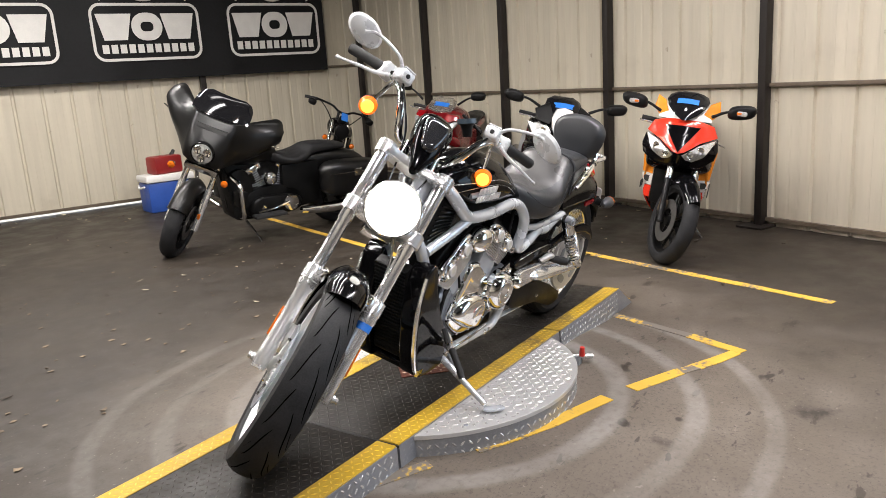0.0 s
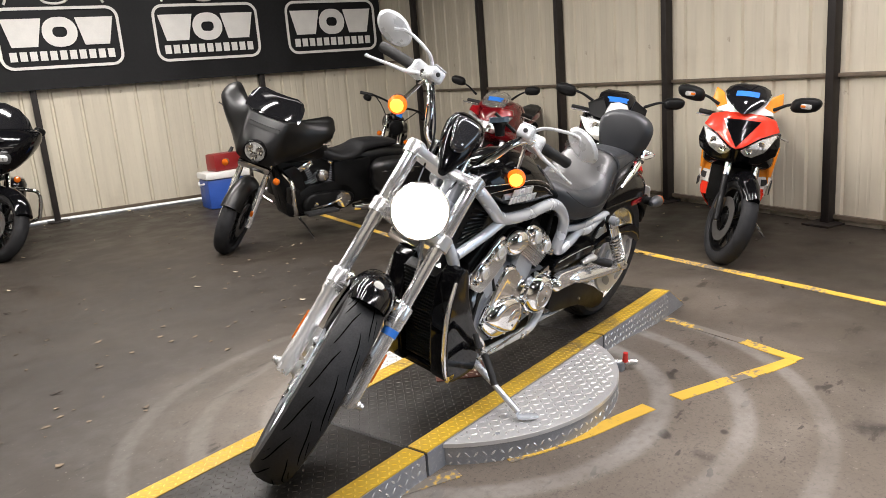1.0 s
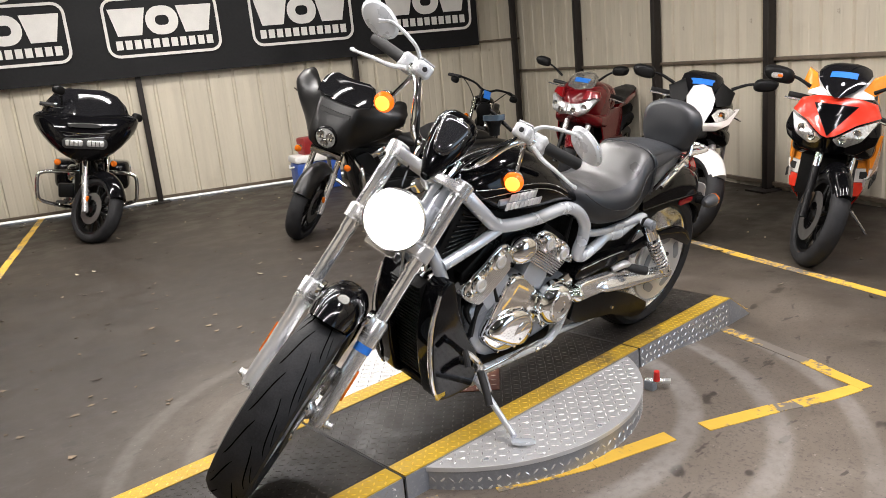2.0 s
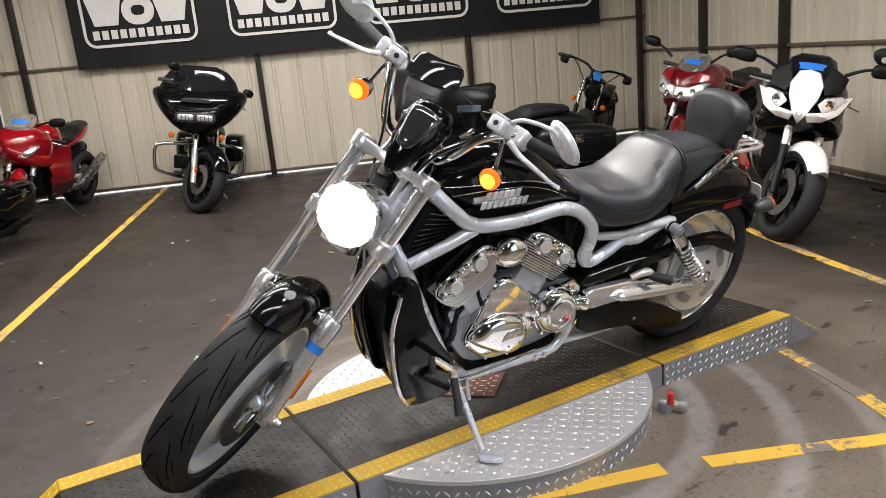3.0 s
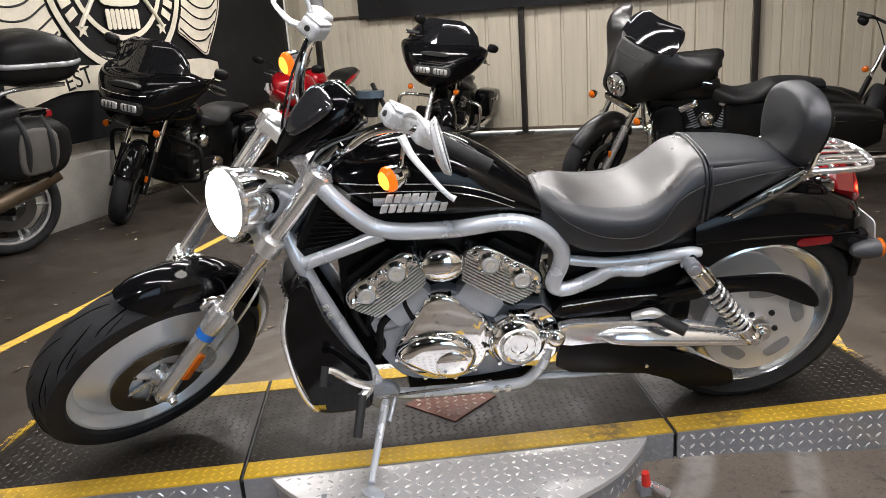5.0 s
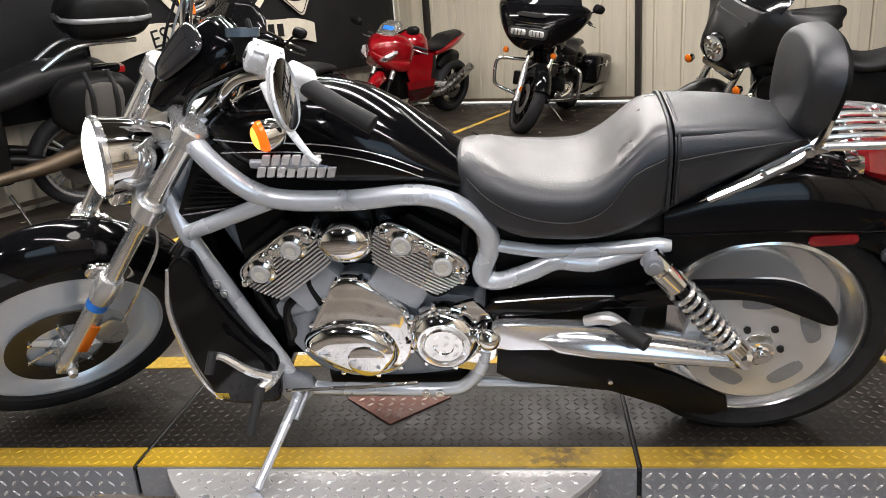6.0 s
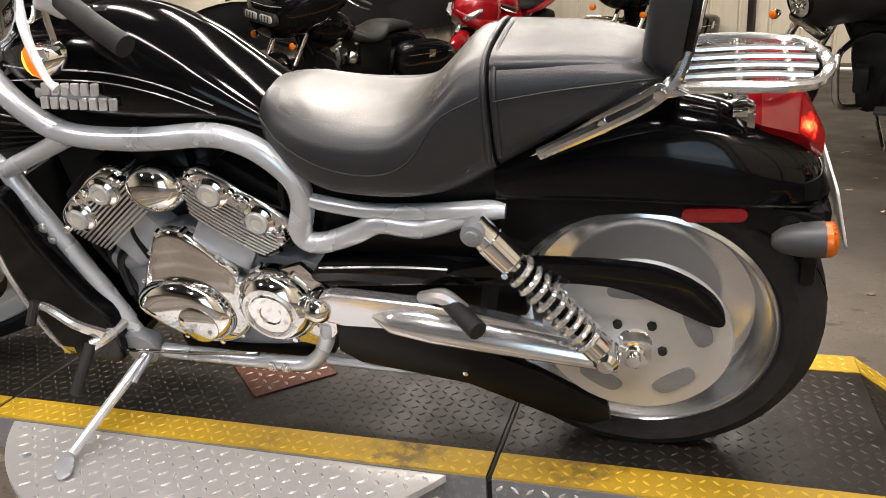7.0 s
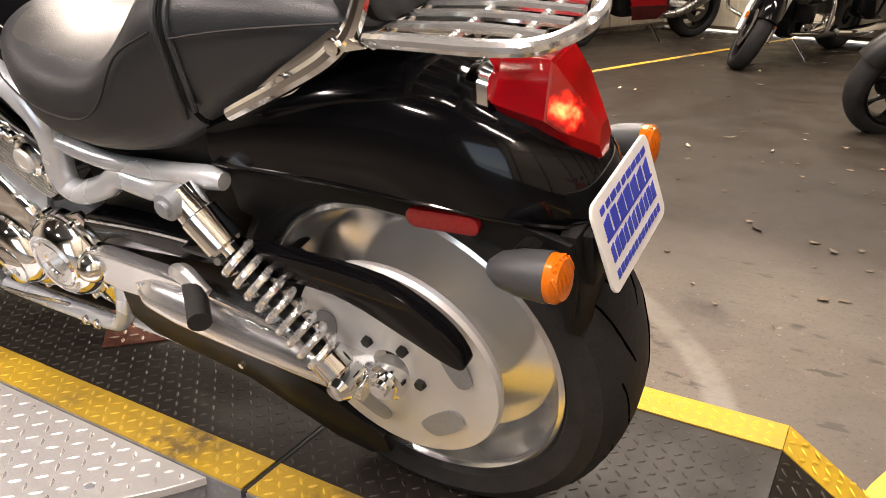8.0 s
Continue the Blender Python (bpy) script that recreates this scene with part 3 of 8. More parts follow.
def flat_shape(outline, x, z, y=-0.024, thick=0.004):
    return prism([(x + a, z + b) for a, b in outline], y, y + thick)


def ring_outline(w, h, r, seg=5):
    out = []
    for cx, cz, a0 in ((w / 2 - r, h / 2 - r, 0), (-w / 2 + r, h / 2 - r, 90), (-w / 2 + r, -h / 2 + r, 180), (w / 2 - r, -h / 2 + r, 270)):
        out += [(cx + r * math.cos(radians(a0 + 90 * k / seg)), cz + r * math.sin(radians(a0 + 90 * k / seg))) for k in range(seg + 1)]
    return out


def frame_shape(w, h, r, t, x, z, y, thick=0.004):
    """A flat rounded frame line."""
    o, i = ring_outline(w, h, r), ring_outline(w - 2 * t, h - 2 * t, max(r - t, 0.005))
    bm = bmesh.new()
    for yy in (y, y + thick):
        vo, vi = [bm.verts.new((x + a, yy, z + b)) for a, b in o], [bm.verts.new((x + a, yy, z + b)) for a, b in i]
        for k in range(len(o)):
            j = (k + 1) % len(o)
            bm.faces.new((vo[k], vo[j], vi[j], vi[k]))
    return bm


for k in range(4):
    x = 4.66 + (k - 2) * 1.635
    part("emblem_frame", frame_shape(1.27, 0.66, 0.13, 0.032, x, 2.04, -0.028), "print_white", banner)
    wedge = [(-0.2, 0.15), (0.2, 0.15), (0.13, -0.15), (-0.13, -0.15)]
    part("emblem_block", flat_shape(wedge, x - 0.37, 2.1), "print_white", banner)
    part("emblem_block", frame_shape(0.36, 0.32, 0.155, 0.105, x, 2.1, -0.026), "print_white", banner)
    part("emblem_block", flat_shape(wedge, x + 0.37, 2.1), "print_white", banner)
    for j in range(11):
        part("emblem_bar", flat_shape([(-0.036, -0.05), (0.036, -0.05), (0.036, 0.05), (-0.036, 0.05)], x - 0.5 + j * 0.1, 1.85), "print_white", banner)
    part("emblem_arch", tube([(x - 0.5, -0.024, 2.4), (x - 0.42, -0.024, 2.52), (x - 0.22, -0.024, 2.56), (x - 0.1, -0.024, 2.42), (x + 0.1, -0.024, 2.42), (x + 0.22, -0.024, 2.56), (x + 0.42, -0.024, 2.52), (x + 0.5, -0.024, 2.4)], 0.014, 6), "print_white", banner)

# ---- the black curtain with its pale emblem on the west wall ----
WM = Matrix.Translation((-0.63, 7.55, 0)) @ Matrix.Rotation(A_W + math.pi, 4, "Z") @ Matrix.Translation((0, 0.03, 0))
curtain = thing("curtain", WM, "black curtain printed with a pale winged emblem, hung on the wall", "curtain")
bm = bmesh.new()
skin(bm, [[(x + 0.02, y, z) for z in (0.62, 1.5, 2.6, 3.6)] + [(x, y - 0.008, z) for z in (3.6, 2.6, 1.5, 0.62)] for x, y in [(i * 0.15, 0.014 * math.sin(i * 0.9)) for i in range(52)]])
part("cloth", bm, "vinyl", curtain)
part("hem", tube([(0.0, 0.0, 0.6), (0.01, 0.005, 1.5), (-0.02, 0.0, 2.5), (0.0, 0.0, 3.6)], 0.012, 6), "print_white", curtain)


EX, EZ = 2.92, 1.99


def print_plate(outline, y=0.022, mat="mural", name="emblem_plate"):
    return part(name, prism([(EX + x, z) for x, z in outline], y, y + 0.005), mat, curtain)


def print_line(pts, r, y, mat, name):
    return part(name, tube([(EX + x, y, z) for x, z in pts], r, 6, 5), mat, curtain)


for s in (-1, 1):
    wing = rounded([(0.74, 1.47), (0.83, 1.40), (0.98, 1.31), (1.15, 1.22), (1.25, 1.33), (1.38, 1.5), (1.49, 1.71), (1.51, 1.95), (1.46, 2.25), (1.3, 2.5), (1.05, 2.55), (0.93, 2.3), (0.885, 1.95), (0.83, 1.65)], 4)
    print_plate([(s * x, z) for x, z in wing], 0.02, "mural", "wing")
    edge = [(s * (0.7 + (x - 0.7) * 0.965), 1.9 + (z - 1.9) * 0.965) for x, z in wing]
    print_line(edge + edge[:1], 0.005, 0.026, "vinyl", "feather_line")
    for k in range(9):
        z = 1.46 + 0.105 * k
        out = float(np.interp(z, [1.4, 1.6, 1.8, 2.4], [1.22, 1.4, 1.46, 1.32]))
        inner = float(np.interp(z, [1.45, 1.7, 2.4], [0.77, 0.85, 0.96]))
        print_line([(s * inner, z + 0.03), (s * (inner * 0.62 + out * 0.38), z - 0.085), (s * (inner * 0.25 + out * 0.75), z - 0.09), (s * out, z - 0.03 + 0.012 * k)], 0.0085, 0.025, "vinyl", "feather_line")
for r, wide in ((0.86, 0.06), (0.59, 0.045)):
    ringb = bmesh.new()
    for y in (0.022, 0.027):
        vo = [ringb.verts.new((EX + r * math.cos(2 * math.pi * j / 64), y, EZ + r * math.sin(2 * math.pi * j / 64))) for j in range(64)]
        vi = [ringb.verts.new((EX + (r - wide) * math.cos(2 * math.pi * j / 64), y, EZ + (r - wide) * math.sin(2 * math.pi * j / 64))) for j in range(64)]
        for j in range(64):
            ringb.faces.new((vo[j], vo[(j + 1) % 64], vi[(j + 1) % 64], vi[j]))
    part("emblem_ring", ringb, "mural", curtain)
# a plain pale block with two hollows and a row of bars in the ring
print_plate(rounded([(-0.36, 2.0), (-0.35, 2.25), (-0.2, 2.42), (0.0, 2.46), (0.2, 2.42), (0.35, 2.25), (0.36, 2.0), (0.27, 1.82), (0.2, 1.7), (-0.2, 1.7), (-0.27, 1.82)], 4))
for s in (-1, 1):
    print_plate(rounded([(s * 0.16 + 0.1 * math.cos(a), 2.02 + 0.085 * math.sin(a)) for a in (2 * math.pi * j / 8 for j in range(8))], 3), 0.025, "vinyl", "hollow")
    print_line([(s * 0.3, 1.78), (s * 0.42, 1.64), (s * 0.52, 1.52)], 0.02, 0.024, "mural", "emblem_bar")
print_plate([(-0.06, 1.82), (0.06, 1.82), (0.0, 1.93)], 0.025, "vinyl", "hollow")
for k in range(7):
    part("emblem_bar", prism(ring_outline(0.05, 0.17, 0.02, 3), 0.022, 0.027), "mural", curtain).data.transform(Matrix.Translation((EX - 0.18 + 0.06 * k, 0, 1.58)))
for k in range(8):
    for a in (radians(-32 + 9 * k), radians(149 + 9 * k)):
        part("emblem_bar", prism([(-0.035, -0.06), (0.035, -0.06), (0.035, 0.06), (-0.035, 0.06)], 0.022, 0.027), "mural", curtain).data.transform(Matrix.Translation((EX + 0.7 * math.cos(a), 0, EZ + 0.7 * math.sin(a))) @ Matrix.Rotation(-a - math.pi / 2, 4, "Y"))
for a in (radians(-44), radians(224)):
    star = [(EX + 0.7 * math.cos(a) + (0.075 if j % 2 == 0 else 0.032) * math.sin(math.pi * j / 5), EZ + 0.7 * math.sin(a) + (0.075 if j % 2 == 0 else 0.032) * math.cos(math.pi * j / 5)) for j in range(10)]
    part("star", prism(star, 0.022, 0.027), "mural", curtain)
rib = [(1.6 + 2.7 * k / 20, 1.02 + 0.12 * math.cos((k - 10) / 10 * 1.4) + 0.02 * math.sin(k * 0.9)) for k in range(21)]
part("ribbon", prism([(x, z + 0.1) for x, z in rib] + [(x, z - 0.1) for x, z in rib[::-1]], 0.022, 0.026), "mural", curtain)
for k in (4, 5, 6):
    x, z = rib[k]
    part("ribbon_bar", prism([(x - 0.045, z - 0.06), (x + 0.045, z - 0.06), (x + 0.045, z + 0.06), (x - 0.045, z + 0.06)], 0.026, 0.029), "vinyl", curtain)
txt = bpy.data.curves.new("lettering", "FONT")
txt.body, txt.size, txt.extrude, txt.align_x, txt.align_y = "EST", 0.2, 0.0015, "CENTER", "CENTER"
holder = bpy.data.objects.new("lettering", txt)
mesh = bpy.data.meshes.new_from_object(holder)
bpy.data.objects.remove(holder)
mesh.materials.append(M["vinyl"])
mesh.transform(Matrix(((-1, 0, 0, 3.57), (0, 0, 1, 0.028), (0, 1, 0, rib[15][1] - 0.01), (0, 0, 0, 1))) @ Matrix.Rotation(radians(11), 4, "Z"))
lettering = new("lettering", mesh)
lettering.parent = curtain

# ---- leaves and scraps along the foot of the north wall ----
rnd = random.Random(11)
bm = bmesh.new()
for k in range(580):
    near = rnd.random() ** 2
    p = along(N1, A_N, rnd.uniform(0.0, 6.6)) + Vector((-math.sin(-A_N), -math.cos(A_N), 0)) * (0.12 + 1.5 * near) if k < 300 else Vector((rnd.uniform(-2.6, 4.2), rnd.uniform(1.2, 4.5) if k < 420 else rnd.uniform(0.6, 2.6), 0))
    r, a0 = rnd.uniform(0.006, 0.022), rnd.uniform(0, 6.28)
    ring = [(p.x + r * rnd.uniform(0.5, 1.2) * math.cos(a0 + j * 1.257), p.y + r * rnd.uniform(0.3, 0.9) * math.sin(a0 + j * 1.257), rnd.uniform(0.002, 0.008)) for j in range(5)]
    bm.faces.new([bm.verts.new(q) for q in ring])
scraps = part("floor_litter", bm, paint("dry_leaf", (0.16, 0.12, 0.08), 0.8, 0, 0.8, 0.9), None, smooth=0)
sol = scraps.modifiers.new("thickness", "SOLIDIFY")
sol.thickness = 0.0015
tagged(scraps, "dry leaf scraps and grit scattered on the concrete", "litter", kind="stuff")

# ---- the display ramp and its turntable ----
RY = -2.9
RAMP = pose(0.209, -0.1094, 0, 0, 0, RY)
H = 0.13
HALF = 0.315
ramp = thing("display_ramp", RAMP, "low steel tread-plate ramp with yellow edges and a round turntable", "ramp")


def slab(x0, x1, name):
    """A flat deck from x0 to x1 with open skirts."""
    part(name, box(x0, x1, -HALF + 0.002, HALF - 0.002, H - 0.012, H - 0.0005, 0.001), "deck", ramp, "dark painted tread-plate deck")
    for s in (-1, 1):
        part("edge_strip", box(x0, x1, min(s * (HALF - 0.082), s * HALF), max(s * (HALF - 0.082), s * HALF), H - 0.008, H + 0.0022, 0.001), "deck_yellow", ramp, "yellow painted edge, scuffed")
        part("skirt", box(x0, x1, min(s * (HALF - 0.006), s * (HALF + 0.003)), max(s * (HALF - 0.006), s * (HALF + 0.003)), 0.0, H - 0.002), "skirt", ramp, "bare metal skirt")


slab(-0.6165, 0.6165, "deck")
slab(0.6285, 1.37, "deck")
slab(-1.37, -0.6285, "deck")
for s in (-1, 1):
    a, b = s * 1.371, s * 1.55
    part("slope", prism([(a, H - 0.012), (a, H - 0.001), (b, 0.006), (b, 0.0)], -HALF + 0.002, HALF - 0.002), "deck", ramp, "sloping tread-plate end")
    for q in (-1, 1):
        y0, y1 = sorted((q * (HALF - 0.082), q * HALF))
        part("edge_strip", prism([(a, H - 0.008), (a, H + 0.0022), (b, 0.009), (b, 0.001)], y0, y1), "deck_yellow", ramp)
        y0, y1 = sorted((q * (HALF - 0.006), q * (HALF + 0.003)))
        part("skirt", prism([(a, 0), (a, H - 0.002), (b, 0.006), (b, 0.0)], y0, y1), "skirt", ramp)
R_T = 0.625
for s in (-1, 1):
    a0 = math.asin((HALF + 0.004) / R_T)
    arc = [(R_T * math.cos(a0 + (math.pi - 2 * a0) * k / 40), s * R_T * math.sin(a0 + (math.pi - 2 * a0) * k / 40)) for k in range(41)]
    part("turntable_plate", prism(arc, H - 0.02, H - 0.004, 0.001, 1, "z"), "disc", ramp, "round bare tread plate")
    inner = [(x * 0.985, s * (HALF + 0.004) + (y - s * (HALF + 0.004)) * 0.985) for x, y in arc]
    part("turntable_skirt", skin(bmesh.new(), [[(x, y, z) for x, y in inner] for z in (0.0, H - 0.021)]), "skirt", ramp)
    for k in (6, 20, 34):
        x, y = arc[k]
        part("rivet", lathe([(0, 0.004), (0.008, 0.002), (0.009, 0)], (x * 0.93, y * 0.93, H - 0.004), (0, 0, 1), 10), "cast", ramp)
part("pivot_cover", prism([(-0.15, 0.02), (0.0, -0.125), (0.15, 0.02), (0.0, 0.165)], H, H + 0.004, 0.001, 1, "z"), "rust", ramp, "rusty tread-plate cover over the pivot")
for s in (-0.6225, 0.6225):
    part("hinge_rod", tube([(s, -HALF - 0.004, H - 0.004), (s, HALF, H - 0.004)], 0.005, 8, smooth=False), "dark", ramp)
    part("seam", box(s - 0.006, s + 0.006, -HALF + 0.01, HALF - 0.01, 0.01, H - 0.02), "dark", ramp)


def lozenges(u0, u1, v0, v1, to3d, up, inside=None, cell=0.025):
    """Raised tread lozenges in rows, crosswise by turns, over a stretch (u, v) of a plate."""
    vs, fs = [], []
    for i in range(int((u1 - u0) / cell)):
        for j in range(int((v1 - v0) / cell)):
            u, v = u0 + (i + 0.5) * cell, v0 + (j + 0.5) * cell
            if inside and not inside(u, v):
                continue
            a = math.pi / 4 * (1 if (i + j) % 2 else -1)
            c, s = math.cos(a), math.sin(a)
            n = len(vs)
            for p, q, h in ((-0.0088, 0, 0), (-0.003, -0.0029, 0), (0.003, -0.0029, 0), (0.0088, 0, 0), (0.003, 0.0029, 0), (-0.003, 0.0029, 0), (-0.0045, 0, 0.0015), (0.0045, 0, 0.0015)):
                w = Vector(to3d(u + (p * c - q * s) * cell / 0.0225, v + (p * s + q * c) * cell / 0.0225)) + Vector(up) * h * cell / 0.0225
                vs.append(w)
            fs += [(n, n + 1, n + 6), (n + 1, n + 2, n + 7, n + 6), (n + 2, n + 3, n + 7), (n + 3, n + 4, n + 7), (n + 4, n + 5, n + 6, n + 7), (n + 5, n, n + 6)]
    return vs, fs


def tread_part(chunks, mat, label):
    vs, fs = [], []
    for v, f in chunks:
        k = len(vs)
        vs += v
        fs += [tuple(i + k for i in q) for q in f]
    me = bpy.data.meshes.new("tread")
    me.from_pydata(vs, [], fs)
    me.materials.append(M[mat] if isinstance(mat, str) else mat)
    ob = new("tread", me)
    ob.parent = ramp
    ob["label"], ob["kind"] = label, "stuff"
    return ob


E_IN = HALF - 0.084
SLOPE = math.atan2(H - 0.003, 0.21)
decks, strips, bare = [], [], []
for x0, x1 in ((-0.6165, 0.6165), (0.6285, 1.37), (-1.37, -0.6285)):
    decks.append(lozenges(x0, x1, -E_IN, E_IN, lambda u, v: (u, v, H - 0.0005), (0, 0, 1)))
    for s in (-1, 1):
        v0, v1 = sorted((s * (HALF - 0.08), s * HALF))
        strips.append(lozenges(x0, x1, v0, v1, lambda u, v: (u, v, H + 0.0022), (0, 0, 1)))
        if x0 > 0.6 or x1 < -0.6:
            bare.append(lozenges(x0, x1, 0.004, H - 0.004, lambda u, v, s=s: (u, s * (HALF + 0.003), v), (0, s, 0), None, 0.03))
for s in (-1, 1):
    on = lambda u, v, s=s: (s * (1.371 + u * math.cos(SLOPE)), v, H - 0.001 - u * math.sin(SLOPE))
    decks.append(lozenges(0.0, 0.235, -E_IN, E_IN, on, (s * math.sin(SLOPE), 0, math.cos(SLOPE))))
    for q in (-1, 1):
        v0, v1 = sorted((q * (HALF - 0.08), q * HALF))
        strips.append(lozenges(0.0, 0.235, v0, v1, lambda u, v, on=on: Vector(on(u, v)) + Vector((0, 0, 0.003)), (s * math.sin(SLOPE), 0, math.cos(SLOPE))))
    v0, v1 = sorted((s * (HALF + 0.006), s * R_T))
    bare.append(lozenges(-R_T, R_T, v0, v1, lambda u, v: (u, v, H - 0.004), (0, 0, 1), lambda u, v: math.hypot(u, v) < R_T - 0.018, 0.03))
    a1 = math.pi / 2 - a0
    rim = lozenges(-a1 * R_T, a1 * R_T, 0.004, H - 0.022, lambda u, v, s=s: (R_T * 0.9855 * math.sin(u / R_T), s * (HALF + 0.004) + (s * R_T * math.cos(u / R_T) - s * (HALF + 0.004)) * 0.985, v), (0, s, 0), None, 0.03)
    bare.append(rim)
tread_part([lozenges(-0.15, 0.15, -0.125, 0.165, lambda u, v: (u, v, H + 0.004), (0, 0, 1), lambda u, v: abs(u) / 0.13 + abs(v - 0.02) / 0.125 < 1, 0.03)], paint("worn_cover_rib", (0.42, 0.36, 0.3), 0.4, 0.5), "worn raised lozenges of the cover")
tread_part(decks, "deck_rib", "dark raised tread lozenges")
tread_part(strips, "yellow_rib", "yellow raised tread lozenges")
tread_part(bare, "disc_rib", "bright raised tread lozenges")
pin = thing("locking_pin", RAMP @ pose(0.475, -0.462, 0.03), "steel locking pin with a red handle beside the turntable", "pin")
part("shaft", tube([(0, 0.02, 0.045), (0.05, -0.06, 0.045)], 0.012, 10), "slider", pin)
part("bracket", box(-0.012, 0.02, -0.02, 0.02, 0.0, 0.05, 0.004), "cast", pin)
part("handle", tube([(0.0, -0.03, 0.06), (-0.005, -0.035, 0.1)], [0.013, 0.01], 10), paint("red_plastic", (0.6, 0.03, 0.02), 0.4), pin, "red plastic handle")

# ---- the black cruiser on the ramp ----
BIKE = pose(1.07, -0.215, H + 0.001, 14.5, 0, -3.0)
bike = thing("motorcycle", BIKE, "black and chrome cruiser on its stand, headlamp lit", "motorcycle")
FORK = Matrix(((0.578, -0.506, 0.640, -1.733), (0.654, 0.756, 0.007, 0.009), (-0.488, 0.415, 0.768, 0.316), (0, 0, 0, 1)))


def fork_part(name, bm, mat, label="", parent=None, smooth=35):
    bm.transform(FORK)
    return part(name, bm, mat, parent or bike, label, smooth)


def tyre_bm(c, radius, width, depth, bead):
    hw = width / 2
    prof = [(bead, -hw * 0.62), (bead + depth * 0.15, -hw * 0.9), (bead + depth * 0.45, -hw), (radius - depth * 0.28, -hw * 0.9), (radius - depth * 0.1, -hw * 0.62), (radius - depth * 0.02, -hw * 0.3), (radius, 0)]
    prof = prof + [(r, -h) for r, h in prof[-2::-1]]
    return lathe(prof, c, (0, 1, 0), 72)


def groove_bm(c, radius, width, count, sign, depth):
    """Long curved tread grooves that sweep from near the middle to the shoulder, each with a short branch."""
    bm = bmesh.new()

    def cut(a0, sweep, h0, h1, wide, bend):
        pts = []
        for j in range(9):
            s = j / 8
            h = sign * width * (h0 + (h1 - h0) * s + bend * math.sin(s * math.pi * 2))
            rr = radius - depth * float(np.interp(abs(h) / width * 2, [0, 0.3, 0.62, 0.9], [0, 0.02, 0.1, 0.28])) - 0.0022
            a = a0 + sweep * s
            pts.append((c[0] + rr * math.cos(a), c[1] + h, c[2] + rr * math.sin(a)))
        tube(pts, [wide * 0.35, wide, wide, wide * 0.9, wide * 0.3], 6, 2, bm, flat=0.5)

    for k in range(count):
        a0 = 2 * math.pi * (k + (0.5 if sign > 0 else 0.0)) / count
        cut(a0, 0.62, 0.03, 0.43, 0.0042, 0.025)
        cut(a0 + 0.2, 0.3, 0.26, 0.44, 0.003, 0.0)
    return bm


# rear wheel
RC = (0.025, 0.0, 0.322)
wheel = part("rear_wheel", lathe([(0.236, -0.078), (0.243, -0.074), (0.243, 0.074), (0.236, 0.078), (0.226, 0.072), (0.215, 0.03), (0.20, -0.005), (0.14, -0.016), (0.06, -0.02), (0.06, -0.03), (0.14, -0.026), (0.205, -0.016), (0.222, -0.035), (0.229, -0.07)], RC, (0, 1, 0), 64, closed=True), "alu", bike, "polished solid disc wheel")
part("tyre", tyre_bm(RC, 0.322, 0.182, 0.088, 0.236), "tyre", wheel, "wide black road tyre")
part("tread", groove_bm(RC, 0.322, 0.182, 16, 1, 0.088), "groove", wheel)
part("tread", groove_bm(RC, 0.322, 0.182, 16, -1, 0.088), "groove", wheel)
pb = lathe([(0.165, -0.095), (0.168, -0.105), (0.165, -0.112), (0.12, -0.114), (0.05, -0.118), (0.03, -0.118), (0.03, -0.09), (0.16, -0.09)], RC, (0, 1, 0), 48)
pulley = part("belt_pulley", pb, "wheel", bike, "satin grey drive pulley with slots")
for k in range(5):
    a = 2 * math.pi * k / 5 + 0.35
    m = Matrix.Translation((RC[0], -0.115, RC[2])) @ Matrix.Rotation(-a, 4, "Y") @ Matrix.Translation((0.112, 0, 0))
    b = prism(rounded([(-0.012, -0.04), (0.014, -0.036), (0.02, 0.0), (0.014, 0.036), (-0.012, 0.04), (-0.018, 0.0)], 3), -0.0022, 0.0)
    b.transform(m)
    part("slot", b, "cast", pulley)
    m = Matrix.Translation((RC[0], -0.119, RC[2])) @ Matrix.Rotation(-a - 0.6, 4, "Y") @ Matrix.Translation((0.05, 0, 0))
    part("bolt", lathe([(0, -0.007), (0.008, -0.007), (0.009, 0.001)], m.translation, (0, 1, 0), 6), "dark", pulley)
part("axle_nut", lathe([(0, -0.158), (0.012, -0.158), (0.013, -0.15), (0.021, -0.15), (0.021, -0.14), (0.03, -0.138), (0.03, -0.11)], (RC[0], 0, RC[2] - 0.014), (0, 1, 0), 16), "chrome", bike)
part("axle_nut", lathe([(0, 0.175), (0.02, 0.17), (0.022, 0.15), (0.028, 0.11)], (RC[0], 0, RC[2] - 0.008), (0, 1, 0), 16), "chrome", bike)

# swingarm
for s in (-1, 1):
    y0, y1 = sorted((s * 0.112, s * 0.142))
    arm = part("swingarm", prism(rounded([(-0.565, 0.402), (-0.45, 0.402), (-0.30, 0.388), (-0.1, 0.346), (0.015, 0.328), (0.03, 0.305), (0.01, 0.285), (-0.2, 0.305), (-0.42, 0.328), (-0.565, 0.335)], 3), y0, y1, 0.008, 3), "alu", bike, "brushed aluminium swingarm")
    part("swingarm_boss", tube([(-0.462, s * 0.142, 0.362), (-0.42, s * 0.146, 0.36), (-0.34, s * 0.148, 0.353), (-0.2, s * 0.148, 0.333), (0.0, s * 0.146, 0.303)], [0.004, 0.027, 0.034, 0.031, 0.025], 18, 6, flat=0.6), "alu", arm)
part("pivot_cap", lathe([(0, -0.165), (0.012, -0.163), (0.024, -0.153), (0.03, -0.138), (0.031, -0.115)], (-0.579, 0, 0.365), (0, 1, 0), 24), "chrome", bike, "domed chrome pivot cap")
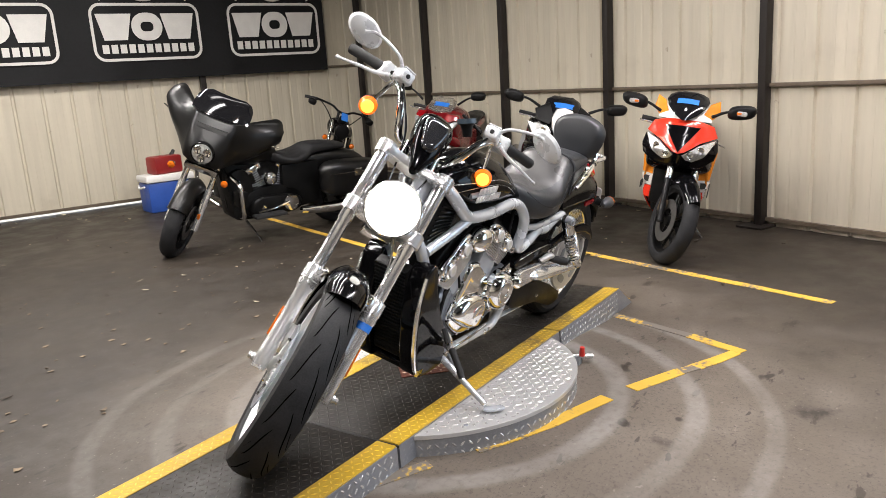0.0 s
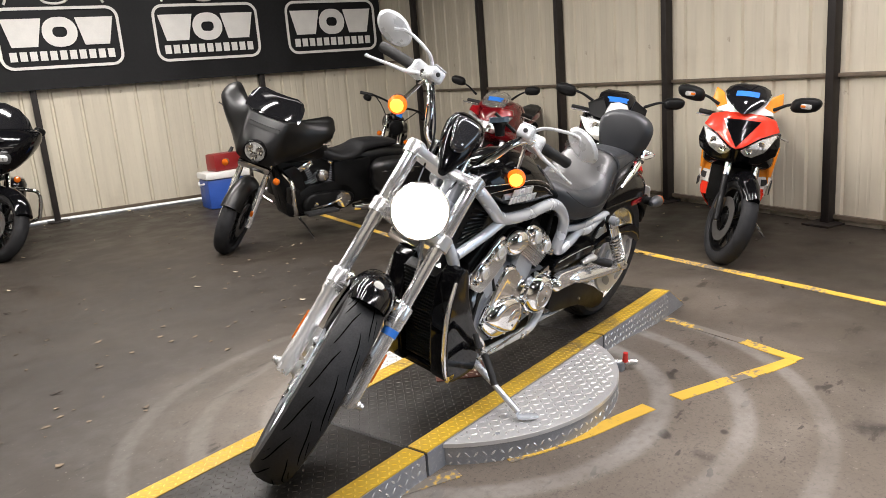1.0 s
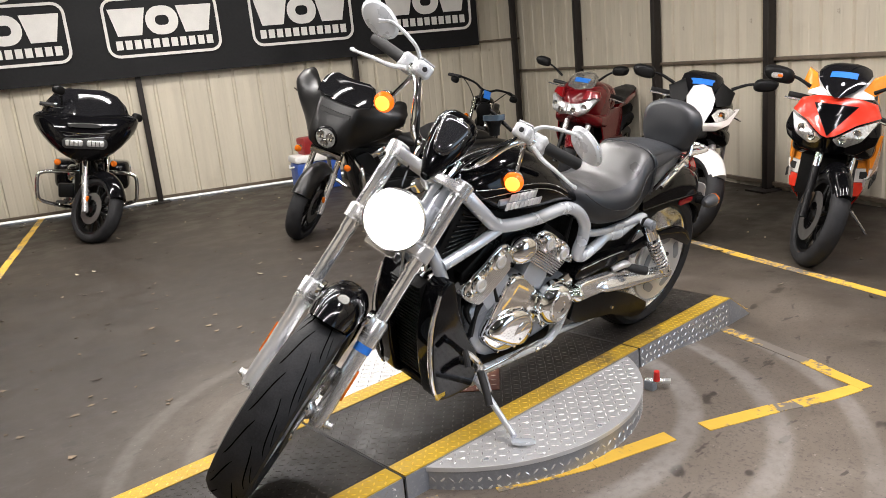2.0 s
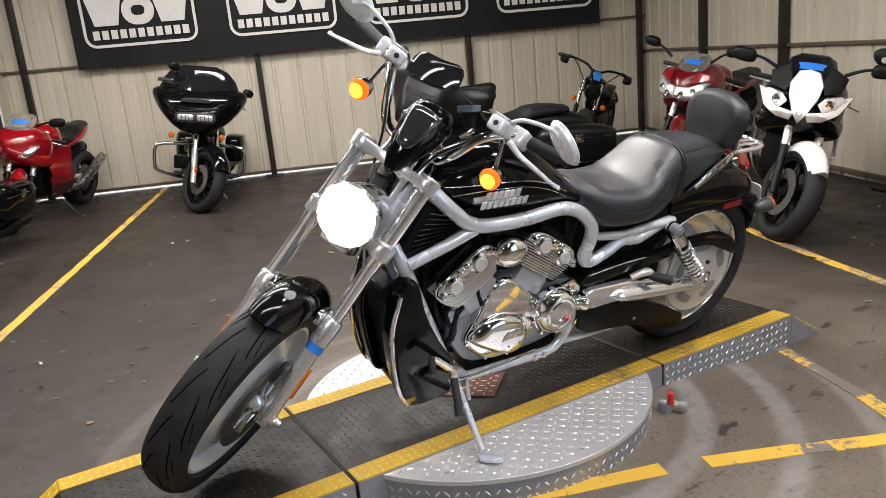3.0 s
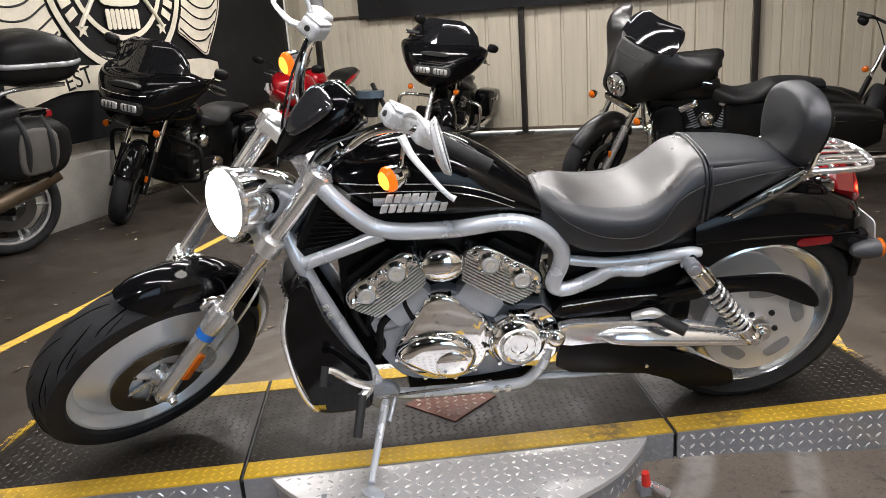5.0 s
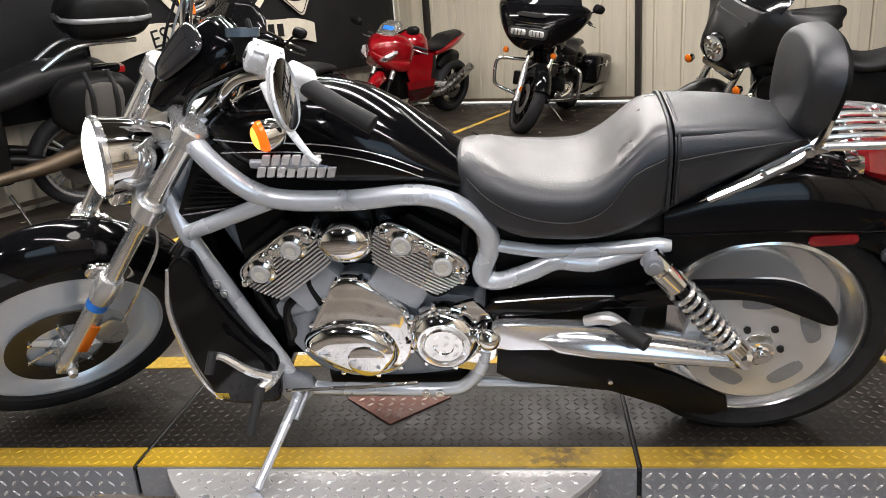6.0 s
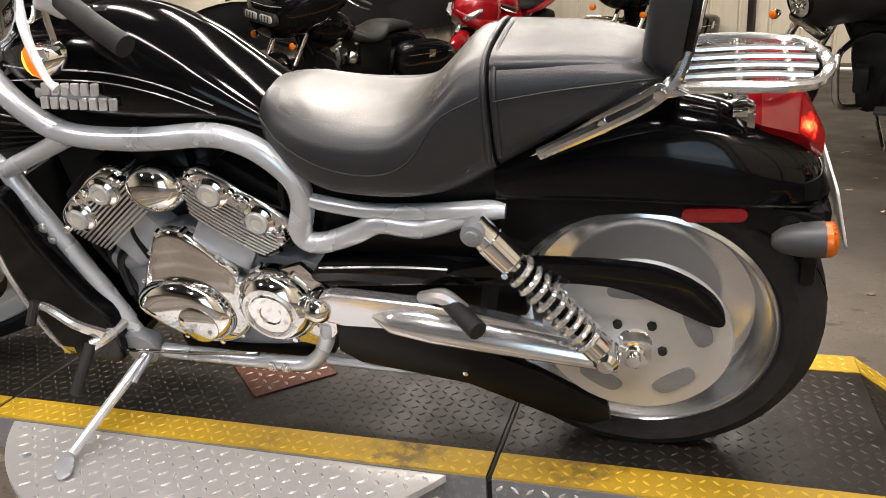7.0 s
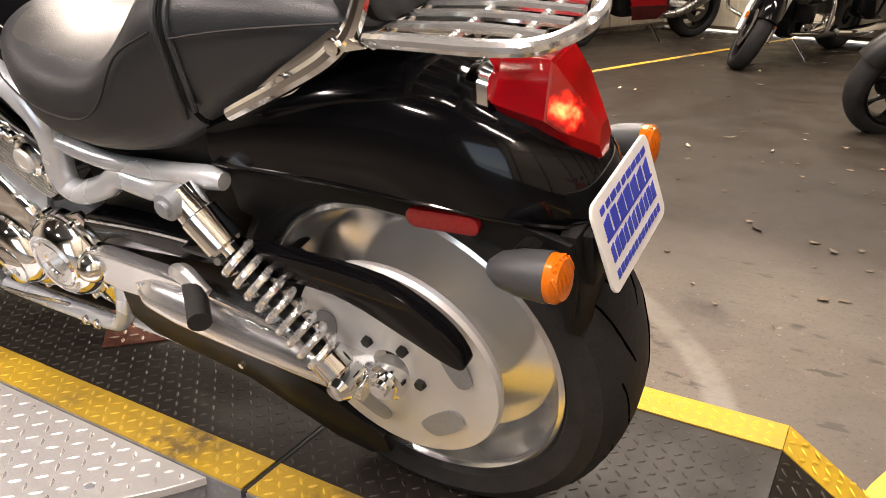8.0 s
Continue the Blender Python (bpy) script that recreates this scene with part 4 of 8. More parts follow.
# belt guard, lower guard, side cover
part("belt_guard", prism(rounded([(-0.30, 0.475), (-0.19, 0.503), (-0.09, 0.508), (0.031, 0.503), (0.095, 0.485), (0.151, 0.444), (0.172, 0.40), (0.15, 0.392), (0.08, 0.425), (-0.015, 0.463), (-0.17, 0.466)], 3), -0.15, -0.125, 0.004), "gloss", bike, "black belt guard")
part("lower_guard", prism([(-0.56, 0.325), (-0.569, 0.243), (-0.524, 0.215), (-0.298, 0.181), (-0.129, 0.11), (-0.06, 0.10), (-0.02, 0.118), (-0.027, 0.154), (-0.157, 0.23), (-0.3, 0.29)], -0.118, -0.10, 0.004), "satin", bike, "matt black lower belt guard")
part("guard_bolt", lathe([(0, -0.128), (0.006, -0.126), (0.007, -0.118)], (-0.30, 0, 0.215), (0, 1, 0), 8), "chrome", bike)
part("side_cover", prism(rounded([(-0.57, 0.452), (-0.54, 0.47), (-0.37, 0.472), (-0.18, 0.462), (-0.17, 0.435), (-0.36, 0.425), (-0.54, 0.412), (-0.585, 0.43)], 3), -0.12, 0.12, 0.004), "gloss", bike, "black gloss side cover")
part("side_cover_trim", tube([(-0.56, -0.124, 0.458), (-0.37, -0.124, 0.468), (-0.18, -0.124, 0.46)], 0.0022, 6), "line_silver", bike)
part("battery_box", box(-0.56, -0.17, -0.085, 0.085, 0.33, 0.62, 0.02), "satin", bike)

# shock absorbers
for s in (-1, 1):
    top, low = Vector((-0.228, s * 0.16, 0.583)), Vector((-0.02, s * 0.162, 0.322))
    ax = (low - top).normalized()
    sh = part("shock_absorber", lathe([(0, -0.012), (0.024, -0.008), (0.026, 0.03), (0.028, 0.032), (0.028, 0.085), (0.024, 0.09), (0.012, 0.09), (0.011, 0.285), (0.027, 0.288), (0.027, 0.315), (0.018, 0.325), (0, 0.33)], top, ax, 20), "chrome", bike, "chrome spring shock absorber")
    side = ax.orthogonal().normalized()
    up = ax.cross(side)
    n = 110
    coil = [top + ax * (0.095 + 0.195 * i / n) + (side * math.cos(i * 0.52) + up * math.sin(i * 0.52)) * 0.0255 for i in range(n + 1)]
    part("spring", tube(coil, 0.006, 8, smooth=False), "fork_chrome", sh, "bright coil spring")
    part("damper_rod", tube([top + ax * 0.1, top + ax * 0.28], 0.0125, 12, 1), "satin", sh)
    part("top_bolt", lathe([(0, s * 0.04), (0.012, s * 0.038), (0.012, s * 0.032), (0.02, s * 0.031), (0.021, 0)], top, (0, 1, 0), 14), "cast", sh)
    part("lower_clevis", lathe([(0, s * 0.032), (0.014, s * 0.03), (0.022, s * 0.02), (0.022, s * -0.02)], low, (0, 1, 0), 14), "chrome", sh)

# perimeter frame
for s in (-1, 1):
    y = s * 0.112
    b = tube([(-1.185, s * 0.07, 0.885), (-1.155, s * 0.098, 0.848), (-1.106, y, 0.797), (-1.05, y, 0.75), (-0.975, y, 0.73), (-0.841, y, 0.725), (-0.73, y, 0.732), (-0.665, y, 0.722), (-0.61, y, 0.69), (-0.568, y, 0.64), (-0.565, y, 0.59), (-0.583, y, 0.54), (-0.575, y, 0.512), (-0.535, y, 0.51), (-0.47, y, 0.533), (-0.42, y, 0.556), (-0.345, y, 0.548), (-0.27, y, 0.568), (-0.21, s * 0.12, 0.587)], [0.023] * 12 + [0.021] * 5 + [0.018, 0.012], 14, 5)
    tubes = part("frame_tube", b, "frame", bike, "silver painted perimeter frame tube")
    part("rear_rail", tube([(-0.565, y, 0.605), (-0.5, y, 0.59), (-0.42, y, 0.58), (-0.3, y, 0.583), (-0.215, s * 0.12, 0.592), (-0.185, s * 0.12, 0.59)], [0.014, 0.015, 0.015, 0.016, 0.018, 0.013], 12, 5), "frame", tubes)
    part("brace", tube([(-1.03, y, 0.728), (-1.13, s * 0.105, 0.69), (-1.24, s * 0.09, 0.648)], 0.0185, 12, 5), "frame", tubes)
    part("down_tube", tube([(-1.285, s * 0.045, 0.735), (-1.25, s * 0.08, 0.64), (-1.196, s * 0.085, 0.504), (-1.144, s * 0.088, 0.373), (-1.098, s * 0.095, 0.262)], [0.019, 0.021, 0.020, 0.020, 0.021], 12, 5), "frame", tubes)
    part("lower_rail", tube([(-1.098, s * 0.095, 0.262), (-1.07, s * 0.1, 0.205), (-1.02, s * 0.1, 0.186), (-0.86, s * 0.1, 0.18), (-0.69, s * 0.1, 0.178), (-0.638, s * 0.1, 0.20), (-0.605, s * 0.1, 0.25), (-0.59, s * 0.095, 0.30)], 0.0175, 12, 6), "frame", tubes)
    part("rear_stay", tube([(-0.62, s * 0.085, 0.188), (-0.48, s * 0.085, 0.18), (-0.31, s * 0.08, 0.168)], [0.013, 0.012, 0.008], 10, 4), "frame", tubes)
    for q in ((-1.203, 0.515), (-1.192, 0.487), (-0.745, 0.178), (-0.71, 0.178)):
        yy = s * (0.106 if q[1] > 0.3 else 0.117)
        part("frame_bolt", lathe([(0, s * 0.006), (0.006, s * 0.006), (0.007, s * 0.002), (0.011, s * 0.002), (0.011, -s * 0.006)], (q[0], yy, q[1]), (0, 1, 0), 12), "slider", tubes)
part("head_tube", tube([(-1.31, 0, 0.69), (-1.20, 0, 0.835), (-1.165, 0, 0.885)], [0.038, 0.036, 0.034], 16, 3), "frame", bike)
part("neck_cover", prism([(-1.26, 0.69), (-1.18, 0.835), (-1.12, 0.79), (-1.06, 0.745), (-1.05, 0.72), (-1.235, 0.655)], -0.082, 0.082, 0.01), "satin", bike, "black neck cover with cooling fins")
for k in range(8):
    t = k / 7
    for s in (-1, 1):
        part("cooling_fin", tube([(-1.243 + 0.07 * t, s * 0.087, 0.69 + 0.11 * t), (-1.115 + 0.035 * t, s * 0.087, 0.705 + 0.062 * t)], 0.0032, 6, 1), "gloss", bike)

# tank cover
tank_rows = [(-1.168, 0.85, 0.872, 0.03, 1.0, 1.0, 0, 0.5), (-1.135, 0.842, 0.898, 0.075, 0.9, 0.9, 0, 0.45), (-1.08, 0.80, 0.928, 0.105, 0.8, 0.9, 0, 0.4), (-1.0, 0.762, 0.948, 0.122, 0.75, 0.88, 0, 0.38), (-0.92, 0.748, 0.951, 0.127, 0.75, 0.88, 0, 0.36),
             (-0.83, 0.742, 0.932, 0.126, 0.75, 0.88, 0, 0.36), (-0.75, 0.74, 0.888, 0.118, 0.75, 0.88, 0, 0.38), (-0.68, 0.732, 0.832, 0.105, 0.8, 0.88, 0, 0.4), (-0.60, 0.70, 0.762, 0.09, 0.9, 0.9, 0, 0.5)]
tank = part("tank", loft(stations(tank_rows, 30), 36), "gloss", bike, "black gloss tank with silver pinstripes", 60)
for s in (-1, 1):
    part("pinstripe", tube([(-1.125, s * 0.088, 0.868), (-1.05, s * 0.112, 0.868), (-0.96, s * 0.122, 0.866), (-0.86, s * 0.1245, 0.856), (-0.77, s * 0.118, 0.828), (-0.69, s * 0.107, 0.785)], 0.0016, 6), "line_silver", tank)
    part("pinstripe", tube([(-1.11, s * 0.1, 0.842), (-1.04, s * 0.117, 0.848), (-0.95, s * 0.1265, 0.848), (-0.86, s * 0.1275, 0.838), (-0.77, s * 0.121, 0.81), (-0.69, s * 0.108, 0.768)], 0.0012, 6), "line_silver", tank)
    part("emblem_field", tube([(-1.045, s * 0.112, 0.822), (-0.95, s * 0.1215, 0.822), (-0.85, s * 0.121, 0.805)], [0.012, 0.018, 0.004], 10, 5, flat=0.8), "cast", tank, "grey fade behind the maker's badge")
    for row, x0, z0, count in ((0, -1.005, 0.836, 6), (1, -1.02, 0.809, 8)):
        for k in range(count):
            x = x0 + k * 0.021
            b = box(-0.0085, 0.0085, -0.003, 0.003, -0.0115, 0.0115, 0.0015, 1, Matrix.Translation((x, s * 0.1335, z0 - 0.05 * (x + 1.0) ** 1)) @ Matrix.Rotation(s * 0.02, 4, "Z") @ Matrix(((1, 0, 0.35, 0), (0, 1, 0, 0), (0, 0, 1, 0), (0, 0, 0, 1))))
            part("badge_bar", b, "badge", tank)
part("filler_trim", tube([(-1.16, 0.05, 0.88), (-1.12, 0.0, 0.906), (-1.16, -0.05, 0.88)], 0.004, 6), "chrome", tank)

# seat
rider = [(-0.645, 0.72, 0.765, 0.05, 0.9, 0.9, 0, 0.45), (-0.615, 0.685, 0.787, 0.095, 0.75, 0.8, 0, 0.45), (-0.565, 0.642, 0.782, 0.128, 0.6, 0.75, 0, 0.5), (-0.50, 0.620, 0.758, 0.150, 0.5, 0.58, 0, 0.55), (-0.42, 0.612, 0.745, 0.160, 0.5, 0.52, 0, 0.6), (-0.35, 0.61, 0.752, 0.160, 0.5, 0.52, 0, 0.6),
         (-0.29, 0.612, 0.80, 0.150, 0.5, 0.68, 0, 0.6), (-0.24, 0.625, 0.845, 0.138, 0.5, 0.66, 0, 0.6), (-0.195, 0.648, 0.856, 0.130, 0.5, 0.66, 0, 0.6)]
seat = part("rider_seat", loft(stations(rider, 34), 40), "seat", bike, "black vinyl bucket seat with stitched edge", 60)
pill = [(-0.19, 0.655, 0.853, 0.127, 0.5, 0.6, 0, 0.6), (-0.13, 0.69, 0.85, 0.122, 0.5, 0.6, 0, 0.55), (-0.06, 0.728, 0.845, 0.114, 0.5, 0.6, 0, 0.5), (0.0, 0.752, 0.836, 0.104, 0.5, 0.65, 0, 0.5), (0.05, 0.775, 0.822, 0.09, 0.6, 0.7, 0, 0.5), (0.07, 0.785, 0.808, 0.08, 0.7, 0.7, 0, 0.5)]
# raised insert whose paler vinyl carries the sheen of the seat's dish
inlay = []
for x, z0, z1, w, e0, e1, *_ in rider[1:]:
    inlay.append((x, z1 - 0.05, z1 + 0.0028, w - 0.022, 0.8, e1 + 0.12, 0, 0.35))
part("seat_insert", loft(stations(inlay, 30), 40), "worn_sheen", bike, "worn insert of the seat, silvery sheen put into its colour", 60)
pillion = part("pillion_seat", loft(stations(pill, 20), 36), "seat", bike, "black vinyl pillion pad", 60)
for s in (-1, 1):
    part("stitching", tube([(-0.60, s * 0.118, 0.765), (-0.555, s * 0.146, 0.728), (-0.48, s * 0.162, 0.692), (-0.39, s * 0.166, 0.68), (-0.325, s * 0.165, 0.705), (-0.27, s * 0.15, 0.77), (-0.205, s * 0.137, 0.80)], 0.0018, 6), "dark", seat)
    part("stitching", tube([(-0.185, s * 0.131, 0.79), (-0.1, s * 0.122, 0.80), (0.0, s * 0.107, 0.805), (0.05, s * 0.095, 0.805)], 0.0018, 6), "dark", pillion)
inlay = [(x, z1 - 0.03, z1 + 0.0026, w - 0.016, 0.8, e1 + 0.1, 0, 0.35) for x, z0, z1, w, e0, e1, *_ in pill[:-1]]
part("seat_insert", loft(stations(inlay, 16), 36), "seat", bike, "smooth top of the pillion pad", 60)
for x, w, z0, z1 in ((-0.199, 0.132, 0.646, 0.857), (-0.183, 0.1275, 0.655, 0.853)):
    zc = z0 + 0.6 * (z1 - z0)
    arc = []
    for j in range(25):
        a = math.pi * j / 24
        c, q = math.cos(a), math.sin(a)
        arc.append((x, (w + 0.001) * math.copysign(abs(c) ** 0.63, c), zc + (z1 - zc + 0.001) * q ** 0.63))
    part("piping", tube([(x, w, z0 + 0.04)] + arc + [(x, -w, z0 + 0.04)], 0.0042, 8, 2), "seat", seat)
part("seat_pan", box(-0.56, -0.1, -0.1, 0.1, 0.585, 0.66, 0.02), "satin", bike)

# sissy bar with pad and rack
pad_m = Matrix.Translation((0.075, 0, 0.895)) @ Matrix.Rotation(radians(8), 4, "Y")
b = lens_body(rounded([(-0.13, 0.02), (-0.112, 0.068), (-0.06, 0.096), (0.0, 0.103), (0.06, 0.096), (0.112, 0.068), (0.13, 0.02), (0.11, -0.06), (0.07, -0.098), (-0.07, -0.098), (-0.11, -0.06)], 4), 0.02, -0.035, 0.72)
b.transform(Matrix(((0, 1, 0, 0), (1, 0, 0, 0), (0, 0, 1, 0), (0, 0, 0, 1))))
b.transform(pad_m)
pad = part("backrest", b, "seat", bike, "padded black backrest", 60)
b = prism(rounded([(-0.124, 0.02), (-0.106, 0.064), (-0.056, 0.09), (0.0, 0.097), (0.056, 0.09), (0.106, 0.064), (0.124, 0.02), (0.104, -0.056), (0.066, -0.092), (-0.066, -0.092), (-0.104, -0.056)], 4), 0.018, 0.034, 0.004, 2, "x")
b.transform(pad_m)
part("backrest_shell", b, "plastic", pad)
for s in (-1, 1):
    part("sissy_bar", tube([(-0.12, s * 0.128, 0.70), (-0.02, s * 0.122, 0.745), (0.055, s * 0.115, 0.785), (0.09, s * 0.105, 0.83), (0.115, s * 0.08, 0.93), (0.12, s * 0.04, 0.97)], [0.010, 0.011, 0.012, 0.010, 0.008, 0.007], 10, 5), "chrome", bike, "chrome backrest upright")
    part("sissy_bracket", prism([(-0.14, 0.69), (-0.02, 0.73), (0.07, 0.785), (0.10, 0.79), (0.06, 0.81), (-0.03, 0.76)], s * 0.118 - 0.003, s * 0.118 + 0.003, 0.002), "chrome", bike)
    part("bracket_bolt", lathe([(0, s * 0.012), (0.009, s * 0.011), (0.010, 0)], (-0.02, s * 0.12, 0.748), (0, 1, 0), 10), "chrome", bike)
    part("bracket_bolt", lathe([(0, s * 0.012), (0.009, s * 0.011), (0.010, 0)], (0.06, s * 0.118, 0.792), (0, 1, 0), 10), "chrome", bike)
rack = part("luggage_rack", tube([(0.085, -0.1, 0.792), (0.15, -0.104, 0.793), (0.22, -0.1, 0.79), (0.268, -0.082, 0.787), (0.292, -0.03, 0.786), (0.292, 0.03, 0.786), (0.268, 0.082, 0.787), (0.22, 0.1, 0.79), (0.15, 0.104, 0.793), (0.085, 0.1, 0.792)], 0.009, 10, 5), "fork_chrome", bike, "chrome tubular luggage rack")
for y in (-0.055, -0.018, 0.018, 0.055):
    part("rack_bar", tube([(0.085, y, 0.79), (0.19, y, 0.792), (0.284 - abs(y) * 0.3, y, 0.787)], 0.0062, 8, 3), "fork_chrome", rack)
for x in (0.09, 0.17, 0.24):
    part("rack_cross", tube([(x, -0.098, 0.785), (x, 0.098, 0.785)], 0.0055, 8, 1), "fork_chrome", rack)

# rear fender, tail lamp, plate
def top_z(x):
    return float(np.interp(x, [-0.2, -0.1, 0.0, 0.084, 0.165, 0.25, 0.292, 0.312, 0.32], [0.70, 0.735, 0.748, 0.748, 0.731, 0.69, 0.652, 0.61, 0.585]))


rings = []
for i in range(29):
    x = -0.2 + 0.52 * i / 28
    w = 0.116 * (1 - 0.10 * max(0, (x - 0.1) / 0.24)) * math.sqrt(max(0.02, 1 - max(0, (x - 0.155) / 0.168) ** 2.6))
    low = 0.612 - 0.035 * max(0, (x - 0.1) / 0.245)
    rings.append([(x, w * math.copysign(abs(math.cos(a)) ** 0.7, math.cos(a)), low + (top_z(x) - low) * abs(math.sin(a)) ** 0.75) for a in (math.pi * j / 24 for j in range(25))])
fender = part("rear_fender", skin(bmesh.new(), rings, True), "gloss", bike, "black gloss rear fender", 60)
arch = [(-0.2, 0.612), (0.0, 0.612), (0.12, 0.608), (0.24, 0.592), (0.3, 0.575), (0.304, 0.53), (0.298, 0.47), (0.285, 0.50), (0.255, 0.533), (0.203, 0.56), (0.12, 0.572), (0.03, 0.578), (-0.05, 0.572), (-0.11, 0.55), (-0.16, 0.515), (-0.2, 0.53)]
for s in (-1, 1):
    y0, y1 = sorted((s * 0.088, s * 0.100))
    part("inner_fender", prism(arch, y0, y1, 0.002), "plastic", bike, "matt black inner fender")
    part("side_reflector", prism(ring_outline(0.098, 0.026, 0.012), -0.006, 0.006, 0.003), "reflector", bike, "red oval side reflector").data.transform(Matrix.Translation((0.145, s * 0.103, 0.582)) @ Matrix.Rotation(radians(-2), 4, "Y"))
part("inner_fender_back", box(0.28, 0.306, -0.095, 0.095, 0.44, 0.585, 0.012), "plastic", bike)
part("fender_trim", tube([(-0.2, -0.1165, 0.614), (0.0, -0.1165, 0.614), (0.15, -0.112, 0.606), (0.26, -0.095, 0.592), (0.302, -0.06, 0.58), (0.318, 0.0, 0.577), (0.302, 0.06, 0.58), (0.26, 0.09, 0.592)], 0.003, 6), "gloss", fender)


def faceted(rows):
    """A six-sided gem: rows of x, z at the bottom, z at the top, half width."""
    return skin(bmesh.new(), [[(x, -w * 0.55, z0), (x, w * 0.55, z0), (x, w, (z0 + z1) / 2), (x, w * 0.5, z1), (x, -w * 0.5, z1), (x, -w, (z0 + z1) / 2)] for x, z0, z1, w in rows])


lamp = part("tail_lamp", faceted([(0.185, 0.69, 0.748, 0.05), (0.205, 0.672, 0.757, 0.064), (0.258, 0.642, 0.752, 0.057), (0.278, 0.64, 0.72, 0.049), (0.3, 0.634, 0.672, 0.02)]), "red_lens", bike, "red faceted tail lamp, glowing", 8)
part("lit_facet", faceted([(0.250, 0.665, 0.7475, 0.03), (0.262, 0.646, 0.749, 0.0565), (0.28, 0.642, 0.7205, 0.0495), (0.303, 0.636, 0.674, 0.018)]), "red_on", lamp, "lit facets of the lamp", 8)
part("tail_lamp_base", loft([(0.165, 0.69, 0.742, 0.05, 0.6, 0.6), (0.185, 0.68, 0.748, 0.062, 0.6, 0.6), (0.196, 0.675, 0.744, 0.06, 0.6, 0.6)], 16), "chrome", lamp)
pm = Matrix.Translation((0.33, 0, 0.566)) @ Matrix.Rotation(radians(-14), 4, "Y")
b = prism(ring_outline(0.182, 0.112, 0.014), -0.002, 0.002, 0.0008, 1, "x")
b.transform(pm)
plate = part("number_plate", b, "white", bike, "white dealer plate with blue print")
rnd = random.Random(4)
for z, h, n in ((0.04, 0.009, 9), (0.018, 0.026, 7), (-0.012, 0.022, 11), (-0.038, 0.010, 13)):
    for k in range(n):
        w = 0.15 / n * rnd.uniform(0.62, 0.86)
        b = prism([(-w / 2, -h / 2), (w / 2, -h / 2 * rnd.uniform(0.7, 1)), (w / 2, h / 2), (-w / 2, h / 2 * rnd.uniform(0.6, 1))], 0.0022, 0.003, 0, 1, "x")
        b.transform(pm @ Matrix.Translation((0, 0.15 * ((k + 0.5) / n - 0.5), z)))
        part("print_bar", b, "blue", plate)
b = prism([(-0.075, 0.004), (0.075, 0.004), (0.075, 0.007), (-0.075, 0.007)], 0.0022, 0.003, 0, 1, "x")
b.transform(pm)
part("print_bar", b, "blue", plate)
part("plate_bracket", box(0.29, 0.318, -0.08, 0.08, 0.51, 0.578, 0.008, 2), "plastic", bike)
for s in (-1, 1):
    sig = part("rear_turn_signal", lathe([(0, -0.045), (0.01, -0.043), (0.02, -0.03), (0.026, -0.005), (0.028, 0.02), (0.028, 0.028), (0.0, 0.028)], (0.27, s * 0.148, 0.568), (1, 0, 0.05), 20), paint("dark_grey_shell", (0.06, 0.063, 0.068), 0.4, 0.2), bike, "dark grey bullet turn signal")
    part("lens", lathe([(0.027, 0.028), (0.027, 0.036), (0.022, 0.043), (0.0, 0.045)], (0.27, s * 0.148, 0.568), (1, 0, 0.05), 20), "amber", sig, "amber lens")
    for k in range(-3, 4):
        h = math.sqrt(0.025 ** 2 - (k * 0.007) ** 2)
        part("lens_flute", tube([(0.307, s * 0.148 + k * 0.007, 0.5705 - h), (0.3155 - abs(k) * 0.0012, s * 0.148 + k * 0.007, 0.5705), (0.307, s * 0.148 + k * 0.007, 0.5705 + h)], 0.0026, 6, 3), "amber", sig)
    part("stalk", tube([(0.254, s * 0.09, 0.562), (0.26, s * 0.13, 0.567)], [0.016, 0.02], 10, 1), "plastic", sig)

# engine
engine = part("crankcase", prism(rounded([(-1.06, 0.47), (-0.95, 0.50), (-0.86, 0.515), (-0.75, 0.46), (-0.62, 0.44), (-0.57, 0.40), (-0.57, 0.29), (-0.62, 0.23), (-0.8, 0.2), (-0.98, 0.215), (-1.05, 0.28), (-1.08, 0.36)], 3), -0.075, 0.085, 0.012), "cast", bike, "cast aluminium engine case")
part("sump", box(-1.0, -0.62, -0.07, 0.07, 0.165, 0.23, 0.02), "satin", bike)


PLUG = paint("pale_plug", (0.6, 0.58, 0.5), 0.4)


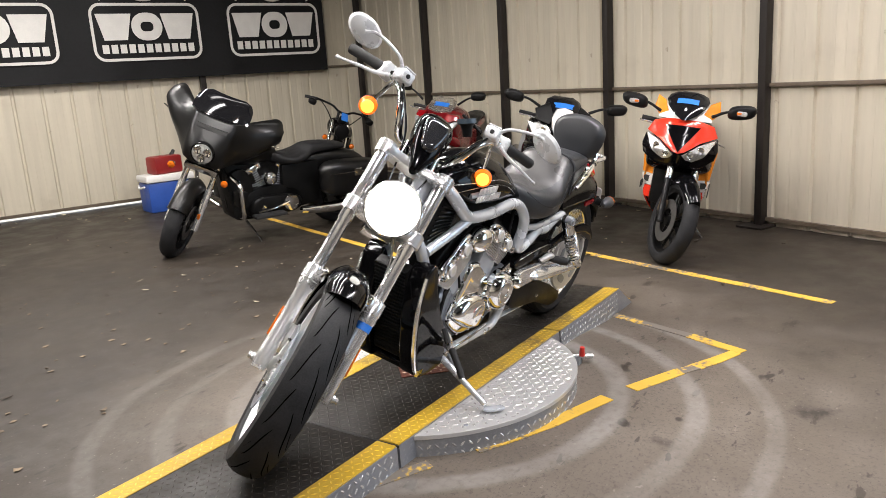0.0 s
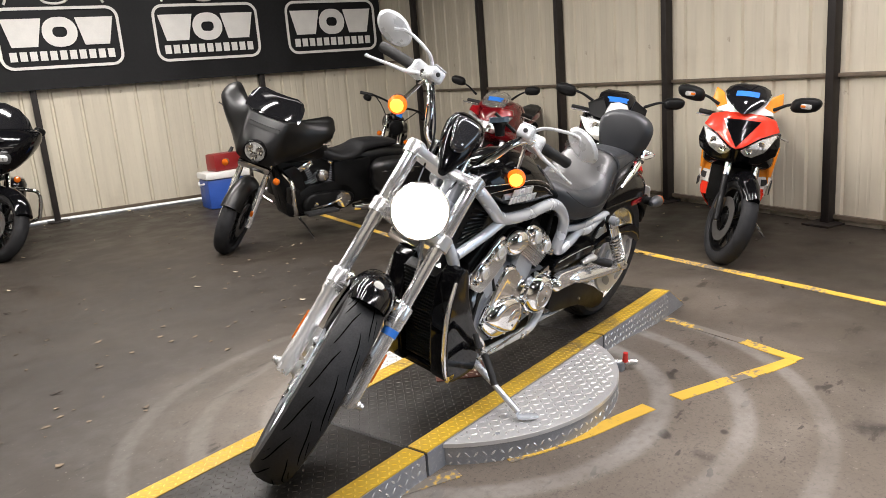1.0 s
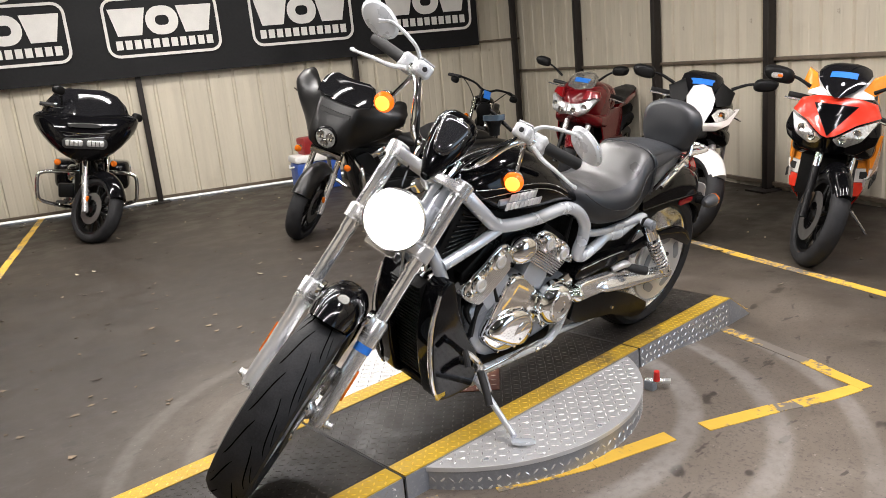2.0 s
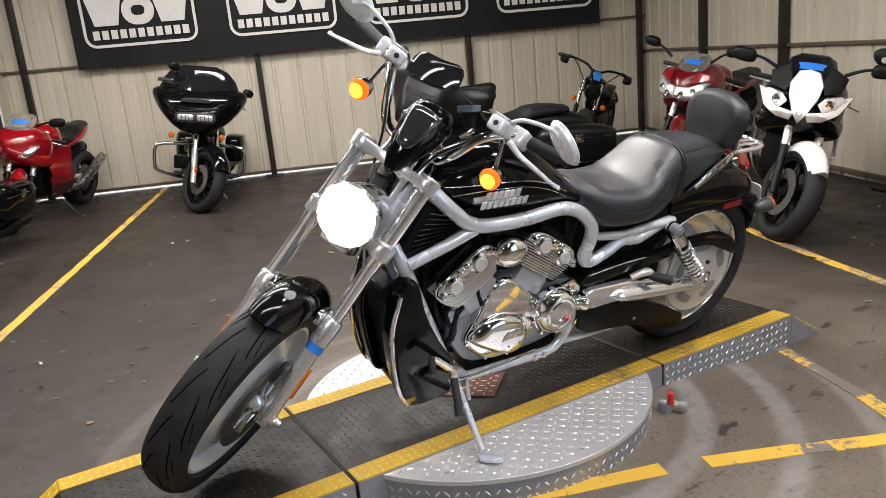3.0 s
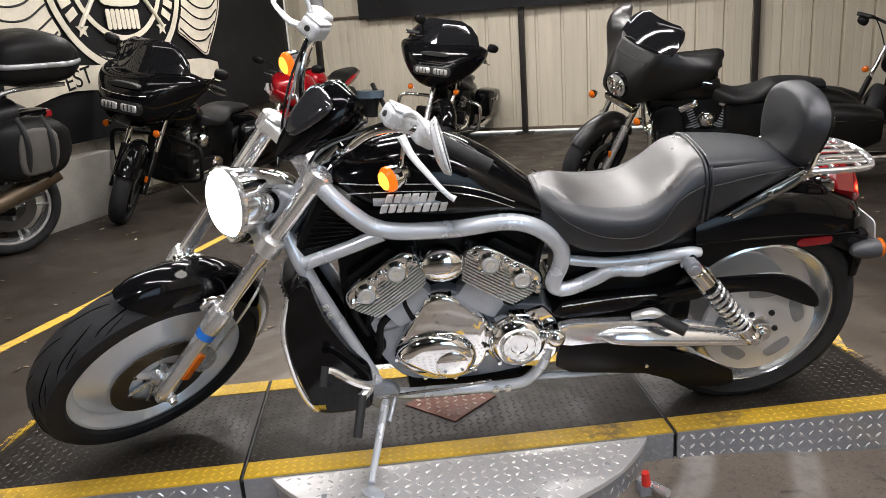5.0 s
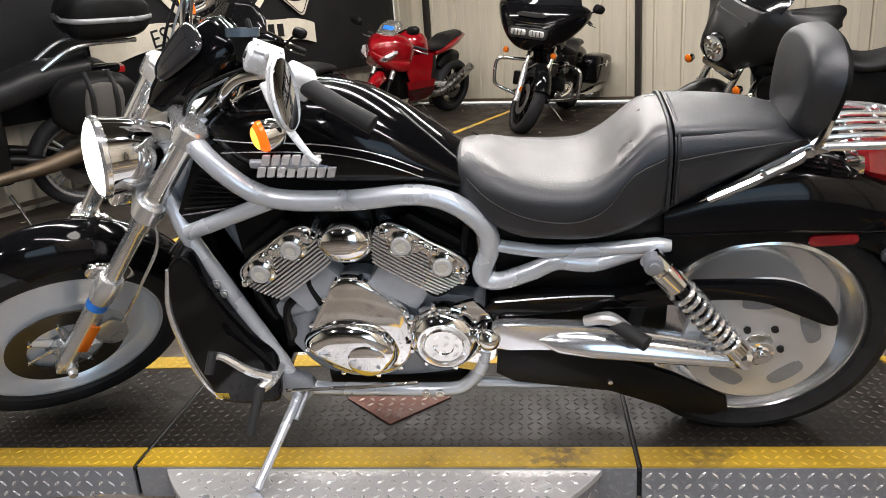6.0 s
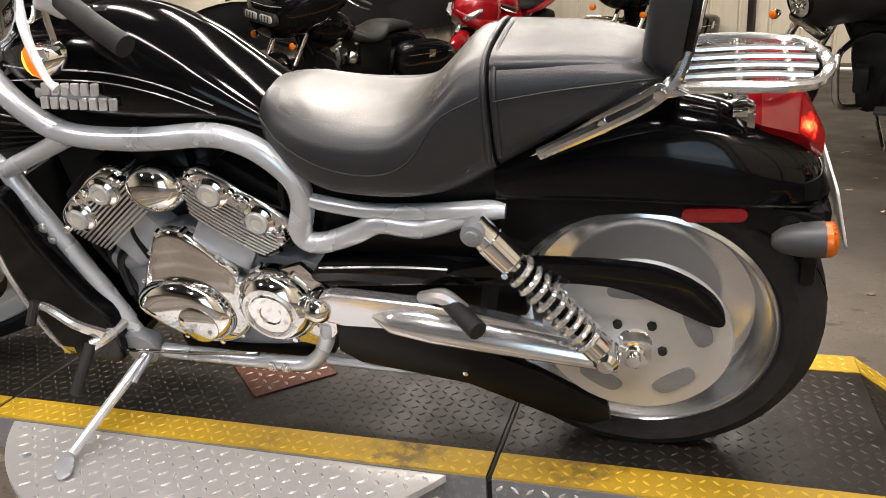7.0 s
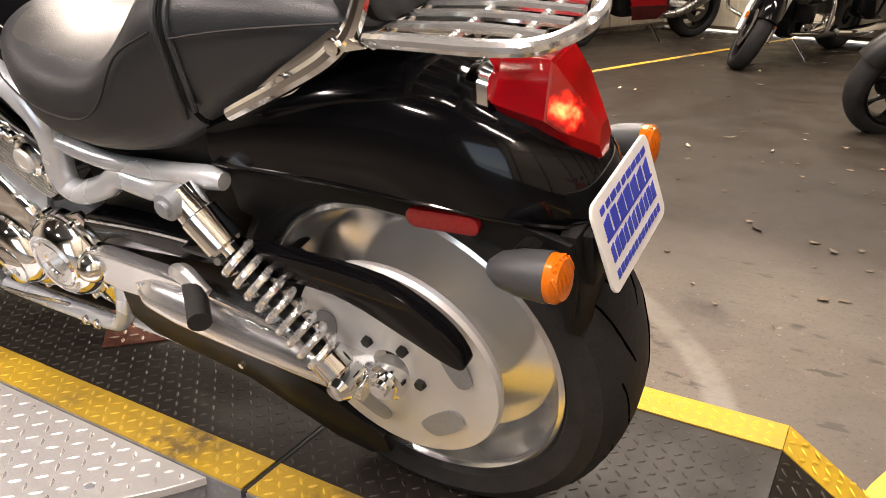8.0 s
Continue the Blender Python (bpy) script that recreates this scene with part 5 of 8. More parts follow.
def cylinder(base, lean, name_label):
    """One finned cylinder with its head; lean in degrees forward."""
    m = Matrix.Translation((base[0], 0, base[1])) @ Matrix.Rotation(radians(lean), 4, "Y")
    b = box(-0.068, 0.068, -0.09, 0.09, -0.02, 0.085, 0.012)
    b.transform(m)
    cyl = part("cylinder", b, "cylinder", bike, name_label)
    for k in range(11):
        z = 0.052 + k * 0.0086
        w = 0.078 + 0.036 * math.sin((k + 1) / 11 * math.pi * 0.5)
        b = prism(rounded([(-w, -0.07), (-w, 0.07), (-w * 0.86, 0.098), (w * 0.86, 0.098), (w, 0.07), (w, -0.07), (w * 0.86, -0.098), (-w * 0.86, -0.098)], 3), z, z + 0.0046, 0, 1, "z")
        b.transform(m)
        part("fin", b, "slider", cyl)
    b = box(-0.082, 0.082, -0.08, 0.08, 0.06, 0.16, 0.008)
    b.transform(m)
    part("fin_core", b, "satin", cyl)
    for s in (-1, 1):
        b = lens_body(rounded([(-0.116, 0.138), (-0.112, 0.158), (-0.09, 0.174), (-0.045, 0.18), (0.0, 0.178), (0.045, 0.18), (0.09, 0.174), (0.112, 0.158), (0.116, 0.138), (0.096, 0.128), (0.052, 0.117), (0.024, 0.126), (0.012, 0.14), (0.0, 0.147), (-0.012, 0.14), (-0.024, 0.126), (-0.052, 0.117), (-0.096, 0.128)], 3), s * 0.088, s * 0.106, 0.8, 5)
        b.transform(m)
        cover = part("cam_cover", b, "chrome", cyl, "chrome cam cover")
        for q in (-0.052, 0.052):
            b = lathe([(0.034, s * 0.1), (0.032, s * 0.112), (0.0255, s * 0.117), (0.024, s * 0.112), (0.022, s * 0.112)], (q, 0, 0.138), (0, 1, 0), 24)
            b.transform(m)
            part("boss_dish", b, "chrome", cover)
            b = lathe([(0.0, s * 0.12), (0.0125, s * 0.12), (0.0135, s * 0.122), (0.021, s * 0.122), (0.0225, s * 0.119), (0.0225, s * 0.1)], (q, 0, 0.138), (0, 1, 0), 22)
            b.transform(m)
            boss = part("cover_boss", b, "wheel", cover)
            b = lathe([(0, s * 0.1212), (0.012, s * 0.1212), (0.0124, s * 0.115)], (q, 0, 0.138), (0, 1, 0), 16)
            b.transform(m)
            part("boss_cap", b, PLUG, cover)
        for q, v in ((-0.1, 0.142), (0.0, 0.158), (-0.016, 0.164), (0.016, 0.164), (0.1, 0.142), (0.107, 0.13)):
            b = lathe([(0, s * 0.122), (0.0065, s * 0.121), (0.0075, s * 0.116), (0.0095, s * 0.114), (0.0095, s * 0.09)], (q, 0, v), (0, 1, 0), 10)
            b.transform(m)
            part("cover_screw", b, "chrome", cover)
    b = prism([(-0.085, 0.165), (0.085, 0.165), (0.07, 0.198), (-0.07, 0.198)], -0.075, 0.075, 0.008)
    b.transform(m)
    part("cylinder_head", b, "satin", cyl)


cylinder((-0.965, 0.465), -36, "front finned cylinder with chrome cover")
cylinder((-0.79, 0.465), 34, "rear finned cylinder with chrome cover")
part("intake_cover", lathe([(0, -0.136), (0.02, -0.135), (0.045, -0.126), (0.058, -0.11), (0.062, -0.085), (0.06, -0.05)], (-0.883, 0, 0.615), (0, 1, 0), 32), "chrome", bike, "round chrome intake cover").data.transform(Matrix.Translation((-0.883, 0, 0.615)) @ Matrix.Diagonal((1.05, 1, 0.86, 1)) @ Matrix.Translation((0.883, 0, -0.615)))
part("intake_box", box(-0.95, -0.82, -0.06, 0.06, 0.53, 0.70, 0.02), "satin", bike)
case_out = rounded([(-0.96, 0.462), (-0.925, 0.512), (-0.865, 0.512), (-0.80, 0.452), (-0.765, 0.41), (-0.765, 0.30), (-0.80, 0.245), (-0.86, 0.222), (-0.95, 0.232), (-1.03, 0.31), (-1.005, 0.385)], 4)
cover = part("primary_cover", lens_body(case_out, -0.085, -0.106, 0.9, 3), "chrome", bike, "polished engine cover")
part("primary_gasket", prism(case_out, -0.086, -0.07, 0.003), "cast", cover)
for x, z in case_out[::4]:
    cx, cz = -0.89, 0.36
    part("cover_screw", lathe([(0, -0.104), (0.006, -0.103), (0.0075, -0.094), (0.0075, -0.08)], (cx + (x - cx) * 0.97, 0, cz + (z - cz) * 0.97), (0, 1, 0), 8), "chrome", cover)
stator = part("stator_cover", lens_body(rounded([(-1.028, 0.335), (-0.985, 0.385), (-0.91, 0.402), (-0.835, 0.378), (-0.797, 0.315), (-0.82, 0.262), (-0.88, 0.243), (-0.955, 0.275)], 5), -0.10, -0.142, 0.62, 6), "chrome", bike, "oval chrome cover")
part("inspection_cap", lathe([(0, -0.147), (0.04, -0.1465), (0.046, -0.1425), (0.047, -0.12)], (-0.872, 0, 0.305), (0, 1, 0), 32), "chrome", stator)
for x, z in ((-0.892, 0.29), (-0.845, 0.292)):
    part("cap_screw", lathe([(0, -0.149), (0.005, -0.1485), (0.005, -0.143)], (x, 0, z), (0, 1, 0), 8), "cast", stator)
part("pulley_plate", prism([(-0.70, 0.425), (-0.61, 0.452), (-0.575, 0.41), (-0.562, 0.38), (-0.562, 0.29), (-0.605, 0.238), (-0.66, 0.25), (-0.69, 0.30)], -0.108, -0.094, 0.004), "chrome", bike, "polished sprocket plate")
clutch = part("clutch_cover", lathe([(0, -0.146), (0.022, -0.146), (0.024, -0.149), (0.044, -0.149), (0.047, -0.145), (0.055, -0.147), (0.062, -0.148), (0.07, -0.142), (0.078, -0.13), (0.083, -0.115), (0.087, -0.113), (0.088, -0.09)], (-0.683, 0, 0.352), (0, 1, 0), 48), "chrome", bike, "round chrome clutch cover")
for k in range(3):
    a0 = radians(20 + 120 * k)
    pts = [(-0.683 + 0.052 * math.cos(a0 + j * 0.25), -0.148, 0.352 + 0.052 * math.sin(a0 + j * 0.25)) for j in range(6)]
    part("cover_rib", tube(pts, 0.0035, 6, 2), "slider", clutch)
for k in range(8):
    a = 2 * math.pi * k / 8 + 0.2
    part("cover_screw", lathe([(0, -0.12), (0.006, -0.119), (0.007, -0.1)], (-0.683 + 0.091 * math.cos(a), 0, 0.352 + 0.091 * math.sin(a)), (0, 1, 0), 8), "chrome", clutch)
for pts, r, mt in (([(-1.05, -0.06, 0.5), (-1.09, -0.065, 0.43), (-1.06, -0.07, 0.36), (-1.08, -0.06, 0.3)], 0.012, "satin"), ([(-1.1, -0.05, 0.55), (-1.13, -0.06, 0.47), (-1.1, -0.06, 0.38)], 0.01, "plastic"), ([(-0.74, -0.075, 0.5), (-0.7, -0.085, 0.46), (-0.66, -0.08, 0.47)], 0.009, "satin"),
                   ([(-0.97, -0.08, 0.55), (-0.99, -0.085, 0.5), (-0.97, -0.09, 0.44)], 0.008, "satin"), ([(-1.02, -0.075, 0.46), (-1.06, -0.08, 0.42), (-1.07, -0.075, 0.33)], 0.011, "satin"), ([(-0.6, -0.075, 0.68), (-0.62, -0.08, 0.6), (-0.63, -0.08, 0.48)], 0.008, "plastic")):
    part("hose", tube(pts, r, 8, 5), mt, bike)
part("starter", tube([(-1.08, -0.05, 0.41), (-0.98, -0.055, 0.44)], 0.033, 16, 1), "cast", bike)
# black slabs added inside the frame put shade behind and above the engine
part("engine_gap_shade", box(-1.16, -0.6, -0.035, 0.035, 0.24, 0.70, 0.02), "satin", bike)
part("under_tank_shade", box(-1.18, -0.62, -0.07, 0.07, 0.69, 0.78, 0.02), "satin", bike)

# exhaust on the far side
part("exhaust_header", tube([(-1.08, 0.07, 0.55), (-1.15, 0.12, 0.48), (-1.12, 0.15, 0.35), (-0.95, 0.16, 0.25), (-0.6, 0.165, 0.235), (-0.4, 0.175, 0.24)], 0.024, 12, 5), "chrome", bike)
for z in (0.25, 0.35):
    part("muffler", tube([(-0.45, 0.185, z - 0.01), (-0.3, 0.19, z), (0.1, 0.195, z + 0.02), (0.22, 0.195, z + 0.03)], [0.03, 0.046, 0.05, 0.044], 18, 4), "chrome", bike, "chrome muffler")

# radiator and its side shrouds
part("radiator", prism([(-1.31, 0.58), (-1.275, 0.6), (-1.215, 0.24), (-1.25, 0.22)], -0.07, 0.07, 0.006), "plastic", bike, "radiator between black shrouds")
for k in range(26):
    z = 0.235 + 0.345 * k / 25
    x = -1.2525 - 0.062 * (k / 25)
    part("radiator_fin", box(x - 0.004, x + 0.002, -0.066, 0.066, z - 0.0022, z + 0.0022), "plastic", bike)
for s in (-1, 1):
    out = rounded([(-1.315, 0.44), (-1.30, 0.55), (-1.275, 0.605), (-1.235, 0.61), (-1.205, 0.50), (-1.15, 0.38), (-1.10, 0.30), (-1.105, 0.20), (-1.14, 0.178), (-1.255, 0.182), (-1.285, 0.25), (-1.305, 0.34)], 4)
    sh = part("radiator_shroud", prism(out, *sorted((s * 0.068, s * 0.146)), 0.018, 4), "gloss", bike, "black gloss radiator shroud")
    # bright tube added along the front edge in place of the gloss highlight
    part("shroud_highlight", tube([(-1.29, s * 0.14, 0.58), (-1.318, s * 0.142, 0.47), (-1.312, s * 0.142, 0.34), (-1.29, s * 0.142, 0.24), (-1.262, s * 0.14, 0.188)], [0.006, 0.008, 0.0075, 0.006], 8, 5), "fork_chrome", sh)
    part("shroud_reflector", box(-1.275, -1.235, min(s * 0.139, s * 0.146), max(s * 0.139, s * 0.146), 0.192, 0.215, 0.002), paint("gold_reflector", (0.62, 0.42, 0.05), 0.25), sh)
part("belly_pan", box(-1.25, -1.11, -0.11, 0.11, 0.18, 0.21, 0.01), "gloss", bike)

# stand, pegs, levers
inv = BIKE.inverted()
foot = inv @ Vector((-0.075, -0.551, H + 0.010))
piv = Vector((-1.065, -0.105, 0.186))
stand = part("side_stand", tube([piv, piv.lerp(foot, 0.45), piv.lerp(foot, 0.93)], [0.014, 0.0115, 0.0105], 10, 3), "frame", bike, "silver side stand, down")
b = prism(rounded([(-0.016, 0.014), (0.012, 0.016), (0.02, -0.02), (0.016, -0.052), (-0.006, -0.056), (-0.018, -0.02)], 3), -0.005, 0.004, 0.003, 2, "z")
b.transform(Matrix.Translation(foot) @ inv.to_3x3().to_4x4() @ Matrix.Rotation(radians(30), 4, "Z"))
part("stand_foot", b, "frame", stand)
part("stand_bracket", prism(rounded([(-1.12, 0.24), (-1.05, 0.235), (-1.025, 0.2), (-1.05, 0.165), (-1.1, 0.165)], 3), -0.125, -0.088, 0.004), "cast", stand)
part("stand_spring", tube([(-1.04, -0.13, 0.2), piv.lerp(foot, 0.3) + Vector((0.02, 0, 0))], 0.007, 8, 1), "cast", stand)
peg = part("foot_control", tube([(-1.10, -0.10, 0.27), (-1.11, -0.16, 0.268), (-1.13, -0.19, 0.265)], 0.014, 10, 4), "slider", bike, "forward foot control with rubber peg")
part("peg", tube([(-1.128, -0.19, 0.272), (-1.14, -0.235, 0.225), (-1.15, -0.265, 0.19)], [0.013, 0.0125, 0.013], 12, 3), "grip", peg, "black rubber peg")
part("shift_lever", tube([(-1.11, -0.165, 0.28), (-1.15, -0.185, 0.32), (-1.195, -0.19, 0.365), (-1.215, -0.195, 0.375)], [0.013, 0.0115, 0.01, 0.009], 8, 4), "fork_chrome", peg)
part("shift_toe", tube([(-1.215, -0.195, 0.388), (-1.225, -0.225, 0.345)], 0.0105, 10, 1), "grip", peg)
part("shift_rod", tube([(-1.09, -0.14, 0.215), (-0.9, -0.135, 0.218), (-0.76, -0.125, 0.222)], 0.0042, 8, 1), "chrome", peg)
part("peg", tube([(-1.12, 0.15, 0.255), (-1.13, 0.26, 0.26)], 0.013, 12, 1), "grip", peg)
rp = part("pillion_peg_bracket", tube([(-0.36, -0.13, 0.405), (-0.31, -0.15, 0.425), (-0.27, -0.155, 0.40)], [0.012, 0.016, 0.012], 10, 4), "slider", bike)
part("pillion_peg", tube([(-0.30, -0.152, 0.412), (-0.265, -0.178, 0.402), (-0.235, -0.205, 0.396)], [0.015, 0.018, 0.018], 12, 1), "grip", rp, "black folded pillion peg")

# ---- front end, turned to full left lock ----
fw = lathe([(0.25, -0.048), (0.258, -0.045), (0.258, 0.045), (0.25, 0.048), (0.244, 0.046), (0.238, 0.034), (0.23, 0.016), (0.222, 0.011), (0.205, 0.016), (0.15, 0.045), (0.11, 0.056), (0.05, 0.058), (0.05, -0.058), (0.11, -0.056), (0.15, -0.045), (0.205, -0.016), (0.222, -0.011), (0.23, -0.016), (0.238, -0.034), (0.244, -0.046)], (0, 0, 0), (0, 1, 0), 64, closed=True)
front = fork_part("front_wheel", fw, "front_alloy", "polished solid disc wheel")
fork_part("tyre", tyre_bm((0, 0, 0), 0.33, 0.128, 0.074, 0.25), "tyre", "black road tyre with wavy grooves", front)
fork_part("tread", groove_bm((0, 0, 0), 0.33, 0.128, 15, 1, 0.074), "groove", "", front)
fork_part("tread", groove_bm((0, 0, 0), 0.33, 0.128, 15, -1, 0.074), "groove", "", front)
for s in (-1, 1):
    disc = fork_part("brake_disc", lathe([(0.095, s * 0.064), (0.146, s * 0.064), (0.146, s * 0.069), (0.095, s * 0.069)], (0, 0, 0), (0, 1, 0), 48, closed=True), paint("brake_steel", (0.1, 0.09, 0.07), 0.38, 0.8) if s < 0 else "cast", "dark steel brake disc")
    for k in range(7):
        a = 2 * math.pi * k / 7
        fork_part("disc_carrier", tube([(0.03 * math.cos(a), s * 0.066, 0.03 * math.sin(a)), (0.1 * math.cos(a + 0.3), s * 0.066, 0.1 * math.sin(a + 0.3))], [0.014, 0.009], 8, 1, flat=0.5), "slider", "", disc)
    for k in range(7):
        a = 2 * math.pi * k / 7 + 0.3
        fork_part("disc_bolt", lathe([(0, s * 0.076), (0.006, s * 0.075), (0.007, s * 0.066)], (0.098 * math.cos(a), 0, 0.098 * math.sin(a)), (0, 1, 0), 8), "chrome", "", disc)
    fork_part("hub", lathe([(0.0, s * 0.092), (0.02, s * 0.09), (0.036, s * 0.07), (0.042, s * 0.03)], (0, 0, 0), (0, 1, 0), 20), "slider", "", front)
    y = s * 0.113
    slid = fork_part("fork_slider", lathe([(0, -0.035), (0.018, -0.033), (0.024, -0.02), (0.025, 0.02), (0.0235, 0.1), (0.024, 0.24), (0.029, 0.255), (0.029, 0.278), (0.031, 0.28), (0.031, 0.325), (0.028, 0.33), (0.021, 0.333)], (-0.01, y, 0), (0, 0, 1), 24), "slider", "satin aluminium fork slider")
    fork_part("fork_tube", lathe([(0.0205, 0.32), (0.0205, 0.5), (0.024, 0.505), (0.024, 0.80), (0.018, 0.806), (0, 0.808)], (-0.01, y, 0), (0, 0, 1), 24), "fork_chrome", "chrome fork tube")
    fork_part("axle_nut", lathe([(0, s * 0.158), (0.011, s * 0.158), (0.012, s * 0.145), (0.015, s * 0.143), (0.015, s * 0.132)], (0.0, 0, -0.008), (0, 1, 0), 12), "slider", "", slid)
    fork_part("pinch_boss", box(-0.03, 0.02, y - 0.02, y + 0.02, -0.035, -0.005, 0.006), "slider", "", slid)
    fork_part("caliper", prism(rounded([(0.03, 0.09), (0.05, 0.14), (0.1, 0.13), (0.13, 0.08), (0.11, 0.04), (0.06, 0.05)], 3), min(s * 0.055, s * 0.098), max(s * 0.055, s * 0.098), 0.01), "slider", "aluminium brake caliper", None)
    fork_part("reflector", box(-0.012, 0.012, min(s * 0.135, s * 0.142), max(s * 0.135, s * 0.142), 0.07, 0.17, 0.003), "amber", "amber strip reflector", slid)
    if s < 0:
        fork_part("blue_band", lathe([(0.0256, 0.222), (0.0262, 0.222), (0.0262, 0.262), (0.0256, 0.262)], (-0.01, y, 0), (0, 0, 1), 24, closed=True), "tape", "strip of blue tape", slid)
for z0, z1, xo in ((0.545, 0.578, 0.0), (0.768, 0.80, 0.0)):
    out = rounded([(-0.045, -0.115), (-0.01, -0.146), (0.025, -0.125), (0.05, -0.06), (0.075, 0.0), (0.05, 0.06), (0.025, 0.125), (-0.01, 0.146), (-0.045, 0.115), (-0.03, 0.06), (-0.025, 0.0), (-0.03, -0.06)], 3)
    cl = fork_part("fork_clamp", prism([(x + xo, y) for x, y in out], z0, z1, 0.006, 2, "z"), "slider", "satin aluminium fork clamp")
    for s in (-1, 1):
        fork_part("clamp_collar", lathe([(0.024, z0 - 0.006), (0.033, z0 - 0.005), (0.034, z1 + 0.006), (0.028, z1 + 0.012), (0.0, z1 + 0.013)], (-0.01, s * 0.113, 0), (0, 0, 1), 20), "slider", "", cl)
    fork_part("clamp_bolt", lathe([(0, -0.036), (0.01, -0.034), (0.011, -0.026)], (0, -0.0, (z0 + z1) / 2), (1, 0, 0), 10), "chrome", "", cl)

# headlamp
LAX = Vector((-0.93, 0, -0.37)).normalized()
LC = Vector((-0.092, 0.003, 0.60))
b = lathe([(0.0, -0.205), (0.02, -0.20), (0.046, -0.175), (0.063, -0.13), (0.076, -0.08), (0.084, -0.03), (0.088, 0.0), (0.091, 0.012), (0.089, 0.02)], LC, LAX, 40)
head = fork_part("headlamp", b, "chrome", "teardrop chrome headlamp, lit")
fork_part("bezel", lathe([(0.084, 0.0), (0.0925, 0.004), (0.0935, 0.014), (0.089, 0.021), (0.084, 0.018)], LC, LAX, 40, closed=True), "fork_chrome", "", head)
fork_part("lens", lathe([(0.0865, 0.016), (0.079, 0.026), (0.052, 0.036), (0.0, 0.042)], LC, LAX, 40), "lamp_on", "lit white headlamp glass", head)
fork_part("lamp_mount", box(-0.06, 0.03, -0.05, 0.05, 0.50, 0.545, 0.01), "chrome", "", head)

# instrument cowl
rows = [(0.765, -0.058, -0.02, 0.016), (0.8, -0.062, 0.004, 0.034), (0.85, -0.06, 0.045, 0.054), (0.9, -0.048, 0.08, 0.066), (0.945, -0.03, 0.098, 0.07), (0.978, -0.01, 0.09, 0.06), (0.995, 0.012, 0.065, 0.038)]
rings = []
for z, x0, x1, w in rows:
    rings.append([((x0 + x1) / 2 + (x1 - x0) / 2 * math.copysign(abs(math.cos(a)) ** 0.8, math.cos(a)), w * math.copysign(abs(math.sin(a)) ** 0.8, math.sin(a)), z + (0.0 if math.cos(a) < 0 else -0.012 * math.cos(a))) for a in (2 * math.pi * j / 24 for j in range(24))])
cowl = fork_part("instrument_cowl", skin(bmesh.new(), rings), "gloss", "black gloss instrument cowl", None, 60)
b = lens_body(rounded([(-0.046, 0.03), (-0.04, 0.062), (0.0, 0.07), (0.04, 0.062), (0.046, 0.03), (0.026, -0.05), (0.0, -0.066), (-0.026, -0.05)], 4), 0.0, 0.014, 0.6, 4)
b.transform(Matrix.Translation((-0.049, 0, 0.897)) @ Matrix(((0, -1, 0, 0), (1, 0, 0, 0), (0, 0, 1, 0), (0, 0, 0, 1))) @ Matrix.Rotation(radians(15), 4, "X"))
fork_part("cowl_window", b, paint("smoked_window", (0.02, 0.02, 0.022), 0.05, 0.0, 0.1, 5, 0, 120, 1.0), "smoked oval window in the cowl", cowl)
for y in (-0.035, 0.0, 0.035):
    fork_part("gauge", lathe([(0, 0.012), (0.022, 0.012), (0.026, 0.008), (0.027, -0.02)], (0.085, y, 0.945), (0.75, 0, 0.66), 18), "chrome", "", cowl)

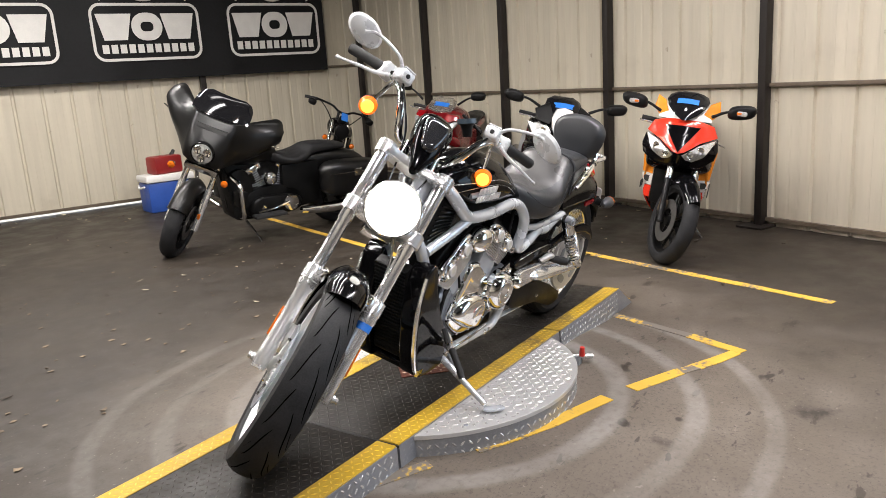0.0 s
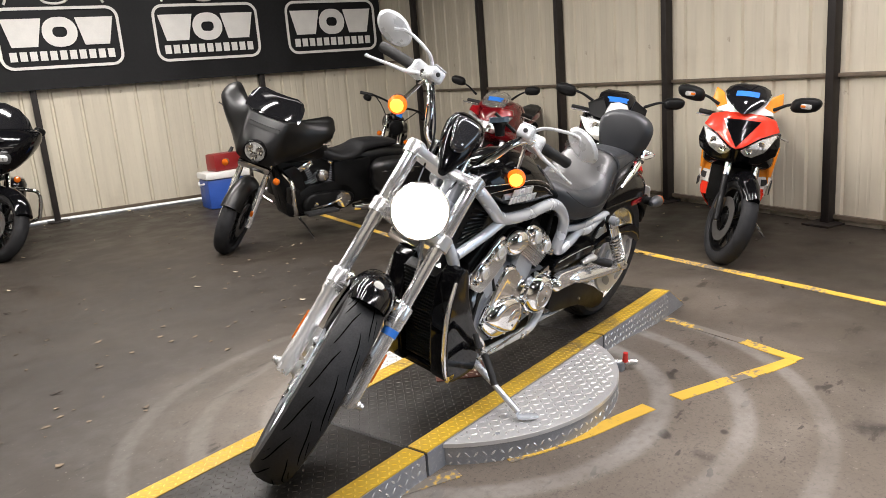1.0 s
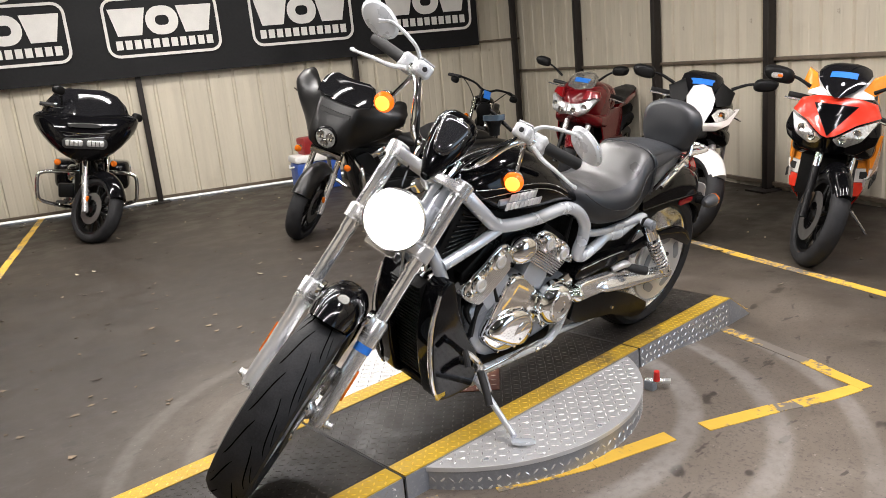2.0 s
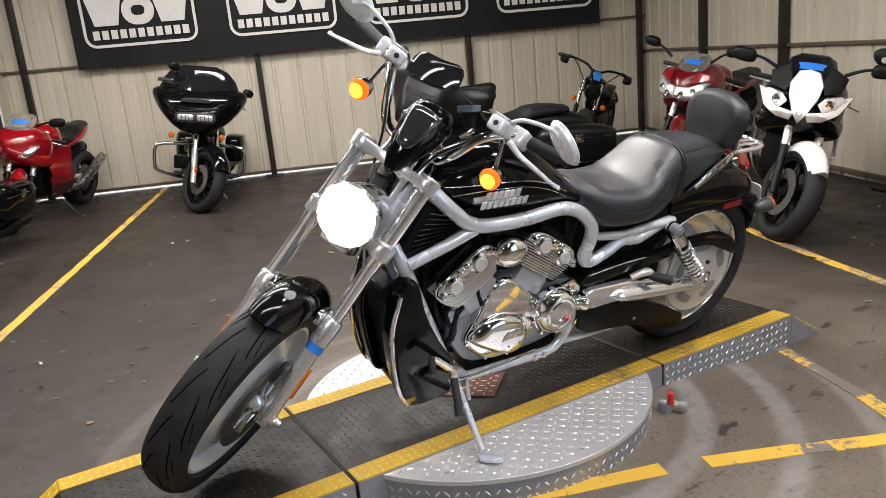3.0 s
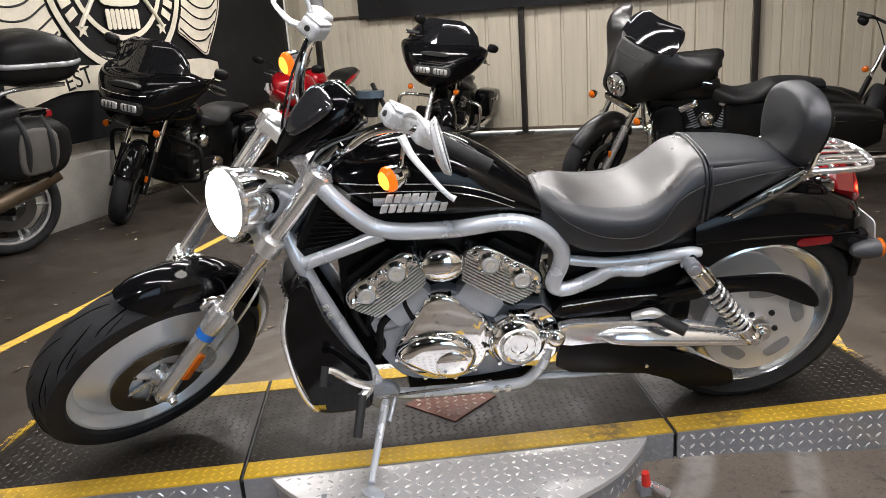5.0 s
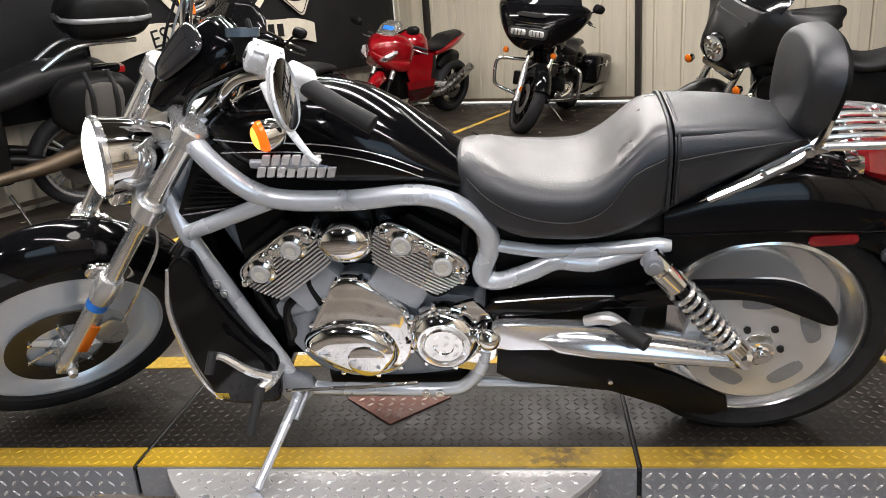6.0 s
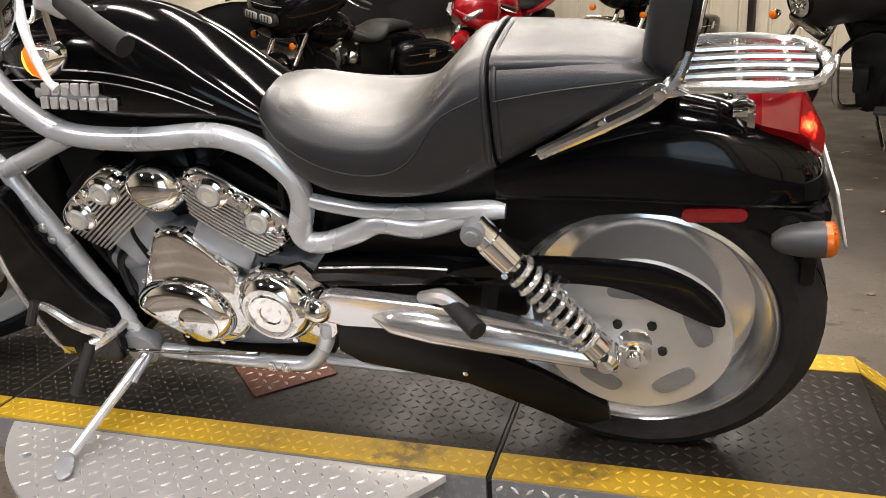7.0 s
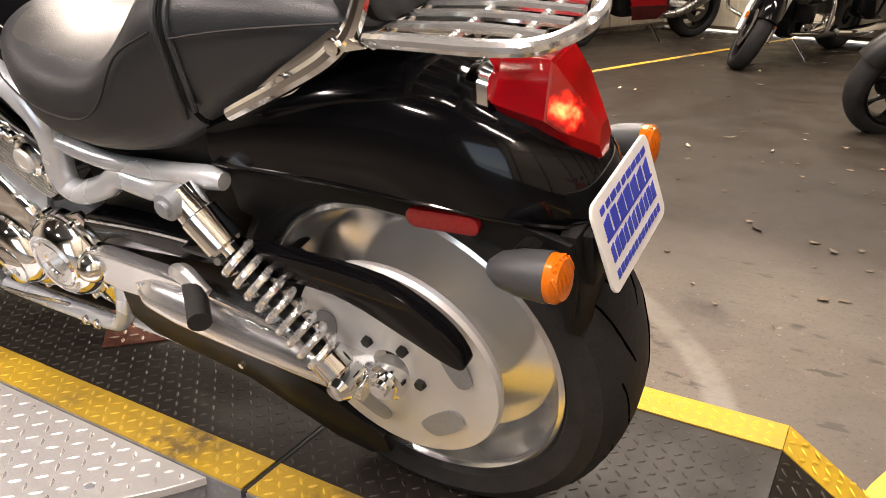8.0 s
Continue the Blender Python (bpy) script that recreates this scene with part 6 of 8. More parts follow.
# handlebar and its controls
to_fork = (BIKE @ FORK).to_3x3().inverted()
bar = fork_part("handlebar", tube([(0.125, 0.36, 1.078), (0.066, 0.262, 1.056), (0.03, 0.2, 1.03), (0.0, 0.155, 0.975), (0.012, 0.12, 0.90), (0.05, 0.085, 0.862), (0.06, 0.0, 0.86), (0.05, -0.085, 0.862), (0.012, -0.12, 0.90), (0.0, -0.155, 0.975), (0.03, -0.2, 1.03), (0.066, -0.262, 1.056), (0.125, -0.36, 1.078)], 0.0145, 12, 6), "chrome", "chrome handlebar")
for s in (-1, 1):
    fork_part("riser", tube([(0.035, s * 0.055, 0.79), (0.05, s * 0.055, 0.865)], [0.02, 0.018], 14, 1), "chrome", "", bar)
    fork_part("grip", tube([(0.066, s * 0.256, 1.055), (0.10, s * 0.32, 1.069), (0.142, s * 0.385, 1.085)], [0.0195, 0.0185, 0.0195], 16, 4), "grip", "black rubber grip", bar)
    fork_part("switch_box", box(-0.028, 0.03, -0.028, 0.028, -0.027, 0.027, 0.014, 4, Matrix.Translation((0.058, s * 0.238, 1.05)) @ Matrix.Rotation(s * 0.35, 4, "Z")), "silver", "silver switch housing", bar)
    res = fork_part("reservoir", box(-0.04, 0.034, -0.028, 0.028, -0.02, 0.026, 0.014, 4, Matrix.Translation((0.012, s * 0.185, 1.038)) @ Matrix.Rotation(s * 0.35, 4, "Z") @ Matrix.Rotation(-0.1, 4, "Y")), "silver", "silver fluid reservoir", bar)
    hm = Matrix.Translation((0.012, s * 0.185, 1.038)) @ Matrix.Rotation(s * 0.35, 4, "Z") @ Matrix.Rotation(-0.1, 4, "Y")
    for q, mt, rr in (((-0.026, 0.0), "cast", 0.0035), ((0.02, 0.0), "cast", 0.0035)):
        b = lathe([(0, 0.0345), (rr, 0.0342), (rr, 0.03)], (0, 0, 0), (0, 0, 1), 8)
        b.transform(hm @ Matrix.Translation((*q, 0)))
        fork_part("cap_screw", b, mt, "", res)
    b = lathe([(0, -0.044), (0.007, -0.043), (0.009, -0.038)], (0, 0, 0.004), (1, 0, 0), 14)
    b.transform(hm)
    fork_part("sight_glass", b, "dark", "", res)
    for k in range(3):
        b = box(-0.008, 0.008, -0.003, 0.003, -0.004, 0.004, 0.0015)
        b.transform(Matrix.Translation((0.058, s * 0.238, 1.05)) @ Matrix.Rotation(s * 0.35, 4, "Z") @ Matrix.Translation((0.031, 0.004 * k - 0.004, -0.014 + 0.013 * k)) @ Matrix.Rotation(radians(90), 4, "Z"))
        fork_part("switch_button", b, "plastic", "", bar)
    fork_part("reservoir_cap", box(-0.034, 0.028, -0.024, 0.024, 0.026, 0.032, 0.003, 2, Matrix.Translation((0.012, s * 0.185, 1.038)) @ Matrix.Rotation(s * 0.35, 4, "Z") @ Matrix.Rotation(-0.1, 4, "Y")), "silver", "", res)
    fork_part("lever", tube([(0.004, s * 0.225, 1.02), (0.014, s * 0.272, 1.004), (0.026, s * 0.33, 0.998), (0.046, s * 0.39, 0.993), (0.058, s * 0.41, 0.995)], [0.011, 0.0095, 0.008, 0.0065, 0.0085], 10, 5, flat=0.7), "silver", "silver hand lever", bar)
    spot = Vector((-0.052, -0.362, 1.092)) if s < 0 else Vector((0.0, 0.372, 1.105))
    face = to_fork @ Vector((0.95, -0.16, 0.22) if s < 0 else (0.8, 0.5, 0.2))
    face.normalize()
    longways = to_fork @ Vector((0.05, -0.52, -0.8) if s < 0 else (0.43, -0.4, -0.78))
    longways = (longways - face * longways.dot(face)).normalized()
    mir = fork_part("mirror", tube([(0.0, s * 0.195, 1.055), (-0.02, s * 0.235, 1.088), (spot.x - 0.02, s * 0.325, spot.z + 0.006), tuple(spot - face * 0.02)], [0.007, 0.006, 0.006, 0.008], 8, 5), "silver", "oval mirror on a silver stalk", bar)
    mm = Matrix.Translation(spot) @ Matrix((face, longways, face.cross(longways))).transposed().to_4x4()
    b = lathe([(0, -0.022), (0.025, -0.02), (0.045, -0.012), (0.052, 0.0), (0.05, 0.004)], (0, 0, 0), (1, 0, 0), 28)
    b.transform(mm @ Matrix.Diagonal((1, 1.34, 0.88, 1)))
    shell = fork_part("mirror_shell", b, "silver", "", bar)
    b = lathe([(0, 0.0035), (0.047, 0.0035), (0.05, 0.002), (0.05, -0.004)], (0, 0, 0), (1, 0, 0), 28)
    b.transform(mm @ Matrix.Diagonal((1, 1.34, 0.88, 1)))
    fork_part("mirror_glass", b, "mirror", "", bar)
    sg = fork_part("front_turn_signal", lathe([(0, 0.055), (0.012, 0.05), (0.024, 0.035), (0.031, 0.012), (0.033, -0.008), (0.0, -0.008)], (0.065, s * 0.236, 0.912), (0.80, 0, 0.6), 20), "chrome", "chrome bullet turn signal")
    fork_part("lens", lathe([(0.032, -0.008), (0.032, -0.017), (0.024, -0.026), (0.0, -0.03)], (0.065, s * 0.236, 0.912), (0.80, 0, 0.6), 20), "amber_on", "lit amber lens", sg)
    fork_part("bulb", lathe([(0.0, -0.034), (0.014, -0.033), (0.023, -0.028), (0.0245, -0.022)], (0.065, s * 0.236, 0.912), (0.80, 0, 0.6), 18), glow("amber_bulb", (1.0, 0.42, 0.05), 2.2), "", sg)
    fork_part("stalk", tube([(0.085, s * 0.232, 0.93), (0.05, s * 0.21, 1.0), (0.04, s * 0.2, 1.03)], 0.007, 8, 3), "chrome", "", sg)
    for q, rr in ((0.0, 0.0035), (0.014, 0.0028)):
        fork_part("cable", tube([(-0.005 + q, s * 0.175, 1.02), (-0.03 + q, s * 0.13, 0.94), (-0.035 + q, s * 0.085, 0.86), (0.0, s * 0.06, 0.77), (0.05, s * 0.04, 0.66)], rr, 6, 6), "cast" if q else "plastic", "", bar)
fork_part("brake_hose", tube([(0.0, -0.06, 0.55), (0.06, -0.10, 0.45), (0.07, -0.115, 0.32), (0.09, -0.1, 0.14)], 0.004, 6, 6), "slider", "braided steel brake hose")

# a small holder on the left of the bar; its bluish reflection is a coloured band
up = to_fork @ Vector((0.05, 0.0, 1.0))
seat_of_cup = Vector((0.018, -0.104, 1.0))
cup = fork_part("holder", lathe([(0.0, 0.05), (0.03, 0.05), (0.033, 0.046), (0.033, 0.036), (0.024, 0.028), (0.018, 0.012), (0.016, -0.012), (0.0, -0.014)], seat_of_cup, up, 18), "plastic", "black clamp-on holder")
fork_part("blue_band", lathe([(0.0332, 0.0505), (0.0338, 0.0505), (0.0338, 0.034), (0.0332, 0.034)], seat_of_cup, up, 18, closed=True), "slate", "blue-grey band round the holder, a bluish reflection put in as colour", cup)
fork_part("holder_lug", tube([seat_of_cup + Vector((0.0, -0.045, 0.03)), seat_of_cup + Vector((0.0, 0.045, 0.05))], 0.006, 8, 1), "plastic", "", cup)

# front fender
rings = []
for i in range(25):
    deg = 134 - 110 * i / 24
    a = radians(deg)
    R = float(np.interp(deg, [24, 60, 90, 112, 122, 129, 136], [0.345, 0.36, 0.365, 0.362, 0.356, 0.347, 0.334]))
    wv = float(np.interp(i / 24, [0, 0.08, 0.3, 0.8, 1], [0.062, 0.070, 0.073, 0.071, 0.058]))
    ring = []
    for o, q in ((0.0, 1), (-0.006, -1)):
        for k in range(17):
            t = radians(-90 + 180 * k / 16) * q
            rr = R + o + 0.022 * math.cos(t) - 0.045 * abs(math.sin(t)) ** 3
            b = a - radians(11) * max(0.0, 1 - i / 9) * abs(math.sin(t)) ** 3
            ring.append((rr * math.cos(b), (wv + o * 0.5) * math.sin(t), rr * math.sin(b)))
    rings.append(ring)
ff = fork_part("front_fender", skin(bmesh.new(), rings), "gloss", "black gloss front fender", None, 60)
for s in (-1, 1):
    fork_part("fender_bracket", prism(rounded([(-0.06, 0.33), (0.02, 0.345), (0.06, 0.31), (0.02, 0.29), (-0.05, 0.295)], 3), min(s * 0.074, s * 0.09), max(s * 0.074, s * 0.09), 0.004), "chrome", "", ff)

# ---- the other motorcycles ----
M.update(
    matte=paint("matte_black_paint", (0.004, 0.0039, 0.0038), 0.33, 0, 0.2, 6, 0, 120, 0, 0.05, 0.42),
    red_paint=paint("red_metal_paint", (0.27, 0.004, 0.008), 0.16, 0.1, 0.15, 5, 0, 120, 1.0, 0.04),
    dark_red=paint("dark_red_paint", (0.15, 0.005, 0.008), 0.2, 0.1, 0.15, 5, 0, 120, 1.0, 0.04),
    bright_red=paint("bright_red_paint", (0.68, 0.035, 0.014), 0.2, 0, 0.08, 6, 0, 120, 0.8, 0.04),
    orange=paint("orange_paint", (0.78, 0.26, 0.02), 0.22, 0, 0.08, 6, 0, 120, 0.8, 0.04),
    white_paint=paint("white_paint", (0.76, 0.74, 0.70), 0.22, 0, 0.04, 6, 0, 120, 0.8, 0.04),
    grey_paint=paint("silver_grey_paint", (0.32, 0.33, 0.34), 0.3, 0.4, 0.1, 6),
    screen=paint("dark_smoked_screen", (0.008, 0.008, 0.009), 0.06, 0, 0.1, 5, 0, 120, 0, 0.02),
    clear_screen=glass("tinted_clear_screen", (0.62, 0.60, 0.55), 0.05, 0.85),
    lamp_glass=paint("lamp_reflector", (0.72, 0.72, 0.7), 0.12, 0.6, 0.4, 60, 0.5, 90),
    fork_gold=paint("bronze_steel", (0.22, 0.165, 0.11), 0.35, 0.8, 0.1),
    saddle=leather("dull_black_saddle", (0.007, 0.007, 0.0075), 0.42, 0.35),
    brake=paint("dark_brake_steel", (0.1, 0.095, 0.088), 0.45, 0.5, 0.1, 20),
    cloth_grey=paint("grey_cloth", (0.075, 0.07, 0.062), 0.8, 0, 0.15, 40, 0.2, 300),
    steel=paint("brushed_steel", (0.48, 0.47, 0.45), 0.3, 1.0, 0.1, 20),
)


class Build:
    """Links parts under one motorcycle; front parts are turned about the steering head."""

    def __init__(self, name, m, label, group="parked motorcycles", steer=0.0, head=(0.5, 0.9), rake=27):
        self.root = thing(name, m, label, "motorcycle", group)
        ax = Vector((math.sin(radians(rake)), 0, math.cos(radians(rake))))
        self.turn = Matrix.Translation((head[0], 0, head[1])) @ Matrix.Rotation(radians(steer), 4, ax) @ Matrix.Translation((-head[0], 0, -head[1]))

    def add(self, name, bm, mat, label="", parent=None, front=False, smooth=40):
        if front:
            bm.transform(self.turn)
        return part(name, bm, mat, parent or self.root, label, smooth)

    def wheel(self, name, x, radius, width, rim_r, front, spokes=9, rim="satin", edge=None, discs=True):
        c = (x, 0, radius)
        t = self.add(name, tyre_bm(c, radius, width, radius - rim_r, rim_r), "tyre", "black tyre", None, front)
        hw = width * 0.36
        self.add("rim", lathe([(rim_r + 0.004, -hw), (rim_r + 0.004, hw), (rim_r - 0.012, hw * 0.95), (rim_r - 0.022, hw * 0.4), (rim_r - 0.022, -hw * 0.4), (rim_r - 0.012, -hw * 0.95)], c, (0, 1, 0), 40, closed=True), edge or rim, "", t, front)
        b = bmesh.new()
        for k in range(spokes):
            a = 2 * math.pi * k / spokes
            for s in (-1, 1):
                q = a + s * 0.12
                tube([(c[0] + 0.03 * math.cos(a), s * 0.03, c[2] + 0.03 * math.sin(a)), (c[0] + (rim_r - 0.015) * math.cos(q), s * 0.015, c[2] + (rim_r - 0.015) * math.sin(q))], [0.014, 0.009], 6, 1, b)
        lathe([(0.0, -0.06), (0.035, -0.058), (0.045, -0.03), (0.045, 0.03), (0.035, 0.058), (0, 0.06)], c, (0, 1, 0), 20, b)
        self.add("spokes", b, rim, "", t, front)
        if discs:
            for s in (-1, 1):
                self.add("brake_disc", lathe([(0.085, s * 0.058), (0.15, s * 0.058), (0.15, s * 0.063), (0.085, s * 0.063)], c, (0, 1, 0), 36, closed=True), "brake", "dark steel brake disc", t, front)
        return t

    def stand(self, x, y=-0.12):
        self.add("side_stand", tube([(x, y, 0.2), (x + 0.05, y - 0.1, 0.08), (x + 0.06, y - 0.15, 0.02), (x - 0.02, y - 0.19, 0.012)], 0.011, 8, 4), "chrome", "chrome side stand")

    def signal(self, x, y, z, front=True, axis=(-1, 0, 0)):
        s = self.add("turn_signal", lathe([(0, -0.04), (0.02, -0.035), (0.03, -0.01), (0.03, 0.0)], (x, y, z), axis, 16), "chrome", "", None, front)
        self.add("lens", lathe([(0.029, 0.0), (0.027, 0.012), (0.015, 0.02), (0, 0.022)], (x, y, z), axis, 16), "amber", "amber lens", s, front)


def mirror_arm(b, base, tip, front, size=(0.085, 0.05), mat="plastic", front_part=True):
    arm = b.add("mirror", tube([base, tuple(Vector(base).lerp(Vector(tip), 0.5) + Vector((0.0, 0, 0.02))), tip], [0.012, 0.009, 0.01], 8, 4), mat, "black mirror on a stalk", None, front)
    sgn = 1 if tip[1] > 0 else -1
    m = Matrix.Translation(tip) @ Matrix.Rotation(sgn * radians(10), 4, "X")
    h = lens_body(rounded([(-size[0], -size[1] * 0.3), (-size[0] * 0.7, size[1]), (size[0] * 0.5, size[1]), (size[0], 0.2 * size[1]), (size[0] * 0.6, -size[1]), (-size[0] * 0.6, -size[1])], 3), 0.012, -0.035, 0.6, 3)
    h.transform(Matrix(((0, 1, 0, 0), (sgn, 0, 0, 0), (0, 0, 1, 0), (0, 0, 0, 1))))
    h.transform(m)
    b.add("mirror_housing", h, mat, "", arm, front)
    g = lens_body(rounded([(-size[0] * 0.9, -size[1] * 0.3), (-size[0] * 0.65, size[1] * 0.9), (size[0] * 0.5, size[1] * 0.9), (size[0] * 0.9, 0.2 * size[1]), (size[0] * 0.55, -size[1] * 0.9), (-size[0] * 0.55, -size[1] * 0.9)], 3), 0.0122, 0.016, 0.95, 2)
    g.transform(Matrix(((0, 1, 0, 0), (sgn, 0, 0, 0), (0, 0, 1, 0), (0, 0, 0, 1))))
    g.transform(m)
    b.add("mirror_glass", g, "mirror", "", arm, front)


def tourer(m, label, paint_mat, shark, steer, fork_mat, rail):
    """A big V-twin tourer. Origin: the front tyre's contact; x runs back, y to its right."""
    b = Build("motorcycle", m, label, steer=steer, head=(0.42, 0.85), rake=26)
    wb = 1.625
    b.wheel("front_wheel", 0, 0.325, 0.13, 0.242, True, 10 if shark else 9, "satin")
    b.wheel("rear_wheel", wb, 0.315, 0.18, 0.205, False, 9, "satin")
    for s in (-1, 1):
        b.add("fork_slider", tube([(-0.01, s * 0.115, 0.28), (0.06, s * 0.115, 0.42), (0.15, s * 0.115, 0.6)], [0.029, 0.028, 0.032], 14, 2), "fork_chrome" if fork_mat == "chrome" else fork_mat, "fork slider", None, True)
        b.add("fork_tube", tube([(0.15, s * 0.115, 0.6), (0.27, s * 0.115, 0.84)], 0.024, 14, 1), "chrome" if fork_mat != "satin" else "satin", "fork tube", None, True)
        b.add("caliper", box(0.03, 0.12, s * 0.085 - 0.02, s * 0.085 + 0.02, 0.33, 0.44, 0.012), "satin", "", None, True)
        b.add("fork_reflector", box(-0.02, -0.008, s * 0.115 - 0.012, s * 0.115 + 0.012, 0.36, 0.43, 0.003, 1, Matrix.Translation((0.03, 0, 0))), "amber", "", None, True)
    rings = []
    for i in range(17):
        a = radians((150 if shark else 138) - 115 * i / 16)
        R = 0.346
        rings.append([((R + 0.03 * math.cos(q) - 0.05 * abs(math.sin(q)) ** 2) * math.cos(a), 0.085 * math.sin(q), 0.325 + (R + 0.03 * math.cos(q) - 0.05 * abs(math.sin(q)) ** 2) * math.sin(a)) for q in (radians(-90 + 180 * j / 12) for j in range(13))])
    b.add("front_fender", skin(bmesh.new(), rings, True), paint_mat, "front fender", None, True, 60)
    # body
    b.add("tank", loft(stations([(0.45, 0.72, 0.86, 0.05, 0.8, 0.8), (0.52, 0.69, 0.93, 0.13, 0.8, 0.8), (0.65, 0.68, 0.95, 0.165, 0.7, 0.8), (0.80, 0.68, 0.92, 0.15, 0.7, 0.8), (0.95, 0.68, 0.82, 0.09, 0.8, 0.8)], 16), 24), paint_mat, "teardrop tank", None, False, 60)
    b.add("seat", loft(stations([(0.86, 0.70, 0.79, 0.08, 0.7, 0.7), (0.95, 0.66, 0.775, 0.15, 0.6, 0.7), (1.08, 0.65, 0.735, 0.19, 0.6, 0.7), (1.22, 0.66, 0.76, 0.175, 0.6, 0.6), (1.30, 0.70, 0.80, 0.14, 0.6, 0.6), (1.5, 0.72, 0.80, 0.12, 0.6, 0.6), (1.66, 0.72, 0.775, 0.09, 0.7, 0.7)], 24), 24), "saddle", "black two-up seat", None, False, 60)
    b.add("rear_fender", loft(stations([(1.25, 0.55, 0.72, 0.09, 0.7, 0.7), (1.5, 0.56, 0.735, 0.10, 0.7, 0.7), (1.8, 0.50, 0.68, 0.10, 0.7, 0.7), (1.98, 0.42, 0.55, 0.08, 0.7, 0.7)], 14), 18), paint_mat, "rear fender", None, False, 60)
    for s in (-1, 1):
        rows = [(1.28, 0.42, 0.60, 0.04, 0.6, 0.5, s * 0.27), (1.36, 0.36, 0.655, 0.095, 0.5, 0.45, s * 0.27), (1.6, 0.34, 0.66, 0.11, 0.5, 0.4, s * 0.275), (1.85, 0.34, 0.64, 0.11, 0.5, 0.4, s * 0.275), (1.98, 0.38, 0.60, 0.08, 0.6, 0.5, s * 0.27)]
        bag = b.add("saddlebag", loft(stations(rows, 16), 22), paint_mat, "hard saddlebag", None, False, 50)
        b.add("bag_lid_line", tube([(1.33, s * 0.372, 0.565), (1.6, s * 0.388, 0.568), (1.92, s * 0.378, 0.56)], 0.003, 6, 3), "chrome", "", bag)
        b.add("bag_latch", box(1.58, 1.66, s * 0.385 - 0.006, s * 0.385 + 0.006, 0.53, 0.60, 0.004), "chrome", "", bag)
        b.add("exhaust", tube([(1.1, s * 0.24, 0.25), (1.4, s * 0.25, 0.235), (1.95, s * 0.25, 0.25), (2.05, s * 0.25, 0.255)], [0.03, 0.05, 0.05, 0.045], 16, 3), "chrome" if fork_mat == "chrome" else "satin", "long exhaust")
        b.add("crash_bar", tube([(0.50, s * 0.08, 0.63), (0.46, s * 0.26, 0.625), (0.44, s * 0.39, 0.615), (0.435, s * 0.44, 0.57), (0.44, s * 0.445, 0.42), (0.46, s * 0.42, 0.34), (0.52, s * 0.25, 0.28), (0.56, s * 0.1, 0.25)], 0.018, 12, 6), rail, "engine guard bar")
        b.add("lower_box", box(0.50, 0.58, s * 0.2 - 0.07, s * 0.2 + 0.07, 0.36, 0.50, 0.02), "satin", "")
        b.add("floorboard", box(0.62, 0.92, s * 0.27 - 0.05, s * 0.27 + 0.05, 0.255, 0.28, 0.008), "grip", "rubber floorboard")
    b.add("frame", tube([(0.42, 0, 0.8), (0.5, 0, 0.5), (0.56, 0, 0.25), (0.8, 0, 0.2), (1.3, 0, 0.25)], 0.03, 10, 4), "satin")
    b.add("oil_tank", box(0.98, 1.36, -0.13, 0.13, 0.26, 0.66, 0.03), "satin", "black side cover")
    # black block added to close the see-through gap under the tank
    b.add("under_tank_fill", box(0.46, 1.0, -0.08, 0.08, 0.5, 0.72, 0.03), "satin", "")
    for k in range(3):
        b.add("wire_loom", tube([(0.4, -0.05 + 0.05 * k, 0.75), (0.5, -0.1 + 0.07 * k, 0.55), (0.58, -0.09 + 0.06 * k, 0.35)], 0.012, 6, 4), "plastic", "")
    eng = b.add("engine", prism(rounded([(0.62, 0.25), (0.6, 0.38), (0.72, 0.47), (0.95, 0.48), (1.15, 0.42), (1.2, 0.3), (1.1, 0.22), (0.8, 0.2)], 3), -0.13, 0.13, 0.02), "satin", "V-twin engine")
    b.add("primary_cover", lens_body(rounded([(0.64, 0.3), (0.7, 0.4), (0.85, 0.41), (1.05, 0.39), (1.15, 0.34), (1.1, 0.25), (0.9, 0.22), (0.7, 0.23)], 4), -0.15, -0.19, 0.8, 4), "chrome" if shark and fork_mat == "chrome" else "satin", "primary cover", eng)
    b.add("derby_cover", lathe([(0, -0.205), (0.03, -0.204), (0.07, -0.198), (0.078, -0.18)], (1.03, 0, 0.32), (0, 1, 0), 24), "chrome", "round chrome cover", eng)
    b.add("inspection_cover", lathe([(0, -0.2), (0.02, -0.199), (0.032, -0.18)], (0.76, 0, 0.31), (0, 1, 0), 18), "chrome", "", eng)
    b.add("shift_linkage", tube([(0.7, -0.2, 0.28), (0.85, -0.215, 0.3), (1.0, -0.21, 0.34)], 0.012, 8, 3), "chrome", "", eng)
    b.add("cam_cover", lens_body(rounded([(0.68, 0.28), (0.7, 0.38), (0.82, 0.4), (0.9, 0.32), (0.84, 0.24), (0.74, 0.23)], 4), 0.14, 0.19, 0.75, 4), "chrome", "", eng)
    for x0, lean in ((0.80, -22), (0.94, 22)):
        mm = Matrix.Translation((x0, 0, 0.46)) @ Matrix.Rotation(radians(lean), 4, "Y")
        for k in range(9):
            f = lathe([(0, 0.02 * k), (0.085, 0.02 * k), (0.085, 0.02 * k + 0.009), (0, 0.02 * k + 0.009)], (0, 0, 0), (0, 0, 1), 20)
            f.transform(mm)
            b.add("cylinder_fin", f, "cast" if fork_mat == "chrome" else "steel", "", eng)
        f = box(-0.075, 0.075, -0.09, 0.09, 0.17, 0.225, 0.02)
        f.transform(mm)
        b.add("rocker_cover", f, "chrome", "", eng)
